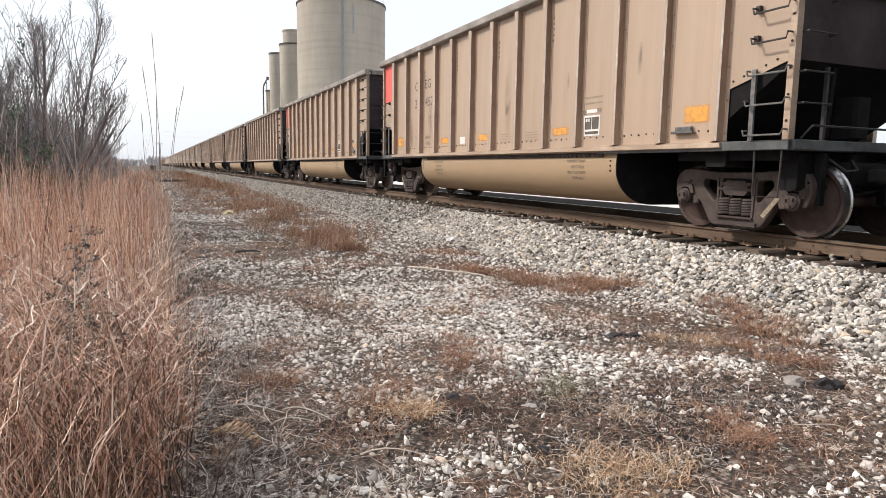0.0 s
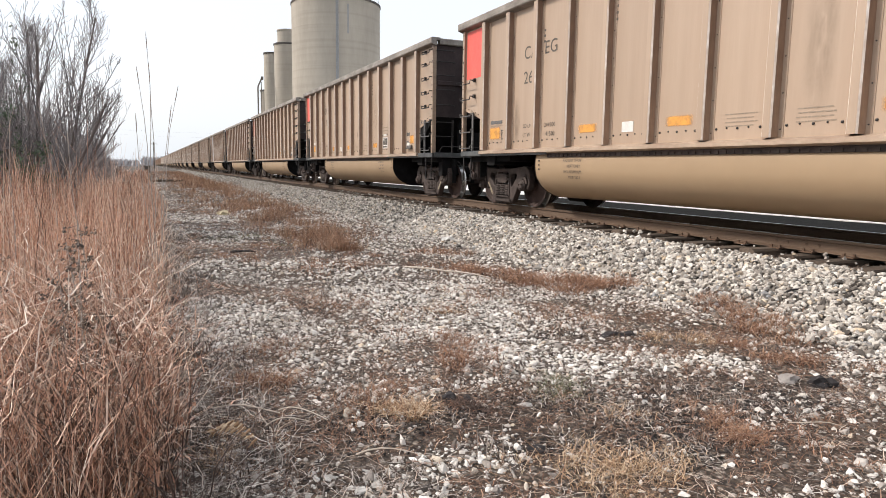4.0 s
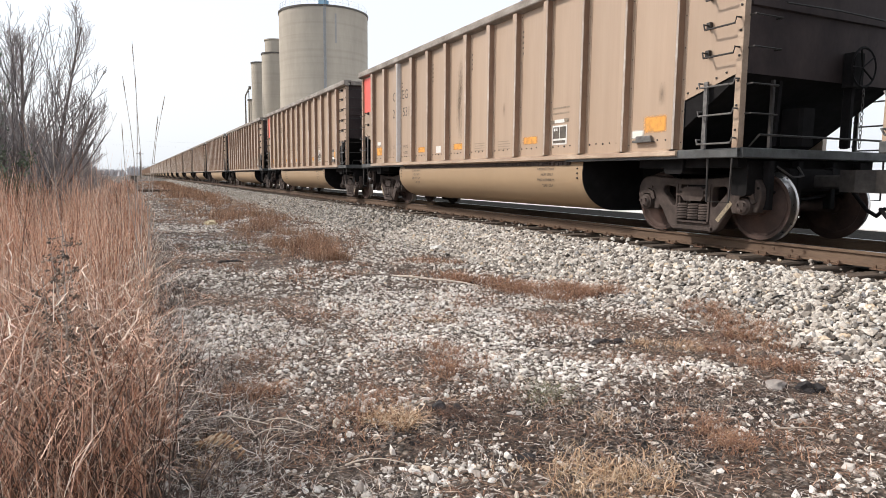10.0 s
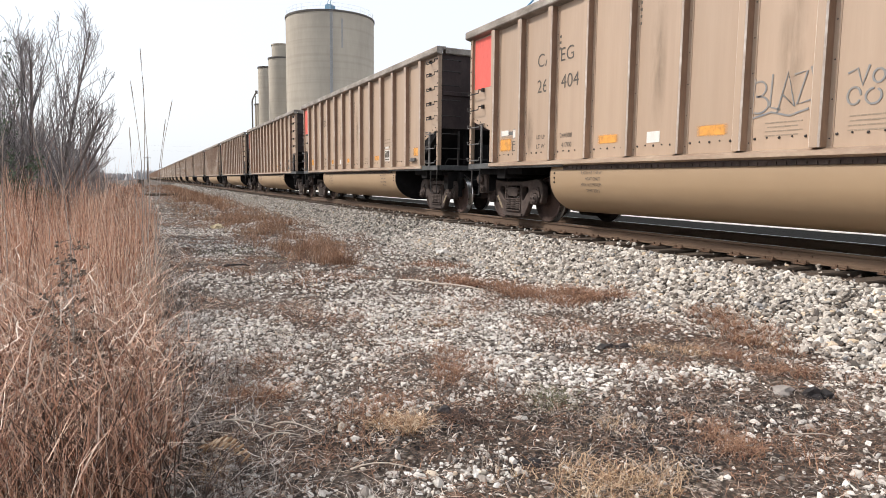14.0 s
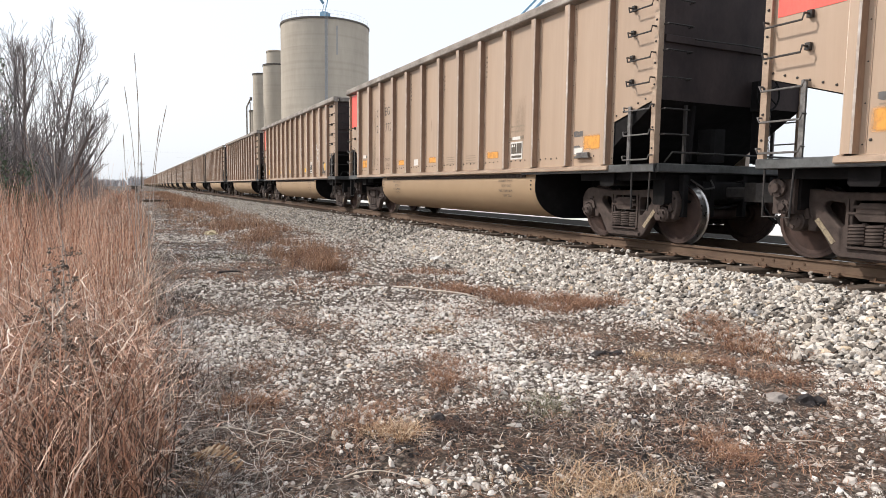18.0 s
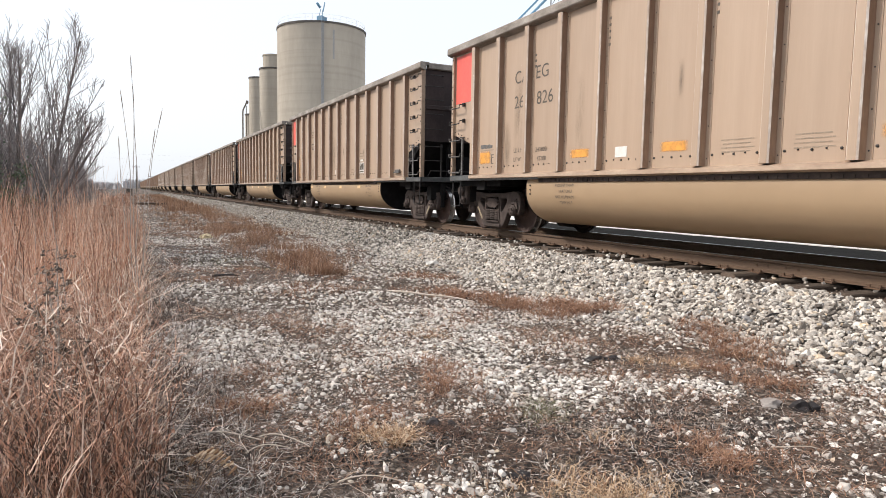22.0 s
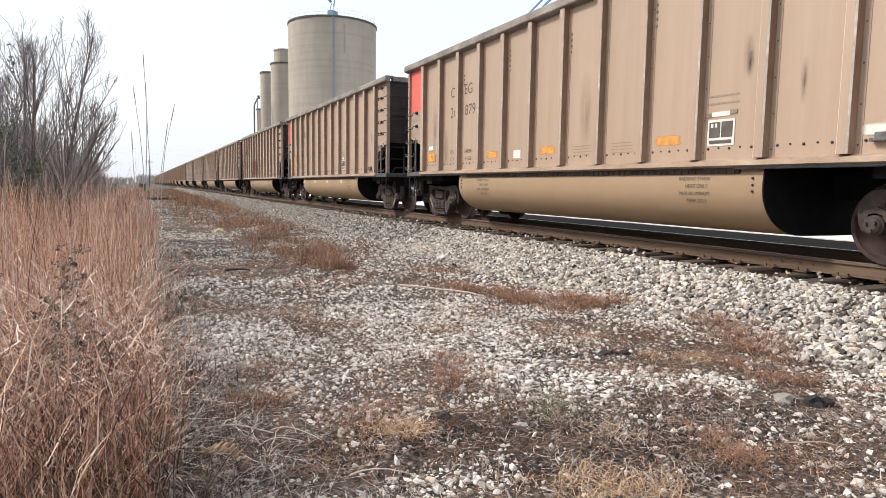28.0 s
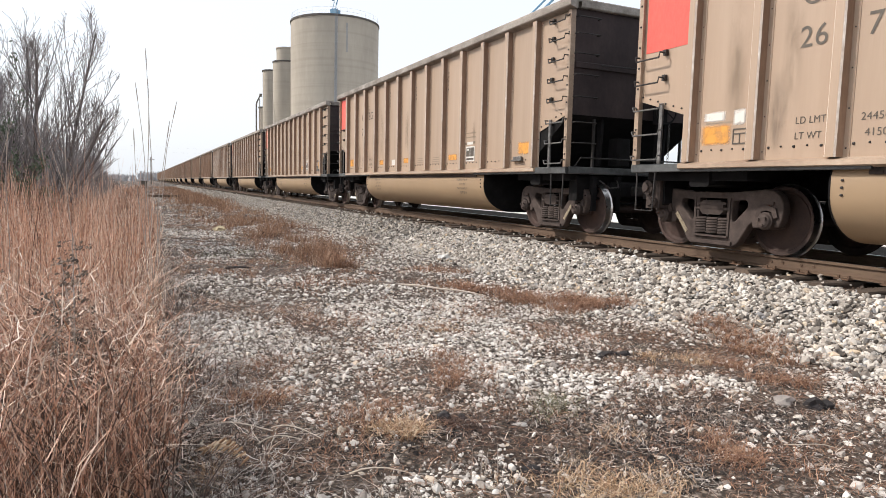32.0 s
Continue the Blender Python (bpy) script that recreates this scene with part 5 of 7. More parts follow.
part("roof_conveyor_drive", s.mesh("roof_conveyor_drive", M_BLUE), big, "blue conveyor drive", pose(math.sin(face) * 6, math.cos(face) * 6, 0, 0, 0, 40))
silo("silo", 11.35, 150, 3.04, 28.0, "slim buff concrete grain silo with a narrower head", (2.3, 2.7))
silo("silo", 10.12, 165, 2.25, 28.4, "slim plain buff concrete grain silo")
silo("silo", 9.55, 172, 1.6, 20.4, "short slim concrete silo beside a spout pipe")
p = at(8.82, 150)
t = thing("spout_pipe", pose(p.x, p.y, 0), "thin dark grain spout pipe with a bent top", "pipe")
part("pipe", Shape().tube([(0, 0, 0), (0, 0, 18.4), (0.08, 0, 18.9), (0.75, 0, 20.3), (0.9, 0, 20.5)], 0.16, 8).mesh("pipe", M_POLE, True), t)
part("strut", Shape().tube([(0.75, 0, 0.0), (0.75, 0, 19.8)], 0.09, 6).mesh("strut", M_POLE), t)
part("spout_head", Shape().box(0.7, 1.2, -0.25, 0.25, 20.2, 20.9, c=0.06).mesh("spout_head", M_POLE), t)

# lattice elevator leg above the cars
p = at(35.6, 92)
tower = thing("elevator_tower", pose(p.x, p.y, 0, 0, 0, -35), "blue-grey steel lattice grain elevator tower with sloping spouts", "tower")
for x in (-0.9, 0.9):
    for y in (-0.9, 0.9):
        part("leg", Shape().box(x - 0.09, x + 0.09, y - 0.09, y + 0.09, 0, 46, c=0.02).mesh("leg", M_GALV), tower)
for i in range(15):
    z = i * 3.0
    s = Shape()
    for a, b in (((-0.9, -0.9), (0.9, -0.9)), ((0.9, -0.9), (0.9, 0.9)), ((0.9, 0.9), (-0.9, 0.9)), ((-0.9, 0.9), (-0.9, -0.9))):
        s.tube([(*a, z), (*b, z + 3)], 0.05, 4)
        s.tube([(*a, z + 3), (*b, z + 3)], 0.05, 4)
    part("lattice_bay", s.mesh("lattice_bay", M_GALV), tower)
for q, w in ((0.0, 0.16), (1.1, 0.13)):
    part("spout", Shape().tube([(-13.0, 0.3, 16.9 + q), (-0.4, 0, 29.4 + q)], w, 8).mesh("spout", M_BLUE, True), tower, "blue sloping grain spout")

# ---- down the line: pole, wires, timbers, far woods ----
p = at(0.59, 230)
pole = thing("utility_pole", pose(p.x, p.y, 0), "weathered wooden utility pole far down the line", "utility pole", "poles along the line")
part("shaft", Shape().tube([(0, 0, 0), (0, 0, 8.6)], [0.17, 0.11], 8).mesh("shaft", M_POLE), pole)
part("crossarm", Shape().box(-1.1, 1.1, -0.06, 0.06, 7.9, 8.05).mesh("crossarm", M_POLE), pole)
p2 = at(1.6, 420)
pole2 = copy_thing(pole, pose(p2.x, p2.y, 0))
for x, rz in ((-41.0, 80), (73.0, 95)):
    tall = thing("utility_pole", pose(x, 225, 0, 0, 0, rz), "tall weathered wooden utility pole", "utility pole", "poles along the line")
    part("shaft", Shape().tube([(0, 0, 0), (0, 0, 14.0)], [0.2, 0.13], 8).mesh("shaft", M_POLE), tall)
    part("crossarm", Shape().box(-1.1, 1.1, -0.06, 0.06, 13.3, 13.45).mesh("crossarm", M_POLE), tall)
for z in (10.2, 11.7):
    w = new("overhead_wire", Shape().tube([(-41 + 114 * i / 14, 225, z + 1.6 * ((i - 7) / 7) ** 2) for i in range(15)], 0.006, 4).mesh("overhead_wire", M_POLE))
    tagged(w, "thin dark overhead wire crossing the line", "wire", "overhead wires")
for i, (x, y, ln, rz) in enumerate(((0.9, 57.0, 3.2, 4), (1.3, 57.6, 3.0, -3), (0.7, 58.3, 2.6, 8))):
    s = Shape().box(-ln / 2, ln / 2, -0.11, 0.11, -0.02, 0.20, c=0.015)
    b = new("old_timber", s.mesh("old_timber", M_TIE))
    b.matrix_basis = pose(x, y, 0.02, 0, 0, rz)
    tagged(b, "weathered old tie lying across the path", "timber", "old ties by the path")
p = at(0.05, 120)
sh = thing("line_cabinet", pose(p.x, p.y, 0), "small dark signal cabinet beside the line", "cabinet")
part("body", Shape().box(-0.5, 0.5, -0.4, 0.4, 0.0, 1.1, c=0.03).mesh("body", M_POLE), sh)
part("lid", Shape().box(-0.58, 0.58, -0.48, 0.48, 1.1, 1.18).mesh("lid", M_POLE), sh)


# ---- loose stones ----
ICO = np.array([(0, 1, 1.618), (0, -1, 1.618), (0, 1, -1.618), (0, -1, -1.618), (1, 1.618, 0), (-1, 1.618, 0), (1, -1.618, 0), (-1, -1.618, 0),
                (1.618, 0, 1), (-1.618, 0, 1), (1.618, 0, -1), (-1.618, 0, -1)]) / 1.9
ICO_F = np.array([(0, 1, 8), (0, 8, 4), (0, 4, 5), (0, 5, 9), (0, 9, 1), (3, 2, 10), (3, 10, 6), (3, 6, 7), (3, 7, 11), (3, 11, 2),
                  (1, 6, 8), (8, 10, 4), (4, 2, 5), (5, 11, 9), (9, 7, 1), (6, 1, 7), (10, 8, 6), (2, 4, 10), (11, 5, 2), (7, 9, 11)])
OCT = np.array([(1, 0, 0), (-1, 0, 0), (0, 1, 0), (0, -1, 0), (0, 0, 1), (0, 0, -1), (0.66, 0.66, 0.2), (-0.66, 0.66, 0.2), (-0.66, -0.66, 0.2), (0.66, -0.66, 0.2)], float)
OCT_F = np.array([(0, 6, 4), (6, 2, 4), (2, 7, 4), (7, 1, 4), (1, 8, 4), (8, 3, 4), (3, 9, 4), (9, 0, 4), (0, 5, 6), (6, 5, 2), (2, 5, 7), (7, 5, 1), (1, 5, 8), (8, 5, 3), (3, 5, 9), (9, 5, 0)])


CHIP = np.array([(x, y, z) for x in (-1, 1) for y in (-1, 1) for z in (-1, 1)], float) * 0.62
CHIP_F = np.array([(0, 1, 3), (0, 3, 2), (4, 6, 7), (4, 7, 5), (0, 4, 5), (0, 5, 1), (2, 3, 7), (2, 7, 6), (0, 2, 6), (0, 6, 4), (1, 5, 7), (1, 7, 3)])


def turned(n):
    """n random turns."""
    q = rng.normal(size=(n, 4))
    q /= np.linalg.norm(q, axis=1)[:, None]
    w, x, y, z = q.T
    return np.stack([np.stack([1 - 2 * (y * y + z * z), 2 * (x * y - w * z), 2 * (x * z + w * y)], -1),
                     np.stack([2 * (x * y + w * z), 1 - 2 * (x * x + z * z), 2 * (y * z - w * x)], -1),
                     np.stack([2 * (x * z - w * y), 2 * (y * z + w * x), 1 - 2 * (x * x + y * y)], -1)], 1)


def fast_mesh(name, verts, faces, material, smooth=False):
    me = bpy.data.meshes.new(name)
    k = faces.shape[1]
    me.vertices.add(len(verts))
    me.vertices.foreach_set("co", np.ascontiguousarray(verts, np.float32).ravel())
    me.loops.add(faces.size)
    me.loops.foreach_set("vertex_index", faces.astype(np.int32).ravel())
    me.polygons.add(len(faces))
    me.polygons.foreach_set("loop_start", np.arange(0, faces.size, k, dtype=np.int32))
    me.materials.append(material)
    me.polygons.foreach_set("use_smooth", np.full(len(faces), smooth, bool))
    me.update(calc_edges=True)
    me.validate()
    return me


def stones(name, places, sizes, material, base=ICO, faces=ICO_F, flat=0.65):
    n = len(places)
    k = 0.27 if base is ICO else 0.32
    v = base[None] * (1 + rng.uniform(-k, k, (n, len(base), 1))) + rng.uniform(-k, k, (n, len(base), 3)) * 0.85
    v = v * np.stack([rng.uniform(0.75, 1.35, n), rng.uniform(0.7, 1.1, n), rng.uniform(flat - 0.2, flat + 0.25, n)], -1)[:, None]
    tilt = turned(n)
    spin = rng.uniform(0, 2 * np.pi, n)
    lean = rng.random(n) < 0.7
    R = np.zeros((n, 3, 3))
    R[:, 0, 0], R[:, 0, 1], R[:, 1, 0], R[:, 1, 1], R[:, 2, 2] = np.cos(spin), -np.sin(spin), np.sin(spin), np.cos(spin), 1
    R[lean] = tilt[lean]
    v = np.einsum("nij,nvj->nvi", R, v) * np.asarray(sizes)[:, None, None] / 2 + np.asarray(places)[:, None]
    f = faces[None] + (np.arange(n) * len(base))[:, None, None]
    return fast_mesh(name, v.reshape(-1, 3), f.reshape(-1, 3), material)


M_STONE = islands("limestone_pieces", [(0.0, (0.05, 0.042, 0.036)), (0.14, (0.22, 0.193, 0.166)), (0.36, (0.39, 0.35, 0.305)), (0.60, (0.57, 0.525, 0.47)),
                                       (0.85, (0.77, 0.73, 0.67)), (0.91, (0.56, 0.44, 0.31)), (0.97, (0.26, 0.265, 0.275)), (1.0, (0.66, 0.62, 0.56))], 0.9, 70, 0.35)


M_PATHSTONE = islands("pale_path_gravel", [(0.0, (0.04, 0.032, 0.027)), (0.13, (0.18, 0.15, 0.128)), (0.30, (0.47, 0.425, 0.38)), (0.56, (0.70, 0.655, 0.60)),
                                               (0.88, (0.86, 0.83, 0.785)), (0.94, (0.55, 0.45, 0.34)), (1.0, (0.72, 0.70, 0.66))], 0.9, 70, 0.35)
M_RUSTSTONE = islands("rust_stained_ballast", [(0.0, (0.035, 0.025, 0.02)), (0.4, (0.095, 0.062, 0.045)), (0.75, (0.19, 0.135, 0.10)), (1.0, (0.40, 0.33, 0.27))], 0.9, 70, 0.35)


def bed_places(n, y0, y1, x0, x1, sink):
    x, y = rng.uniform(x0, x1, n), rng.uniform(y0, y1, n)
    z = np.array([max(ballast_top(a), lump(a, b) if a < 6.4 else -1) for a, b in zip(x, y)]) + sink + rng.uniform(-0.012, 0.03, n)
    return np.stack([x, y, z], -1)


near = bed_places(28000, 1.2, 15, 5.15, 7.05, 0.0)
edge = rng.random(len(near)) < np.clip((near[:, 0] - 5.0) / 0.7, 0.15, 1)
near = near[edge]
s1 = new("ballast_stones", stones("ballast_stones", near, np.clip(rng.lognormal(-2.98, 0.34, len(near)), 0.024, 0.10), M_STONE))
tagged(s1, "pale crushed limestone ballast stones on the shoulder", "stones", kind="stuff")
mid = bed_places(14000, 15, 48, 5.2, 7.2, 0.0)
s2 = new("ballast_stones", stones("ballast_stones", mid, np.clip(rng.lognormal(-2.85, 0.25, len(mid)), 0.03, 0.10), M_STONE, CHIP, CHIP_F))
tagged(s2, "pale crushed limestone ballast stones along the line", "stones", kind="stuff")
crib = bed_places(5200, 1.0, 26, 6.98, 7.72, -0.005)
s3 = new("crib_stones", stones("crib_stones", crib, np.clip(rng.lognormal(-3.0, 0.25, len(crib)), 0.026, 0.08), M_RUSTSTONE, OCT, OCT_F))
tagged(s3, "dusty ballast stones between the ties", "stones", kind="stuff")
over = bed_places(140, 1.0, 26, 6.95, 7.45, 0.0)
over[:, 2] = 0.478 + rng.uniform(-0.02, 0.015, len(over)) - 0.06 * np.clip(7.05 - over[:, 0], 0, 1)
o = new("crib_stones", stones("crib_stones", over, np.clip(rng.lognormal(-3.1, 0.3, len(over)), 0.024, 0.08), M_STONE, CHIP, CHIP_F))
tagged(o, "stray ballast stones lying on the tie ends", "stones", kind="stuff")
# the nearest ones one by one
kinds = [stones("stone", np.zeros((1, 3)), [1.0], M_STONE) for _ in range(14)]
M_ONE = worn("single_stone", (0.56, 0.53, 0.49), (0.38, 0.35, 0.31), (0.68, 0.66, 0.63), 0.9, 0, 25.0, None, 0.4, 0.55)
for k in kinds:
    k.materials[0] = M_ONE
for i, p in enumerate(bed_places(260, 2.4, 5.4, 5.2, 6.6, 0.018)):
    o = part("stone", kinds[i % 14], ballast, m=pose(*p, rng.uniform(-25, 25), rng.uniform(-25, 25), rng.uniform(0, 360)))
    o.scale = (rng.uniform(0.04, 0.075),) * 3

# stones of the path: patches of white gravel between the weeds


# centre, half widths, strength: bare pale gravel (+) and dark matted places (-)
PALE = ((0.8, 6.0, 0.45, 0.9, 0.55), (1.05, 4.5, 0.25, 0.9, 0.6), (1.45, 2.75, 0.35, 0.22, 0.6), (2.6, 4.15, 0.45, 0.28, 0.8), (3.3, 3.75, 0.5, 0.28, 0.9), (4.0, 3.4, 0.4, 0.28, 0.7),
        (2.75, 2.85, 0.65, 0.4, -0.45), (2.4, 4.05, 0.4, 0.4, -0.3), (3.05, 2.1, 0.75, 0.40, -1.0))


def gravel(x, y):
    a = noise.noise((x * 0.55 + 11, y * 0.40, 0.0)) + 0.55 * noise.noise((x * 1.7, y * 1.5, 4.0))
    d = math.hypot((x - 1.9) / 1.2, (y - 3.0) / 0.6)
    for u, v, p, q, w in PALE:
        a += w * math.exp(-((x - u) / p) ** 2 - ((y - v) / q) ** 2)
    return a + 0.10 - (0.22 if d < 1 else 0) + (0.25 if x > 4.3 else 0) - (0.6 if x < 0.35 and y > 1.7 else 0)


def path_places(n, y0, y1):
    out = []
    while len(out) < n:
        x, y = rng.uniform(-0.45 if y0 < 0 else 0.0, 5.6), rng.uniform(y0, y1)
        if rng.random() < np.clip(0.36 + gravel(x, y) * 1.3, 0.06, 1):
            out.append((x, y, lump(x, y) + rng.uniform(-0.009, 0.006)))
    return np.array(out)


for n, y0, y1, mu in ((27000, 1.7, 7.5, -3.55), (17000, 7.5, 24, -3.10)):
    pp = path_places(n, y0, y1)
    o = new("path_gravel", stones("path_gravel", pp, np.clip(rng.lognormal(mu, 0.38, n), 0.010, 0.07), M_PATHSTONE, *((ICO, ICO_F) if y0 < 5 else (CHIP, CHIP_F)), 0.5))
    tagged(o, "loose pale gravel scattered over the trodden path", "gravel", kind="stuff")

# fine chips between them, and coarser gravel further off
BIP = np.array([(1, 0, 0), (-1, 0, 0), (0, 1, 0), (0, -1, 0), (0, 0, 0.8), (0, 0, -0.8)], float)
BIP_F = np.array([(0, 2, 4), (2, 1, 4), (1, 3, 4), (3, 0, 4), (2, 0, 5), (1, 2, 5), (3, 1, 5), (0, 3, 5)])
pp = path_places(36000, 1.7, 6.5)
o = new("path_chips", stones("path_chips", pp, rng.uniform(0.006, 0.018, len(pp)), M_PATHSTONE, BIP, BIP_F, 0.6))
tagged(o, "fine pale stone chips on the trodden path", "gravel", kind="stuff")
pp = path_places(7000, 24, 62)
o = new("path_gravel", stones("path_gravel", pp, np.clip(rng.lognormal(-2.6, 0.3, len(pp)), 0.03, 0.14), M_STONE, BIP, BIP_F, 0.5))
tagged(o, "loose pale gravel scattered over the trodden path", "gravel", kind="stuff")

# the same further along and back past the stand, thinning out
def thinned(p, y0, y1):
    return p[rng.random(len(p)) < np.clip((p[:, 1] - y0) / (y1 - y0), 0, 1)]


back = thinned(path_places(24000, -9, 1.7), -9, 1)
o = new("path_gravel", stones("path_gravel", back, np.clip(rng.lognormal(-3.5, 0.35, len(back)), 0.012, 0.07), M_STONE, CHIP, CHIP_F, 0.5))
tagged(o, "loose pale gravel scattered over the trodden path", "gravel", kind="stuff")
back = thinned(bed_places(9000, -14, 1.2, 5.15, 7.05, 0.0), -14, -4)
o = new("ballast_stones", stones("ballast_stones", back, np.clip(rng.lognormal(-3.0, 0.3, len(back)), 0.024, 0.095), M_STONE, CHIP, CHIP_F))
tagged(o, "pale crushed limestone ballast stones on the shoulder", "stones", kind="stuff")
far_bed = bed_places(9000, 48, 150, 5.2, 7.2, 0.01)
o = new("ballast_stones", stones("ballast_stones", far_bed, np.clip(rng.lognormal(-2.35, 0.25, len(far_bed)), 0.05, 0.16), M_STONE, BIP, BIP_F))
tagged(o, "pale crushed limestone ballast stones along the line", "stones", kind="stuff")

# black cinder grit in the matted places
M_CINDER = islands("cinder_grit", [(0.0, (0.012, 0.011, 0.011)), (0.6, (0.045, 0.038, 0.036)), (0.9, (0.10, 0.085, 0.078)), (1.0, (0.40, 0.36, 0.32))], 0.95, 70, 0.2)
for x, y, a, b, n in ((2.95, 2.95, 0.42, 0.32, 3600), (2.55, 2.55, 0.40, 0.26, 2400), (1.72, 3.32, 0.16, 0.13, 1200), (3.55, 2.62, 0.30, 0.22, 1500), (2.35, 3.35, 0.35, 0.22, 1500), (1.78, 2.74, 0.14, 0.08, 500), (3.2, 4.6, 0.4, 0.25, 900), (1.1, 3.3, 0.35, 0.3, 1200)):
    n = n // 2
    q = np.stack([rng.normal(x, a * 0.65, n), rng.normal(y, b * 0.65, n)], -1)
    pp = np.array([(u, v, lump(u, v) + rng.uniform(-0.003, 0.008)) for u, v in q])
    o = new("cinder_patch", stones("cinder_patch", pp, rng.uniform(0.008, 0.030, n), M_CINDER, BIP, BIP_F, 0.6))
    tagged(o, "black cinder grit scattered among the gravel", "cinders", kind="stuff")

# larger marked stones, cinders, charred clumps
M_DARKROCK = worn("dark_slag", (0.035, 0.03, 0.032), (0.02, 0.018, 0.018), (0.07, 0.06, 0.06), 0.85, 0, 14.0, None, 0.6, 0.2)
M_GREYROCK = worn("grey_slab", (0.30, 0.27, 0.25), (0.22, 0.20, 0.18), None, 0.9, 0, 9.0, None, 0.4, 0.1)


def rock(name, x, y, sx, sy, sz, material, label, seed, rz=0, dz=0.0):
    bm = bmesh.new()
    bmesh.ops.create_icosphere(bm, subdivisions=2, radius=1)
    for v in bm.verts:
        f = 1 + 0.55 * noise.noise(v.co * 1.6 + Vector((seed, 0, 0))) + 0.4 * noise.noise(v.co * 3.1 + Vector((0, seed, 0)))
        v.co = Vector((v.co.x * sx * f, v.co.y * sy * f, v.co.z * sz * f))
    me = bpy.data.meshes.new(name)
    bm.to_mesh(me)
    bm.free()
    me.materials.append(material)
    o = new(name, me)
    o.matrix_basis = pose(x, y, lump(x, y) + sz * 0.35 + dz, 0, 0, rz)
    return tagged(o, label, "rock", "odd rocks on the path")


rock("slag_rock", 4.14, 2.78, 0.065, 0.05, 0.05, M_DARKROCK, "fist-sized dark slag rock on the gravel", 1.0)
rock("slag_rock", 4.22, 2.74, 0.04, 0.04, 0.04, M_DARKROCK, "fist-sized dark slag rock on the gravel", 4.0)
rock("flat_stone", 4.02, 2.92, 0.10, 0.06, 0.035, M_GREYROCK, "flat grey stone beside a dark slag rock", 2.0, 20)
rock("slag_rock", 1.66, 3.48, 0.05, 0.045, 0.035, M_DARKROCK, "charred dark clump among dead stems", 6.0)
rock("slag_rock", 1.76, 3.44, 0.035, 0.03, 0.028, M_DARKROCK, "charred dark clump among dead stems", 8.0)
rock("slag_rock", 3.68, 4.42, 0.11, 0.04, 0.025, M_DARKROCK, "flat dark cinder clump on the gravel", 9.0, 10)
rock("slag_rock", 3.82, 4.36, 0.09, 0.04, 0.022, M_DARKROCK, "flat dark cinder clump on the gravel", 3.0, -10)
rock("slag_rock", 1.80, 2.72, 0.07, 0.035, 0.025, M_DARKROCK, "small dark cinder lump on the gravel", 5.0, 20)
rock("pale_stone", 2.01, 19.7, 0.16, 0.12, 0.09, worn("pale_yellow_stone", (0.66, 0.58, 0.38), (0.55, 0.48, 0.32), None, 0.9, 0, 8.0, None, 0.3, 0), "pale yellow stone in the dead grass", 7.0)
rock("pale_stone", 5.40, 11.45, 0.15, 0.10, 0.07, worn("white_stone", (0.74, 0.73, 0.71), (0.62, 0.61, 0.58), None, 0.9, 0, 8.0, None, 0.3, 0), "large white stone on the ballast foot", 12.0)


# ---- plants ----


def ribbons(name, base, tip_h, lean, width, material, segs=4, curl=0.5, dirs=None, droop=0.0, wild=0.02):
    """Flat tapering blades: base points, heights, lean lengths, widths; each bends over towards its own side."""
    n = len(base)
    a = rng.uniform(0, 2 * np.pi, n) if dirs is None else dirs
    face = a + rng.uniform(0.6, 2.5, n)
    t = np.linspace(0, 1, segs + 1)
    along = lean[:, None] * (t[None] ** (1 + curl))
    up = tip_h[:, None] * (t[None] - droop * t[None] ** 3)
    jit = rng.normal(0, wild, (n, segs + 1, 2)) * (np.abs(tip_h) * 0.7 + lean * 0.45)[:, None, None] * t[None, :, None]
    cx = base[:, 0, None] + along * np.cos(a)[:, None] + jit[..., 0]
    cy = base[:, 1, None] + along * np.sin(a)[:, None] + jit[..., 1]
    cz = base[:, 2, None] + up
    w = width[:, None] * (1 - 0.8 * t[None] ** 1.5) / 2
    dx, dy = np.cos(face)[:, None] * w, np.sin(face)[:, None] * w
    le, ri = np.stack([cx - dx, cy - dy, cz], -1), np.stack([cx + dx, cy + dy, cz], -1)
    v = np.stack([le, ri], 2).reshape(n, -1, 3)
    k = np.arange(segs)[:, None] * 2 + np.array([0, 1, 3, 2])[None]
    f = (k[None] + (np.arange(n) * 2 * (segs + 1))[:, None, None]).reshape(-1, 4)
    return fast_mesh(name, v.reshape(-1, 3), f, material)


M_SEDGE = islands("broomsedge", [(0.0, (0.09, 0.047, 0.033)), (0.16, (0.31, 0.155, 0.10)), (0.38, (0.56, 0.305, 0.20)), (0.62, (0.73, 0.455, 0.325)), (0.85, (0.82, 0.585, 0.445)), (0.95, (0.90, 0.76, 0.63)), (1.0, (0.22, 0.14, 0.105))], 0.7, 30, 0)
M_STRAW = islands("bleached_straw", [(0.0, (0.32, 0.225, 0.17)), (0.4, (0.55, 0.42, 0.33)), (0.75, (0.72, 0.585, 0.475)), (1.0, (0.84, 0.74, 0.65))], 0.7, 30, 0)
M_GREYSTEM = islands("grey_dead_stems", [(0.0, (0.06, 0.047, 0.04)), (0.4, (0.23, 0.19, 0.165)), (0.7, (0.47, 0.41, 0.365)), (1.0, (0.80, 0.74, 0.68))], 0.8, 30, 0)
# dark dead stems; among the blades their colour doubles as shade
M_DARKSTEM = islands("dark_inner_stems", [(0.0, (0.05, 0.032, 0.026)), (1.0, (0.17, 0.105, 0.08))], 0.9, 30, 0)
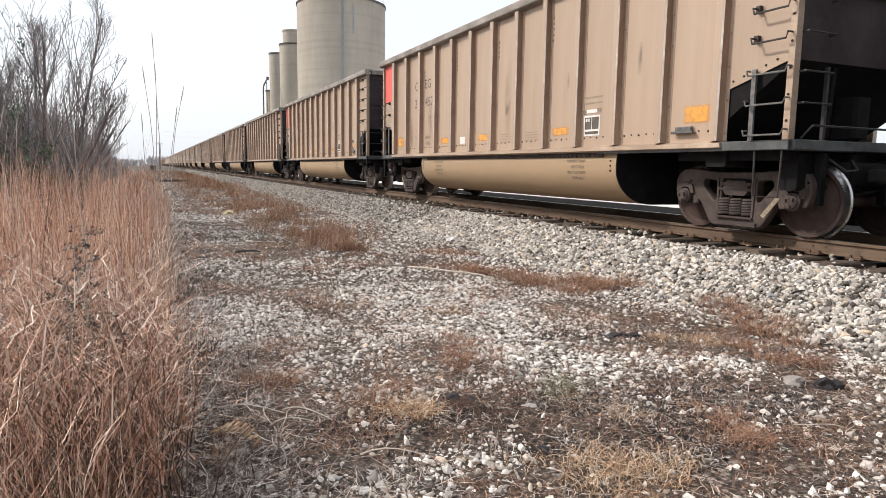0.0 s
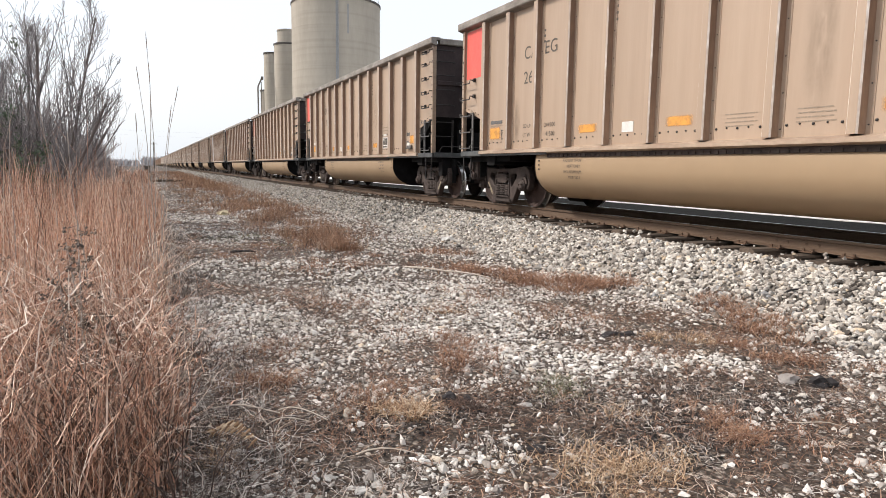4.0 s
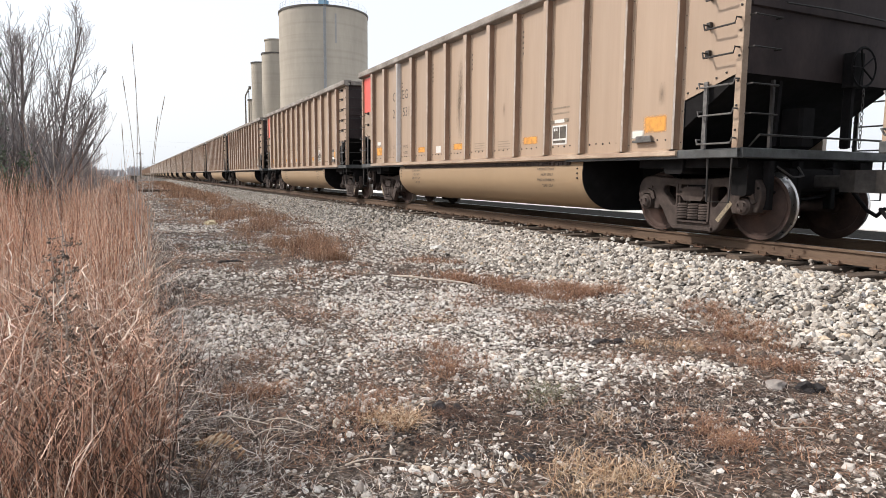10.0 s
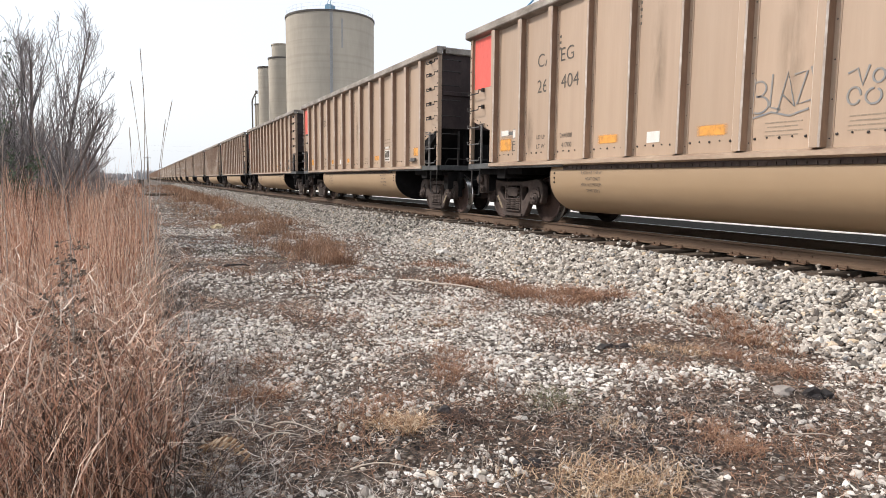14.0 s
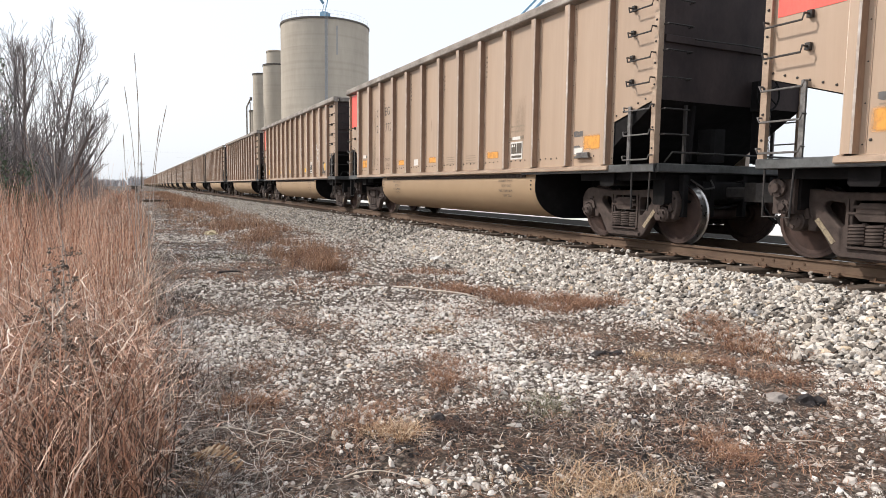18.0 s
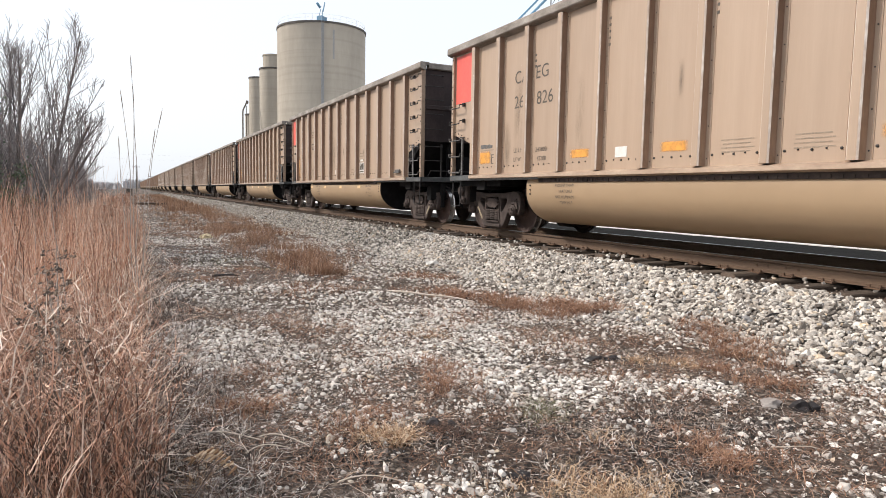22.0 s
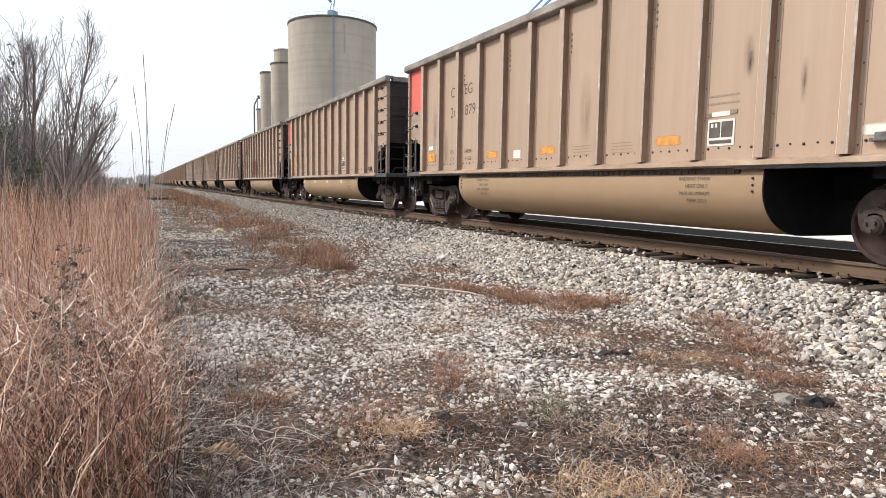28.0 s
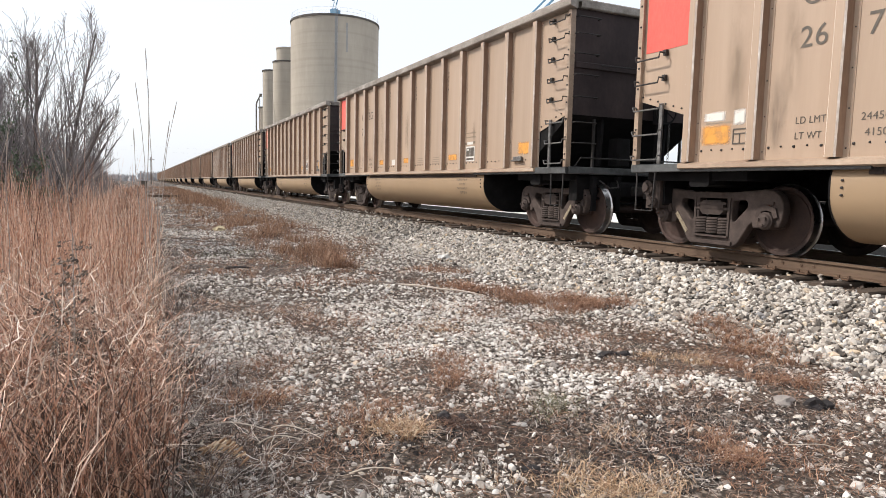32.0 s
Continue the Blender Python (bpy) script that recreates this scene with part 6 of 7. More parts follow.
M_RUSTW = islands("rusty_weeds", [(0.0, (0.12, 0.06, 0.04)), (0.4, (0.26, 0.135, 0.085)), (0.75, (0.39, 0.215, 0.135)), (1.0, (0.50, 0.33, 0.22))], 0.9, 30, 0)
M_GOLD = islands("golden_dry_grass", [(0.0, (0.26, 0.14, 0.07)), (0.5, (0.50, 0.33, 0.20)), (1.0, (0.76, 0.61, 0.44))], 0.85, 30, 0)
M_GREENISH = islands("sparse_green_grass", [(0.0, (0.10, 0.11, 0.055)), (0.6, (0.19, 0.19, 0.105)), (1.0, (0.28, 0.25, 0.16))], 0.9, 30, 0)


def spots(n, x0, x1, y0, y1, keep=None, tufts=0.0, per=12):
    out = []
    while len(out) < n:
        x, y = rng.uniform(x0, x1), rng.uniform(y0, y1)
        if keep is not None and not keep(x, y):
            continue
        m = per if tufts else 1
        for _ in range(m):
            a, b = x + rng.normal(0, tufts or 1e-4), y + rng.normal(0, tufts or 1e-4)
            out.append((a, b, lump(a, b) - 0.01))
    return np.array(out[:n])


def verge(x, y):
    """True inside the strip of tall grass beside the path."""
    return x < 0.06 + 0.16 * noise.noise((0, y * 0.8, 1.0)) + 0.07 * noise.noise((0, y * 2.9, 5.0)) + min(0.22, max(0, (y - 6) * 0.02))


grass = thing("tall_grass", pose(0, 0, 0), "tall rust-tan dead broomsedge grass beside the path", "grass", kind="stuff")
U = rng.uniform


def sward(name, n, x0, x1, y0, y1, h0, h1, w0, w1, material, lean=0.35, segs=4, tufts=0.05, per=14, droop=0.1, keep=verge, wild=0.045):
    p = spots(n, x0, x1, y0, y1, keep, tufts, per)
    h = U(h0, h1, n) * np.array([0.82 + 0.30 * noise.noise((a * 1.3, b * 1.3, 2.0)) for a, b in p[:, :2]])
    o = part(name, ribbons(name, p, h, h * np.abs(rng.normal(0, lean, n)), U(w0, w1, n), material, segs, 0.8, None, droop, wild), grass)
    return tagged(o, kind="stuff")


soft = lambda x, y: verge(x, y) and (x < -0.5 or y > 2.25) and rng.random() < min(1, (y - 1.3) / 1.2, (x + 3.4) / 1.3)
sward("grass_blades", 5600, -3.2, 0.25, 2.45, 5.5, 0.45, 1.32, 0.005, 0.0105, M_SEDGE, 0.32, 7, 0.026, 26, 0.12, soft, 0.095)
sward("grass_blades", 1000, -1.1, -0.12, 2.05, 2.7, 0.35, 0.95, 0.003, 0.006, M_SEDGE, 0.3, 6, 0.03, 12, 0.12, wild=0.06)
# low dark blades painted as the shaded gaps of the sward
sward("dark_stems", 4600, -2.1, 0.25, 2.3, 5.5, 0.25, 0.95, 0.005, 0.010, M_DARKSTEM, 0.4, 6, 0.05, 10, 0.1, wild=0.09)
sward("leaning_blades", 3400, -2.8, -0.05, 2.75, 5.5, 0.3, 0.95, 0.005, 0.0095, M_SEDGE, 0.65, 7, 0.06, 6, 0.35, soft, 0.07)
sward("straw_blades", 1300, -2.1, 0.0, 2.85, 5.5, 0.3, 0.85, 0.0045, 0.008, M_STRAW, 0.75, 7, 0.08, 5, 0.4, wild=0.07)
sward("toppled_straws", 80, -1.6, 0.0, 3.0, 4.4, 0.30, 0.80, 0.005, 0.0075, M_STRAW, 1.0, 6, 0.2, 2, 0.1, wild=0.02)
sward("grass_blades", 6500, -3.6, 0.3, 5.5, 12, 0.6, 1.4, 0.008, 0.016, M_SEDGE, 0.22, 5)
sward("straw_blades", 2200, -3.6, 0.3, 5.5, 12, 0.4, 1.1, 0.008, 0.016, M_STRAW, 0.5, 5)
sward("grass_blades", 7000, -6, 0.3, 12, 34, 0.5, 1.2, 0.014, 0.028, M_SEDGE, 0.25, 4)
sward("straw_blades", 2500, -6, 0.3, 12, 34, 0.4, 1.1, 0.014, 0.028, M_STRAW, 0.4, 4)
sward("grass_blades", 5000, -10, 0.4, 34, 110, 0.5, 1.1, 0.03, 0.06, M_SEDGE, 0.2, 3)
# the same grass further from the path and back past the stand, thinning out
fade = lambda x, y: verge(x, y) and x < -0.45 - 0.25 * (y > 0.5) and rng.random() < min(1, (y + 10) / 7)
sward("grass_blades", 11000, -5.5, -0.45, -10, 2.3, 0.35, 1.15, 0.006, 0.012, M_SEDGE, 0.25, 4, 0.10, 14, keep=fade)
sward("straw_blades", 2500, -5.5, -0.45, -10, 2.3, 0.3, 0.8, 0.005, 0.010, M_STRAW, 0.45, 4, 0.12, 6, keep=fade)
sward("tangled_stems", 2600, -1.2, 0.35, -7, 1.7, 0.03, 0.16, 0.004, 0.007, M_GREYSTEM, 1.4, 4, 0.16, 10, 0.5, lambda x, y: rng.random() < min(1, (y + 8) / 5))
sward("grass_blades", 8000, -7.5, -1.9, 2.0, 12, 0.4, 1.2, 0.008, 0.016, M_SEDGE, 0.3, 4, keep=lambda x, y: rng.random() < min(1, (x + 8) / 4))
sward("grass_blades", 3500, -14, -5.5, -8, 40, 0.4, 1.1, 0.03, 0.06, M_SEDGE, 0.3, 3, keep=lambda x, y: rng.random() < min(1, (x + 15) / 7))
sward("thicket_grass", 1500, -3.6, -0.7, 11.5, 16.5, 0.9, 1.9, 0.010, 0.020, M_SEDGE, 0.15, 5, 0.10, 6, 0.05, keep=None, wild=0.03)
# thin wisps that stand above the rest
sward("tall_wisps", 900, -2.2, 0.0, 4.2, 8.5, 1.3, 2.0, 0.004, 0.008, M_SEDGE, 0.10, 6, 0.05, 3, 0.03, wild=0.02)
# broken straws lying across the standing blades
n = 1700
p = spots(n, -1.7, 0.2, 2.75, 5.3, verge, 0.05, 2)
p[:, 2] += U(0.05, 0.9, n)
cross = part("broken_straw", ribbons("broken_straw", p, rng.normal(0.02, 0.16, n), U(0.12, 0.5, n), U(0.004, 0.009, n), M_STRAW, 5, 0.2, None, 0.2, 0.25), grass)
tagged(cross, kind="stuff")
n = 3200
p = spots(n, -1.7, 0.25, 2.75, 5.3, verge, 0.05, 3)
p[:, 2] += U(0.0, 0.7, n)
scrap = part("curled_leaf_scrap", ribbons("curled_leaf_scrap", p, rng.normal(0.0, 0.05, n), U(0.02, 0.11, n), U(0.006, 0.014, n), M_SEDGE, 4, 1.0, None, 0.9, 0.4), grass)
tagged(scrap, kind="stuff")
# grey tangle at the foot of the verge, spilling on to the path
# the dark share of the tangle stands in for shade at its base
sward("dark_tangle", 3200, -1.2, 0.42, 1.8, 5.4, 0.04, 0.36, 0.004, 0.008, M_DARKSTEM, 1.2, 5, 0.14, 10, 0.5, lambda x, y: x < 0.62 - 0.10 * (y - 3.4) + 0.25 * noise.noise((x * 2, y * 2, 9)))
sward("tangled_stems", 5200, -1.2, 0.85, 1.6, 5.4, 0.04, 0.30, 0.004, 0.0085, M_GREYSTEM, 1.3, 7, 0.16, 10, 0.5, wild=0.16, keep= lambda x, y: x < 0.62 - 0.10 * (y - 3.4) + 0.25 * noise.noise((x * 2, y * 2, 9)))
sward("pale_tangle", 350, -1.2, 0.85, 2.2, 5.0, 0.06, 0.36, 0.004, 0.008, M_STRAW, 1.5, 7, 0.14, 8, 0.5, wild=0.14, keep= lambda x, y: x < 0.58 - 0.10 * (y - 3.4) + 0.25 * noise.noise((x * 2, y * 2, 9)))
sward("tangled_stems", 2600, -0.2, 0.9, 5.4, 16, 0.06, 0.35, 0.005, 0.010, M_GREYSTEM, 1.3, 4, 0.12, 10, 0.5, lambda x, y: x < 0.55 + 0.3 * noise.noise((x, y, 9)))

# single tall stalks with seed heads above the sward
for i, (x, y, h, dx, dy) in enumerate(((0.05, 6.2, 2.42, -0.01, 0.0), (0.03, 6.25, 2.14, -0.05, 0.0), (0.05, 6.15, 2.15, 0.02, 0.0), (0.06, 6.2, 2.0, 0.20, 0.05), (0.02, 6.3, 1.75, -0.09, 0.0), (0.08, 6.1, 1.8, 0.10, 0.0),
                                       (-1.35, 5.0, 1.75, 0.10, 0), (-1.15, 5.2, 1.70, 0.22, 0.1), (-0.62, 5.6, 1.75, -0.05, 0), (-0.9, 5.4, 1.62, 0.05, 0), (-0.40, 5.0, 1.55, -0.08, 0.1))):
    st = thing("seed_stalk", pose(x, y, lump(x, y)), "tall thin dry stalk with a narrow seed head", "stalk", "tall stalks in the grass")
    s = Shape()
    pts = [(dx * (t ** 2) + 0.015 * math.sin(t * 9 + i), dy * t * t, h * t) for t in [k / 8 for k in range(9)]]
    s.tube(pts, [0.0055 - 0.0035 * k / 8 for k in range(9)], 5)
    part("stem", s.mesh("stem", M_GREYSTEM), st)
    e = Vector(pts[-1])
    d = (e - Vector(pts[-2])).normalized()
    hd = Shape().tube([e - d * 0.02, e + d * 0.02, e + d * 0.07, e + d * 0.13, e + d * 0.16], [0.0016, 0.0034, 0.0044, 0.003, 0.0008], 5)
    part("seed_head", hd.mesh("seed_head", M_GREYSTEM), st)

M_DARKSEED = islands("dark_seed_clusters", [(0.0, (0.045, 0.034, 0.028)), (0.6, (0.13, 0.095, 0.072)), (1.0, (0.30, 0.22, 0.165))], 0.9, 30, 0)
# branched weeds with dark seed clusters among the grass
for i, (x, y, h) in enumerate(((-0.30, 3.30, 1.20), (-0.36, 3.36, 0.98), (-0.22, 3.42, 0.78), (-0.26, 3.36, 1.10), (-0.75, 3.9, 0.95))):
    st = thing("dry_weed", pose(x, y, lump(x, y)), "dry branched weed with dark shrivelled seed clusters", "weed", "dry weeds in the grass")
    r = random.Random(40 + i)
    s, hd = Shape(), Shape()
    top = (r.uniform(-0.1, 0.12), r.uniform(-0.1, 0.1), h)
    s.tube([(0, 0, 0), (top[0] * 0.3, top[1] * 0.3, h * 0.5), top], [0.006, 0.005, 0.002], 5)
    for b in range(30):
        t = 0.45 + 0.55 * b / 30
        o = Vector((top[0] * t * t, top[1] * t * t, h * t))
        q = o + Vector((r.uniform(-0.075, 0.075), r.uniform(-0.09, 0.09), r.uniform(-0.06, 0.06)))
        s.tube([o, q], [0.002, 0.0012], 3)
        for _ in range(6):
            c = q + Vector((r.uniform(-0.024, 0.024), r.uniform(-0.018, 0.018), r.uniform(-0.018, 0.018)))
            z = r.uniform(0.004, 0.010)
            k = len(hd.v)
            st3 = [r.uniform(0.3, 1.5) for _ in range(3)]
            hd.v += [tuple(c + Vector((w[0] * st3[0] + 0.4 * w[2], w[1] * st3[1] - 0.3 * w[0], w[2] * st3[2] + 0.4 * w[1])) * z) for w in ((1, 0, 0), (-1, 0, 0), (0, 1, 0), (0, -1, 0), (0, 0, 1), (0, 0, -1))]
            for a in (0, 1):
                for b2 in (2, 3):
                    for c2 in (4, 5):
                        hd.face([k + a, k + b2, k + c2])
    part("stem", s.mesh("stem", M_GREYSTEM), st)
    tagged(part("seed_head", hd.mesh("seed_head", M_DARKSEED), st), kind="stuff")

# weeds and grass tufts on the path: place, spread, count, height
RUSTY_BY_BALLAST = ((4.55, 7.2, 0.5, 900, 0.24), (4.95, 6.5, 0.45, 650, 0.22), (4.2, 8.0, 0.4, 420, 0.2), (5.5, 4.65, 0.32, 620, 0.22), (5.15, 4.0, 0.34, 560, 0.2), (4.45, 3.4, 0.26, 420, 0.14),
    (5.5, 6.3, 0.26, 230, 0.22), (4.6, 10.0, 0.5, 300, 0.18), (6.0, 3.1, 0.2, 120, 0.14), (4.9, 2.7, 0.2, 160, 0.12))
GOLDEN = ((4.15, 4.05, 0.24, 330, 0.12), (1.33, 3.40, 0.13, 420, 0.15), (2.07, 2.40, 0.24, 400, 0.14), (2.30, 2.32, 0.22, 280, 0.13), (1.95, 2.25, 0.2, 260, 0.13), (2.55, 2.9, 0.12, 120, 0.09), (2.77, 5.9, 0.22, 240, 0.08),
    (0.27, 3.18, 0.07, 160, 0.15))
RUSTY_ON_PATH = ((2.1, 4.15, 0.26, 380, 0.15), (1.12, 3.5, 0.2, 220, 0.16), (2.95, 2.35, 0.18, 260, 0.14), (1.25, 10.3, 0.35, 260, 0.14), (2.6, 9.2, 0.5, 380, 0.16), (0.55, 4.3, 0.3, 420, 0.18),
    (3.5, 5.3, 0.4, 320, 0.12), (3.9, 8.6, 0.5, 330, 0.15), (3.3, 4.1, 0.25, 240, 0.10), (2.29, 4.77, 0.28, 420, 0.14), (2.62, 5.73, 0.3, 320, 0.10), (1.42, 3.75, 0.2, 300, 0.12), (3.0, 2.42, 0.22, 420, 0.14),
    (3.4, 6.6, 0.4, 380, 0.12), (1.9, 6.6, 0.35, 320, 0.10), (3.05, 12.6, 0.45, 420, 0.18), (3.9, 5.0, 0.35, 320, 0.11), (0.95, 5.1, 0.3, 300, 0.12), (3.7, 3.6, 0.25, 260, 0.09), (2.0, 8.8, 0.4, 300, 0.12))
DARK_MAT = ((2.95, 3.03, 0.40, 430, 0.06), (2.75, 2.62, 0.32, 320, 0.06), (1.70, 3.36, 0.10, 360, 0.09), (1.80, 3.24, 0.10, 260, 0.08), (3.45, 2.75, 0.3, 260, 0.06), (2.3, 3.2, 0.3, 260, 0.05), (1.75, 2.72, 0.10, 160, 0.05))
FLAT_GREY = ((1.1, 5.6, 0.4, 300, 0.13), (3.3, 3.0, 0.35, 380, 0.10), (2.6, 3.1, 0.35, 420, 0.10), (1.7, 7.2, 0.5, 260, 0.12), (0.9, 8.2, 0.4, 260, 0.16))
GREEN = ((1.75, 13.5, 0.5, 500, 0.08), (2.2, 12.0, 0.5, 300, 0.07), (2.45, 3.6, 0.25, 300, 0.11))
TUFTS = [(*row, m) for rows, m in ((RUSTY_BY_BALLAST, M_RUSTW), (GOLDEN, M_GOLD), (RUSTY_ON_PATH, M_RUSTW), (DARK_MAT, M_DARKSTEM), (FLAT_GREY, M_GREYSTEM), (GREEN, M_GREENISH)) for row in rows]
for x, y, sp, n, h, m in TUFTS:
    if m is M_RUSTW:
        n, h = (int(n * 1.5), h * 1.15) if x >= 4 else (int(n * 1.1), h)
    cl = np.stack([rng.normal(x, sp * 0.55, 9), rng.normal(y, sp * 0.65, 9)], -1)[rng.integers(0, 9, n)]
    p = np.concatenate([cl + rng.normal(0, sp * 0.26, (n, 2)), np.zeros((n, 1))], -1)
    p[:, 2] = [max(lump(a, b), ballast_top(a) if a > 5.2 else -1) - 0.005 for a, b in p[:, :2]]
    hh = U(0.3, 1.0, n) * h
    me = ribbons("dry_tuft", p, hh * 0.8, hh * np.abs(rng.normal(0.2, 1.0 if y < 10 else 0.55, n)), U(0.0022, 0.0046, n) * (1 + y / 8), m, 5, 0.3, None, 0.35, 0.14)
    name = {M_GOLD: ("golden curled dry grass tuft on the gravel", "grass tuft"), M_GREENISH: ("sparse grey-green grass on the path", "grass tuft"), M_GREYSTEM: ("flattened grey dead stems on the path", "weed patch"), M_DARKSTEM: ("blackish matted dead weeds among the gravel", "weed patch")}.get(m, ("rust-brown wiry dead weeds on the gravel", "weed patch"))
    tagged(new("dry_tuft", me), name[0], name[1], "dry tufts on the path", "stuff")

# a band of rusty weeds between the path and the ballast, from near the stand to far down the line


def weed_band(n, y0, y1, h0, h1, w, material, lean=0.35, need=-0.06):
    out = []
    while len(out) < n:
        y = y0 + (y1 - y0) * rng.random() ** 1.25
        mid = 3.15 + (y - 15) * 0.014 + 0.35 * noise.noise((0, y * 0.16, 2.0))
        x = mid + rng.normal(0, 0.40 + min(0.6, max(0, y - 13) * 0.035))
        if x > 5.4 or noise.noise((x * 0.9, y * 0.45, 8.0)) + 0.6 * noise.noise((x * 2.6, y * 1.6, 3.0)) < need + 0.25 * rng.random():
            continue
        out.append((x, y, max(lump(x, y), ballast_top(x) if x > 5.2 else -1) - 0.01))
    p = np.array(out)
    h = U(h0, h1, n)
    me = ribbons("weed_band", p, h, h * np.abs(rng.normal(0, lean, n)), U(0.6, 1.3, n) * w, material, 4, 0.4, None, 0.15, 0.12)
    return tagged(new("weed_band", me), "rust-brown dead weeds between path and ballast", "weeds", kind="stuff")


M_BAND = islands("russet_weeds", [(0.0, (0.15, 0.08, 0.052)), (0.4, (0.29, 0.16, 0.10)), (0.75, (0.41, 0.245, 0.155)), (1.0, (0.52, 0.36, 0.24))], 0.9, 30, 0)
weed_band(5200, 10.6, 22, 0.08, 0.36, 0.008, M_BAND, 0.6)
weed_band(3600, 20, 44, 0.1, 0.4, 0.016, M_BAND, 0.5)
weed_band(4200, 42, 130, 0.15, 0.5, 0.04, M_BAND, need=-0.4)
weed_band(700, 10.6, 24, 0.08, 0.3, 0.007, M_STRAW, 0.6)
weed_band(1200, 11, 26, 0.05, 0.3, 0.010, M_DARKSTEM)
# low grey-brown dead growth on the far path
for n, y0, y1, w, h, m in ((3200, 24, 60, 0.02, 0.16, M_GREYSTEM), (2200, 24, 60, 0.02, 0.2, M_BAND), (2600, 58, 140, 0.06, 0.22, M_GREYSTEM), (2200, 58, 140, 0.06, 0.3, M_BAND)):
    p = spots(n, 0.3, 4.8, y0, y1, lambda x, y: noise.noise((x * 0.7, y * 0.2, 6.0)) > -0.25 + 0.2 * rng.random(), 0.12, 10)
    me = ribbons("low_weeds", p, U(0.3, 1.0, n) * h, U(0.05, 0.3, n), U(0.6, 1.3, n) * w, m, 3, 0.3, None, 0.3, 0.2)
    tagged(new("low_weeds", me), "low grey-brown dead growth on the far path", "weeds", kind="stuff")

# litter of fallen stems over the whole path


def fallen(n, x0, x1, y0, y1, l0, l1, w, material, keep):
    p = spots(n, x0, x1, y0, y1, keep, 0.05, 6)
    p[:, 2] = [max(lump(a, b), ballast_top(a) if a > 5.2 else -1) + 0.008 for a, b in p[:, :2]]
    ln = U(l0, l1, n)
    me = ribbons("fallen_stems", p, U(0.0, 0.045, n), ln, U(0.7, 1.3, n) * w, material, 5, 0.15, None, 0.6, 0.14)
    o = new("fallen_stems", me)
    return tagged(o, "fallen dead stems littering the path", "plant litter", kind="stuff")


bare = lambda x, y: gravel(x, y) < 0.12 + 0.3 * rng.random()
fallen(5200, 0.1, 5.3, 1.8, 7.5, 0.03, 0.16, 0.0045, M_GREYSTEM, bare)
fallen(1500, 0.1, 5.3, 1.8, 7.5, 0.04, 0.18, 0.0045, M_STRAW, bare)
fallen(3200, 0.2, 5.3, 1.8, 7.5, 0.03, 0.14, 0.0045, M_RUSTW, bare)
anywhere = lambda x, y: rng.random() < 0.9 - 0.6 * max(0, min(1, (x - 4.2)))
fallen(6000, 0.2, 5.3, 1.8, 8, 0.02, 0.10, 0.0040, M_GREYSTEM, anywhere)
fallen(2200, 0.2, 5.0, 1.8, 8, 0.02, 0.09, 0.0042, M_RUSTW, anywhere)
# dark bits that deepen the shaded gaps in the litter
fallen(3800, 0.2, 5.3, 1.8, 8, 0.02, 0.09, 0.0045, M_DARKSTEM, anywhere)
fallen(4500, 0.2, 5.3, 8, 26, 0.05, 0.2, 0.008, M_GREYSTEM, anywhere)
fallen(5000, 0.3, 5.3, 7.5, 26, 0.10, 0.35, 0.007, M_GREYSTEM, bare)
fallen(2500, 0.3, 5.3, 7.5, 26, 0.10, 0.35, 0.007, M_RUSTW, bare)

behind = lambda x, y: bare(x, y) and rng.random() < min(1, (y + 9) / 7)
fallen(2600, 0.1, 5.3, -9, 1.8, 0.06, 0.28, 0.005, M_GREYSTEM, behind)
fallen(1300, 0.1, 5.3, -9, 1.8, 0.06, 0.28, 0.005, M_STRAW, behind)

# matted dead weeds, dark and rusty, between the patches of gravel
def matted(n, y0, y1, l0, l1, h, w, material):
    p = spots(n, 0.1, 5.4, y0, y1, lambda x, y: gravel(x, y) < 0.02 + 0.15 * rng.random(), 0.07, 14)
    p[:, 2] = [max(lump(a, b), ballast_top(a) if a > 5.2 else -1) for a, b in p[:, :2]]
    me = ribbons("matted_weeds", p, U(0.01, h, n), U(l0, l1, n), U(0.6, 1.3, n) * w, material, 4, 0.2, None, 0.45, 0.35)
    return tagged(new("matted_weeds", me), "matted dark-brown dead weeds on the path", "weeds", kind="stuff")


matted(6000, 1.8, 8, 0.02, 0.12, 0.07, 0.0042, M_RUSTW)
matted(4000, 1.8, 8, 0.02, 0.12, 0.05, 0.0045, M_DARKSTEM)
matted(3500, -6, 1.8, 0.02, 0.14, 0.07, 0.006, M_RUSTW)
matted(6000, 8, 26, 0.05, 0.2, 0.10, 0.010, M_RUSTW)
matted(5000, 8, 26, 0.05, 0.2, 0.08, 0.010, M_DARKSTEM)

# a curled dry frond by the path
s = Shape()
spine = [Vector((0.24 + 0.17 * t, 3.36 - 0.30 * t, 0.09 + 0.08 * math.sin(t * 2.6))) for t in [k / 12 for k in range(13)]]
s.tube(spine, [0.005 - 0.003 * k / 12 for k in range(13)], 5)
fr = random.Random(5)
for k, c in enumerate(spine[1:]):
    for side in (-1, 1):
        for q in range(3):
            e = c + Vector((side * 0.05 * fr.uniform(0.5, 1.1), side * 0.055 * fr.uniform(0.5, 1.1), fr.uniform(-0.03, 0.02))) * (1 - 0.5 * k / 12)
            mid = (c + e) / 2 + Vector((0.01, -0.01, 0.014))
            s.tube([c, mid, e], [0.004, 0.0055, 0.0008], 4)
tagged(new("dry_frond", s.mesh("dry_frond", M_GOLD)), "curled golden dry frond lying on dead stems", "frond")

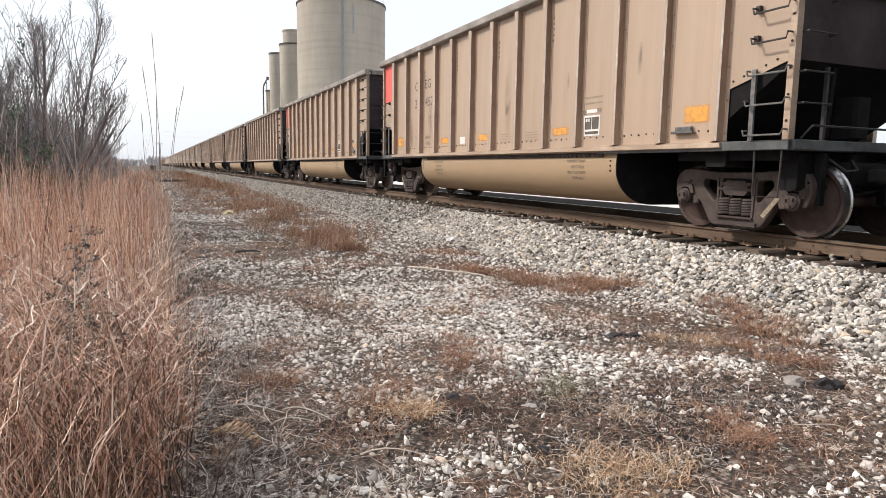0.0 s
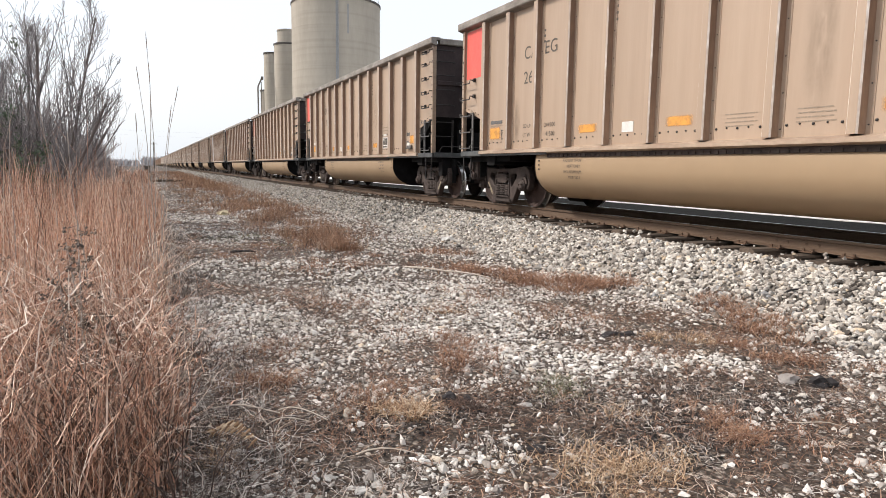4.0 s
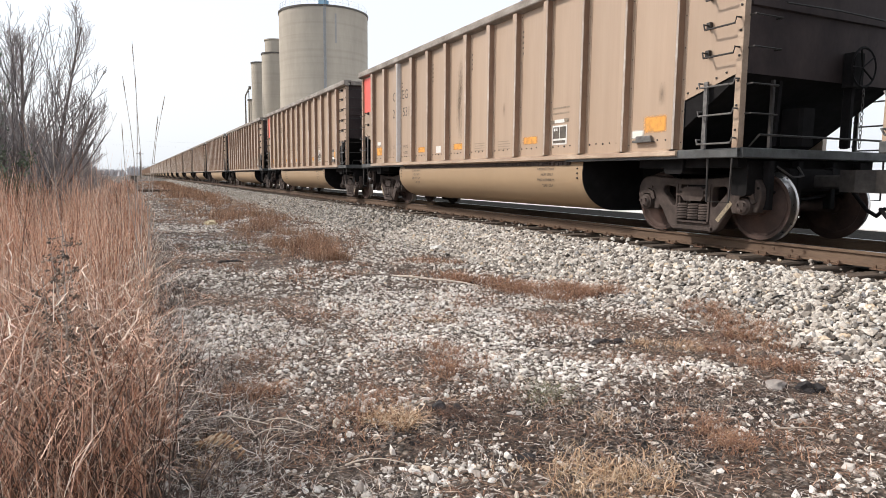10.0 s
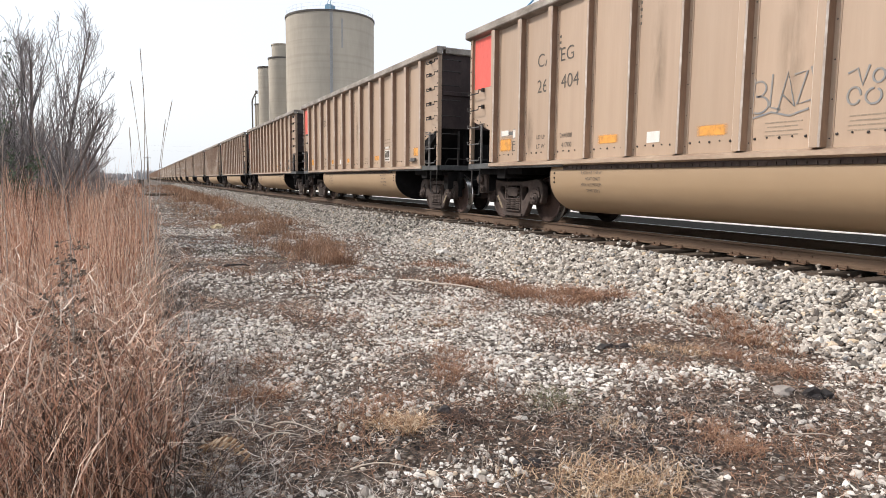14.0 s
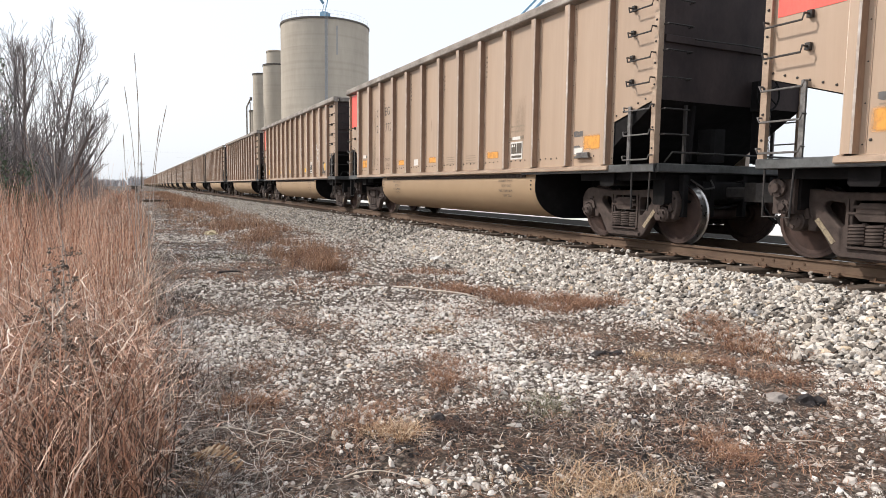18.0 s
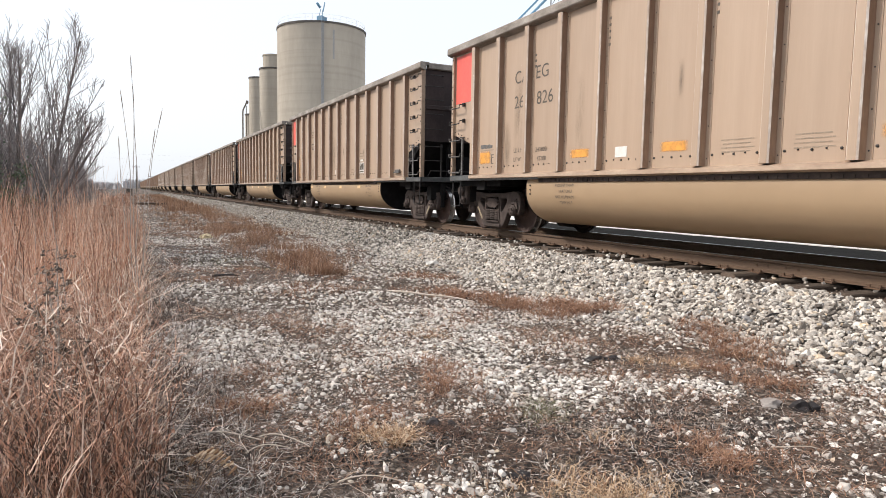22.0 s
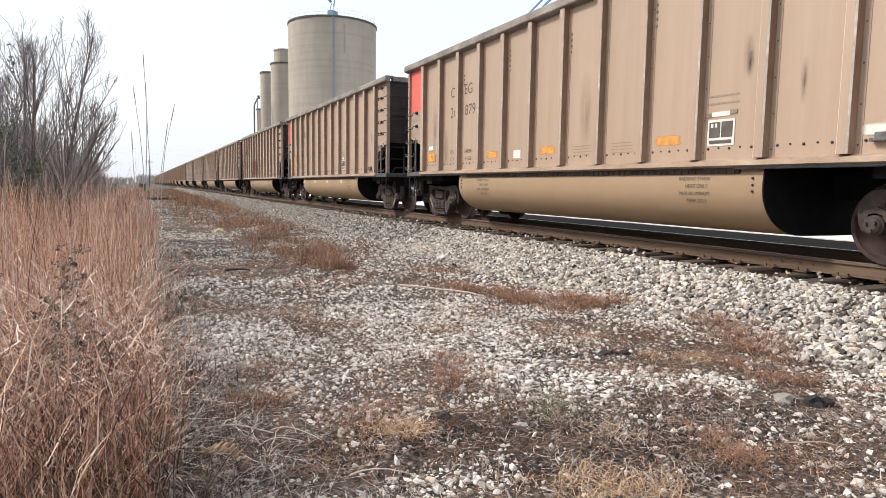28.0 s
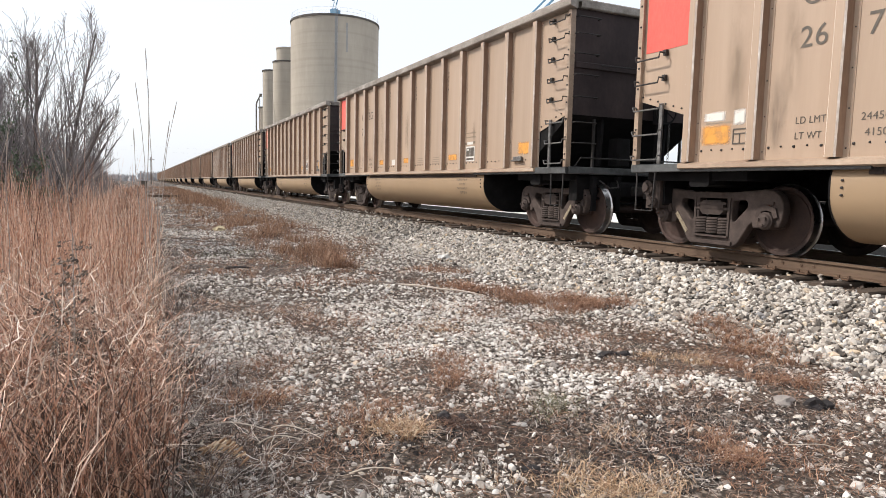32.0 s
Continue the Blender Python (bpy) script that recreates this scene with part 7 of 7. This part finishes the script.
# sticks that can be told apart
M_STICK = worn("bleached_stick", (0.60, 0.53, 0.45), (0.45, 0.38, 0.31), None, 0.9, 0, 20.0, None, 0.3, 0.15)
M_BRANCH = worn("grey_branch", (0.30, 0.25, 0.21), (0.18, 0.15, 0.125), None, 0.9, 0, 12.0, None, 0.4, 0.2)
for x0, y0, x1, y1, r, m, lab in ((0.29, 3.74, 0.62, 3.50, 0.0055, M_STICK, "bleached straw-coloured stick lying on dead grass"), (0.62, 3.52, 0.84, 3.30, 0.004, M_STICK, "thin bleached stick lying on dead grass"),
                                  (0.52, 3.35, 0.74, 3.32, 0.004, M_STICK, "thin bleached stick lying on dead grass"), (3.36, 8.70, 4.10, 7.36, 0.016, M_STICK, "long bleached fallen branch on the gravel"),
                                  (2.9, 8.9, 3.4, 8.6, 0.012, M_BRANCH, "grey fallen branch on the gravel"), (6.05, 4.55, 6.30, 4.50, 0.012, M_DARKROCK, "short dark stick on the ballast"), (0.9, 2.95, 1.25, 2.85, 0.004, M_STICK, "thin bleached stick lying on dead grass"),
                                  (1.2, 11.0, 1.6, 10.9, 0.02, M_DARKROCK, "short dark stick on the path"), (3.35, 2.42, 3.6, 2.2, 0.004, M_STICK, "thin bleached stick lying on gravel")):
    s = Shape()
    pts = []
    for k in range(7):
        t = k / 6
        x, y = x0 + (x1 - x0) * t, y0 + (y1 - y0) * t + 0.02 * math.sin(t * 5 + x0)
        pts.append((x, y, max(lump(x, y), ballast_top(x) if x > 5.2 else -1) + r + 0.03 * math.sin(t * math.pi) + (0.07 if r < 0.006 and x0 < 0.9 else 0.0)))
    s.tube(pts, [r * (1 - 0.4 * k / 6) for k in range(7)], 6)
    tagged(new("stick", s.mesh("stick", m, True)), lab, "stick", "sticks on the ground")
# upright bare stems on the path
for i, (x, y, h, dx) in enumerate(((1.12, 3.65, 0.30, 0.01), (1.16, 3.62, 0.26, -0.02), (1.20, 3.66, 0.2, 0.03), (1.46, 2.72, 0.16, 0.0), (1.50, 2.70, 0.18, 0.01), (1.54, 2.73, 0.15, 0.02), (1.60, 2.70, 0.17, -0.01), (0.75, 5.4, 0.42, -0.12), (0.35, 5.3, 0.55, 0.05))):
    s = Shape().tube([(x, y, lump(x, y) - 0.01), (x + dx * 0.4, y, h * 0.5), (x + dx, y, h)], [0.003, 0.0025, 0.001], 5)
    tagged(new("dead_weed", s.mesh("dead_weed", M_GREYSTEM)), "bare upright dead stem on the gravel", "stem", "bare stems")

# ---- thicket of bare trees along the verge ----
M_BARK = worn("grey_bark", (0.22, 0.19, 0.18), (0.14, 0.12, 0.113), (0.31, 0.275, 0.255), 0.9, 0, 6.0, (1, 1, 0.3), 0.4, 0.15)
M_TWIG = islands("bare_twigs", [(0.0, (0.15, 0.137, 0.14)), (0.6, (0.28, 0.255, 0.253)), (1.0, (0.44, 0.40, 0.385))], 0.9, 20, 0)


def bare_tree(seed, height, stems, tilt):
    """Many-stemmed bare tree: straight ascending stems in a fan, forking into ever finer upright twigs with short spurs."""
    r = random.Random(seed)
    trunk, crown = Shape(), Shape()

    def turned_from(d, angle):
        """A way that leaves d by that angle, towards a random side but rather upwards."""
        side = d.cross(Vector((r.uniform(-1, 1), r.uniform(-1, 1), r.uniform(-1, 1)))).normalized()
        if side.z < -0.2 and r.random() < 0.75:
            side = -side
        return (d * math.cos(angle) + side * math.sin(angle)).normalized()

    def grow(p, d, length, rad, depth):
        n = (6, 5, 4, 2)[depth]
        q, dd, pts, rs = p.copy(), d.copy(), [p.copy()], [rad]
        for i in range(n):
            dd = (dd + Vector((r.uniform(-1, 1), r.uniform(-1, 1), r.uniform(-0.6, 1.1))) * (0.055, 0.08, 0.11, 0.2)[depth]).normalized()
            step = q + dd * length / n
            if (step.x ** 2 + step.y ** 2) / (height * 0.315) ** 2 + ((step.z - height * 0.42) / (height * 0.60)) ** 2 > 1 + 0.18 * noise.noise(step * 1.7):
                break
            q = step
            pts.append(q.copy())
            rs.append(max(0.0035, rad * (1 - 0.8 * (i + 1) / n)))
        n = len(pts) - 1
        if n == 0:
            return
        (trunk if depth == 0 else crown).tube(pts, rs, (6, 4, 3, 3)[depth])
        if depth == 3:
            return
        kids = (11, 8, 3)[depth]
        for i in range(kids):
            t = 0.30 + 0.68 * (i + r.random()) / kids if depth == 0 else 0.12 + 0.86 * (i + r.random()) / kids
            k = min(int(t * n), n - 1)
            o = pts[k].lerp(pts[k + 1], min(1.0, t * n - k))
            way = (pts[k + 1] - pts[k]).normalized()
            part_left = length * (1.12 - t)
            size = (part_left * r.uniform(0.45, 0.80), part_left * r.uniform(0.35, 0.75) + 0.08, r.uniform(0.08, 0.24))[depth]
            grow(o, turned_from(way, radians(r.uniform(14, 34) if depth < 2 else r.uniform(25, 55))), size, max(0.0042, rs[k] * (0.55, 0.55, 0.5)[depth]), depth + 1)

    for i in range(stems):
        a = 2 * math.pi * (i + r.uniform(-0.3, 0.3)) / stems
        lean = radians(tilt) * math.sqrt((i % 3 + 0.6) / 2.6)
        d = Vector((math.cos(a) * math.sin(lean), math.sin(a) * math.sin(lean), math.cos(lean)))
        grow(Vector((math.cos(a) * 0.22, math.sin(a) * 0.22, 0)), d, height * r.uniform(0.78, 1.0) * (1.0 - 0.12 * (i % 3) / 2), height * 0.0078, 0)
    return trunk.mesh("trunk", M_BARK), crown.mesh("crown", M_TWIG)


kinds_tree = [bare_tree(3, 5.4, 11, 40), bare_tree(8, 5.8, 6, 18), bare_tree(15, 4.6, 7, 34)]
masters = []
for i, (tr, cr) in enumerate(kinds_tree):
    t = thing("bare_tree", pose(0, 0, 0), "leafless many-stemmed tree with fine grey-brown twigs", "tree", "bare trees along the verge")
    part("trunk", tr, t)
    part("crown", cr, t)
    masters.append(t)
spots_tree = [(-2.32, 17.0, 0, 1.2, 0), (-3.9, 19.6, 1, 1.0, 300), (-4.6, 16.0, 1, 1.05, 40), (-4.0, 21.5, 2, 1.1, 100), (-2.1, 23.5, 2, 0.60, 250), (-3.9, 26.0, 0, 0.85, 200), (-6.4, 19.5, 1, 1.2, 200),
              (-2.2, 30.0, 2, 0.66, 20), (-4.6, 32, 2, 1.05, 60), (-2.5, 38.5, 0, 0.55, 320), (-4.4, 40, 1, 0.9, 120), (-6.2, 37, 2, 1.2, 10), (-2.9, 47.5, 2, 0.75, 130), (-5.0, 49, 0, 0.95, 190), (-6.8, 54, 1, 1.2, 150),
              (-3.6, 60, 2, 0.85, 250), (-5.2, 66, 2, 1.1, 250), (-5.8, 76, 0, 1.1, 210), (-6.5, 92, 1, 1.2, 77), (-7.0, 112, 2, 1.3, 140)]
used = set()
for x, y, k, sc, rz in spots_tree:
    m = pose(x, y, -0.03, 0, 0, rz)
    if k not in used:
        used.add(k)
        masters[k].matrix_basis = m
        o = masters[k]
    else:
        o = copy_thing(masters[k], m)
    o.scale = (sc,) * 3
# underbrush: dense fine stems
M_BRUSH = islands("brush_stems", [(0.0, (0.09, 0.07, 0.065)), (0.6, (0.31, 0.25, 0.225)), (1.0, (0.60, 0.49, 0.43))], 0.9, 20, 0)
for n, x0, x1, y0, y1, h, w in ((900, -7, -1.45, 15, 26, 1.7, 0.012), (2000, -8, -1.9, 26, 60, 2.2, 0.020), (1000, -11, -3.6, 60, 130, 2.4, 0.05)):
    p = spots(n, x0, x1, y0, y1, None, 0.25, 14)
    hh = U(0.4, 1.0, n) * h
    tagged(new("underbrush", ribbons("underbrush", p, hh, hh * np.abs(rng.normal(0, 0.5, n)), U(0.6, 1.3, n) * w, M_BRUSH, 4, 0.4)), "dense grey-brown leafless underbrush", "brush", kind="stuff")

# evergreen and ivy in the thicket
M_LEAF = islands("dark_evergreen", [(0.0, (0.07, 0.10, 0.065)), (0.5, (0.13, 0.175, 0.115)), (1.0, (0.20, 0.24, 0.165))], 0.7, 20, 0)


def leaves(name, n, centre, radius, size, parent):
    c = np.asarray(centre)
    d = rng.normal(size=(n, 3))
    d /= np.linalg.norm(d, axis=1)[:, None]
    clump = rng.normal(size=(40, 3)) * np.asarray(radius) * 0.55
    p = c + clump[rng.integers(0, 40, n)] + d * np.asarray(radius) * 0.22 * rng.random((n, 1))
    p[:, 2] = np.maximum(p[:, 2], 0.05)
    R = turned(n)
    q = np.array([(-0.5, 0, 0), (0, -0.22, 0.05), (0.5, 0, 0), (0, 0.22, 0.05)])
    v = np.einsum("nij,vj->nvi", R, q) * (size * U(0.6, 1.3, n))[:, None, None] + p[:, None]
    f = np.arange(n * 4).reshape(n, 4)
    return part(name, fast_mesh(name, v.reshape(-1, 3), f, M_LEAF), parent)


for x, y, h, r in ((-2.55, 15.6, 2.5, 0.55), (-3.2, 16.4, 3.2, 0.6), (-2.25, 16.6, 1.3, 0.45)):
    t = thing("evergreen_shrub", pose(x, y, 0), "dark green evergreen shrub tangled in the bare thicket", "shrub", "evergreen shrubs")
    s = Shape()
    r0 = random.Random(int(h * 10))
    for i in range(16):
        a = r0.uniform(0, 6.28)
        z = h * r0.uniform(0.1, 0.7)
        s.tube([(0, 0, z * 0.5), (math.cos(a) * r * 0.5, math.sin(a) * r * 0.5, z), (math.cos(a) * r, math.sin(a) * r, z + 0.3)], [0.03, 0.018, 0.006], 4)
    s.tube([(0, 0, 0), (0.05, 0, h * 0.5), (0, 0.05, h * 0.9)], [0.07, 0.045, 0.01], 6)
    part("trunk", s.mesh("trunk", M_BARK), t)
    leaves("foliage", 1700, (0, 0, h * 0.5), (r * 1.25, r * 1.25, h * 0.66), 0.085, t)

# far woods on the horizon, the haze put into their pale grey
M_FAR = islands("far_woods", [(0.0, (0.36, 0.36, 0.375)), (1.0, (0.50, 0.49, 0.50))], 0.95, 2, 0)
for x0, x1, y0, y1, h, n, w in ((-60, -5, 420, 640, 5, 1500, 0.9), (-5, 60, 760, 900, 11, 1500, 1.2), (60, 700, 500, 800, 10, 2500, 1.4), (-600, -60, 420, 700, 11, 2500, 1.4)):
    p = np.stack([U(x0, x1, n), U(y0, y1, n), np.zeros(n)], -1)
    hh = U(0.5, 1.0, n) * h
    tagged(new("far_woods", ribbons("far_woods", p, hh, hh * np.abs(rng.normal(0, 0.25, n)), U(0.6, 1.4, n) * w, M_FAR, 3, 0.3)), "hazy leafless woods on the horizon", "woods", kind="stuff")

# ---- what moves ----


def motions():
    """The train rolls by: every car along the line, every wheelset about its axle."""
    times = [2.0 * i for i in range(17)]
    for k, car in cars.items():
        y = START + PITCH * k
        walk(car, [(t, pose(TRACK, y - travel(t), RAIL)) for t in times])
    wheels = [o for c in cars.values() for o in c.children_recursive if o.name.split(".")[0] == "wheelset"]
    turn = [(i / 15.0, Matrix.Rotation(travel(i / 15.0) / 0.4572, 4, "X")) for i in range(481)]
    walk(wheels[0], turn)
    spin = wheels[0].animation_data
    for w in wheels[1:]:
        w.rotation_mode = "QUATERNION"
        d = w.animation_data_create()
        d.action = spin.action
        d.action_slot = spin.action_slot


motions()
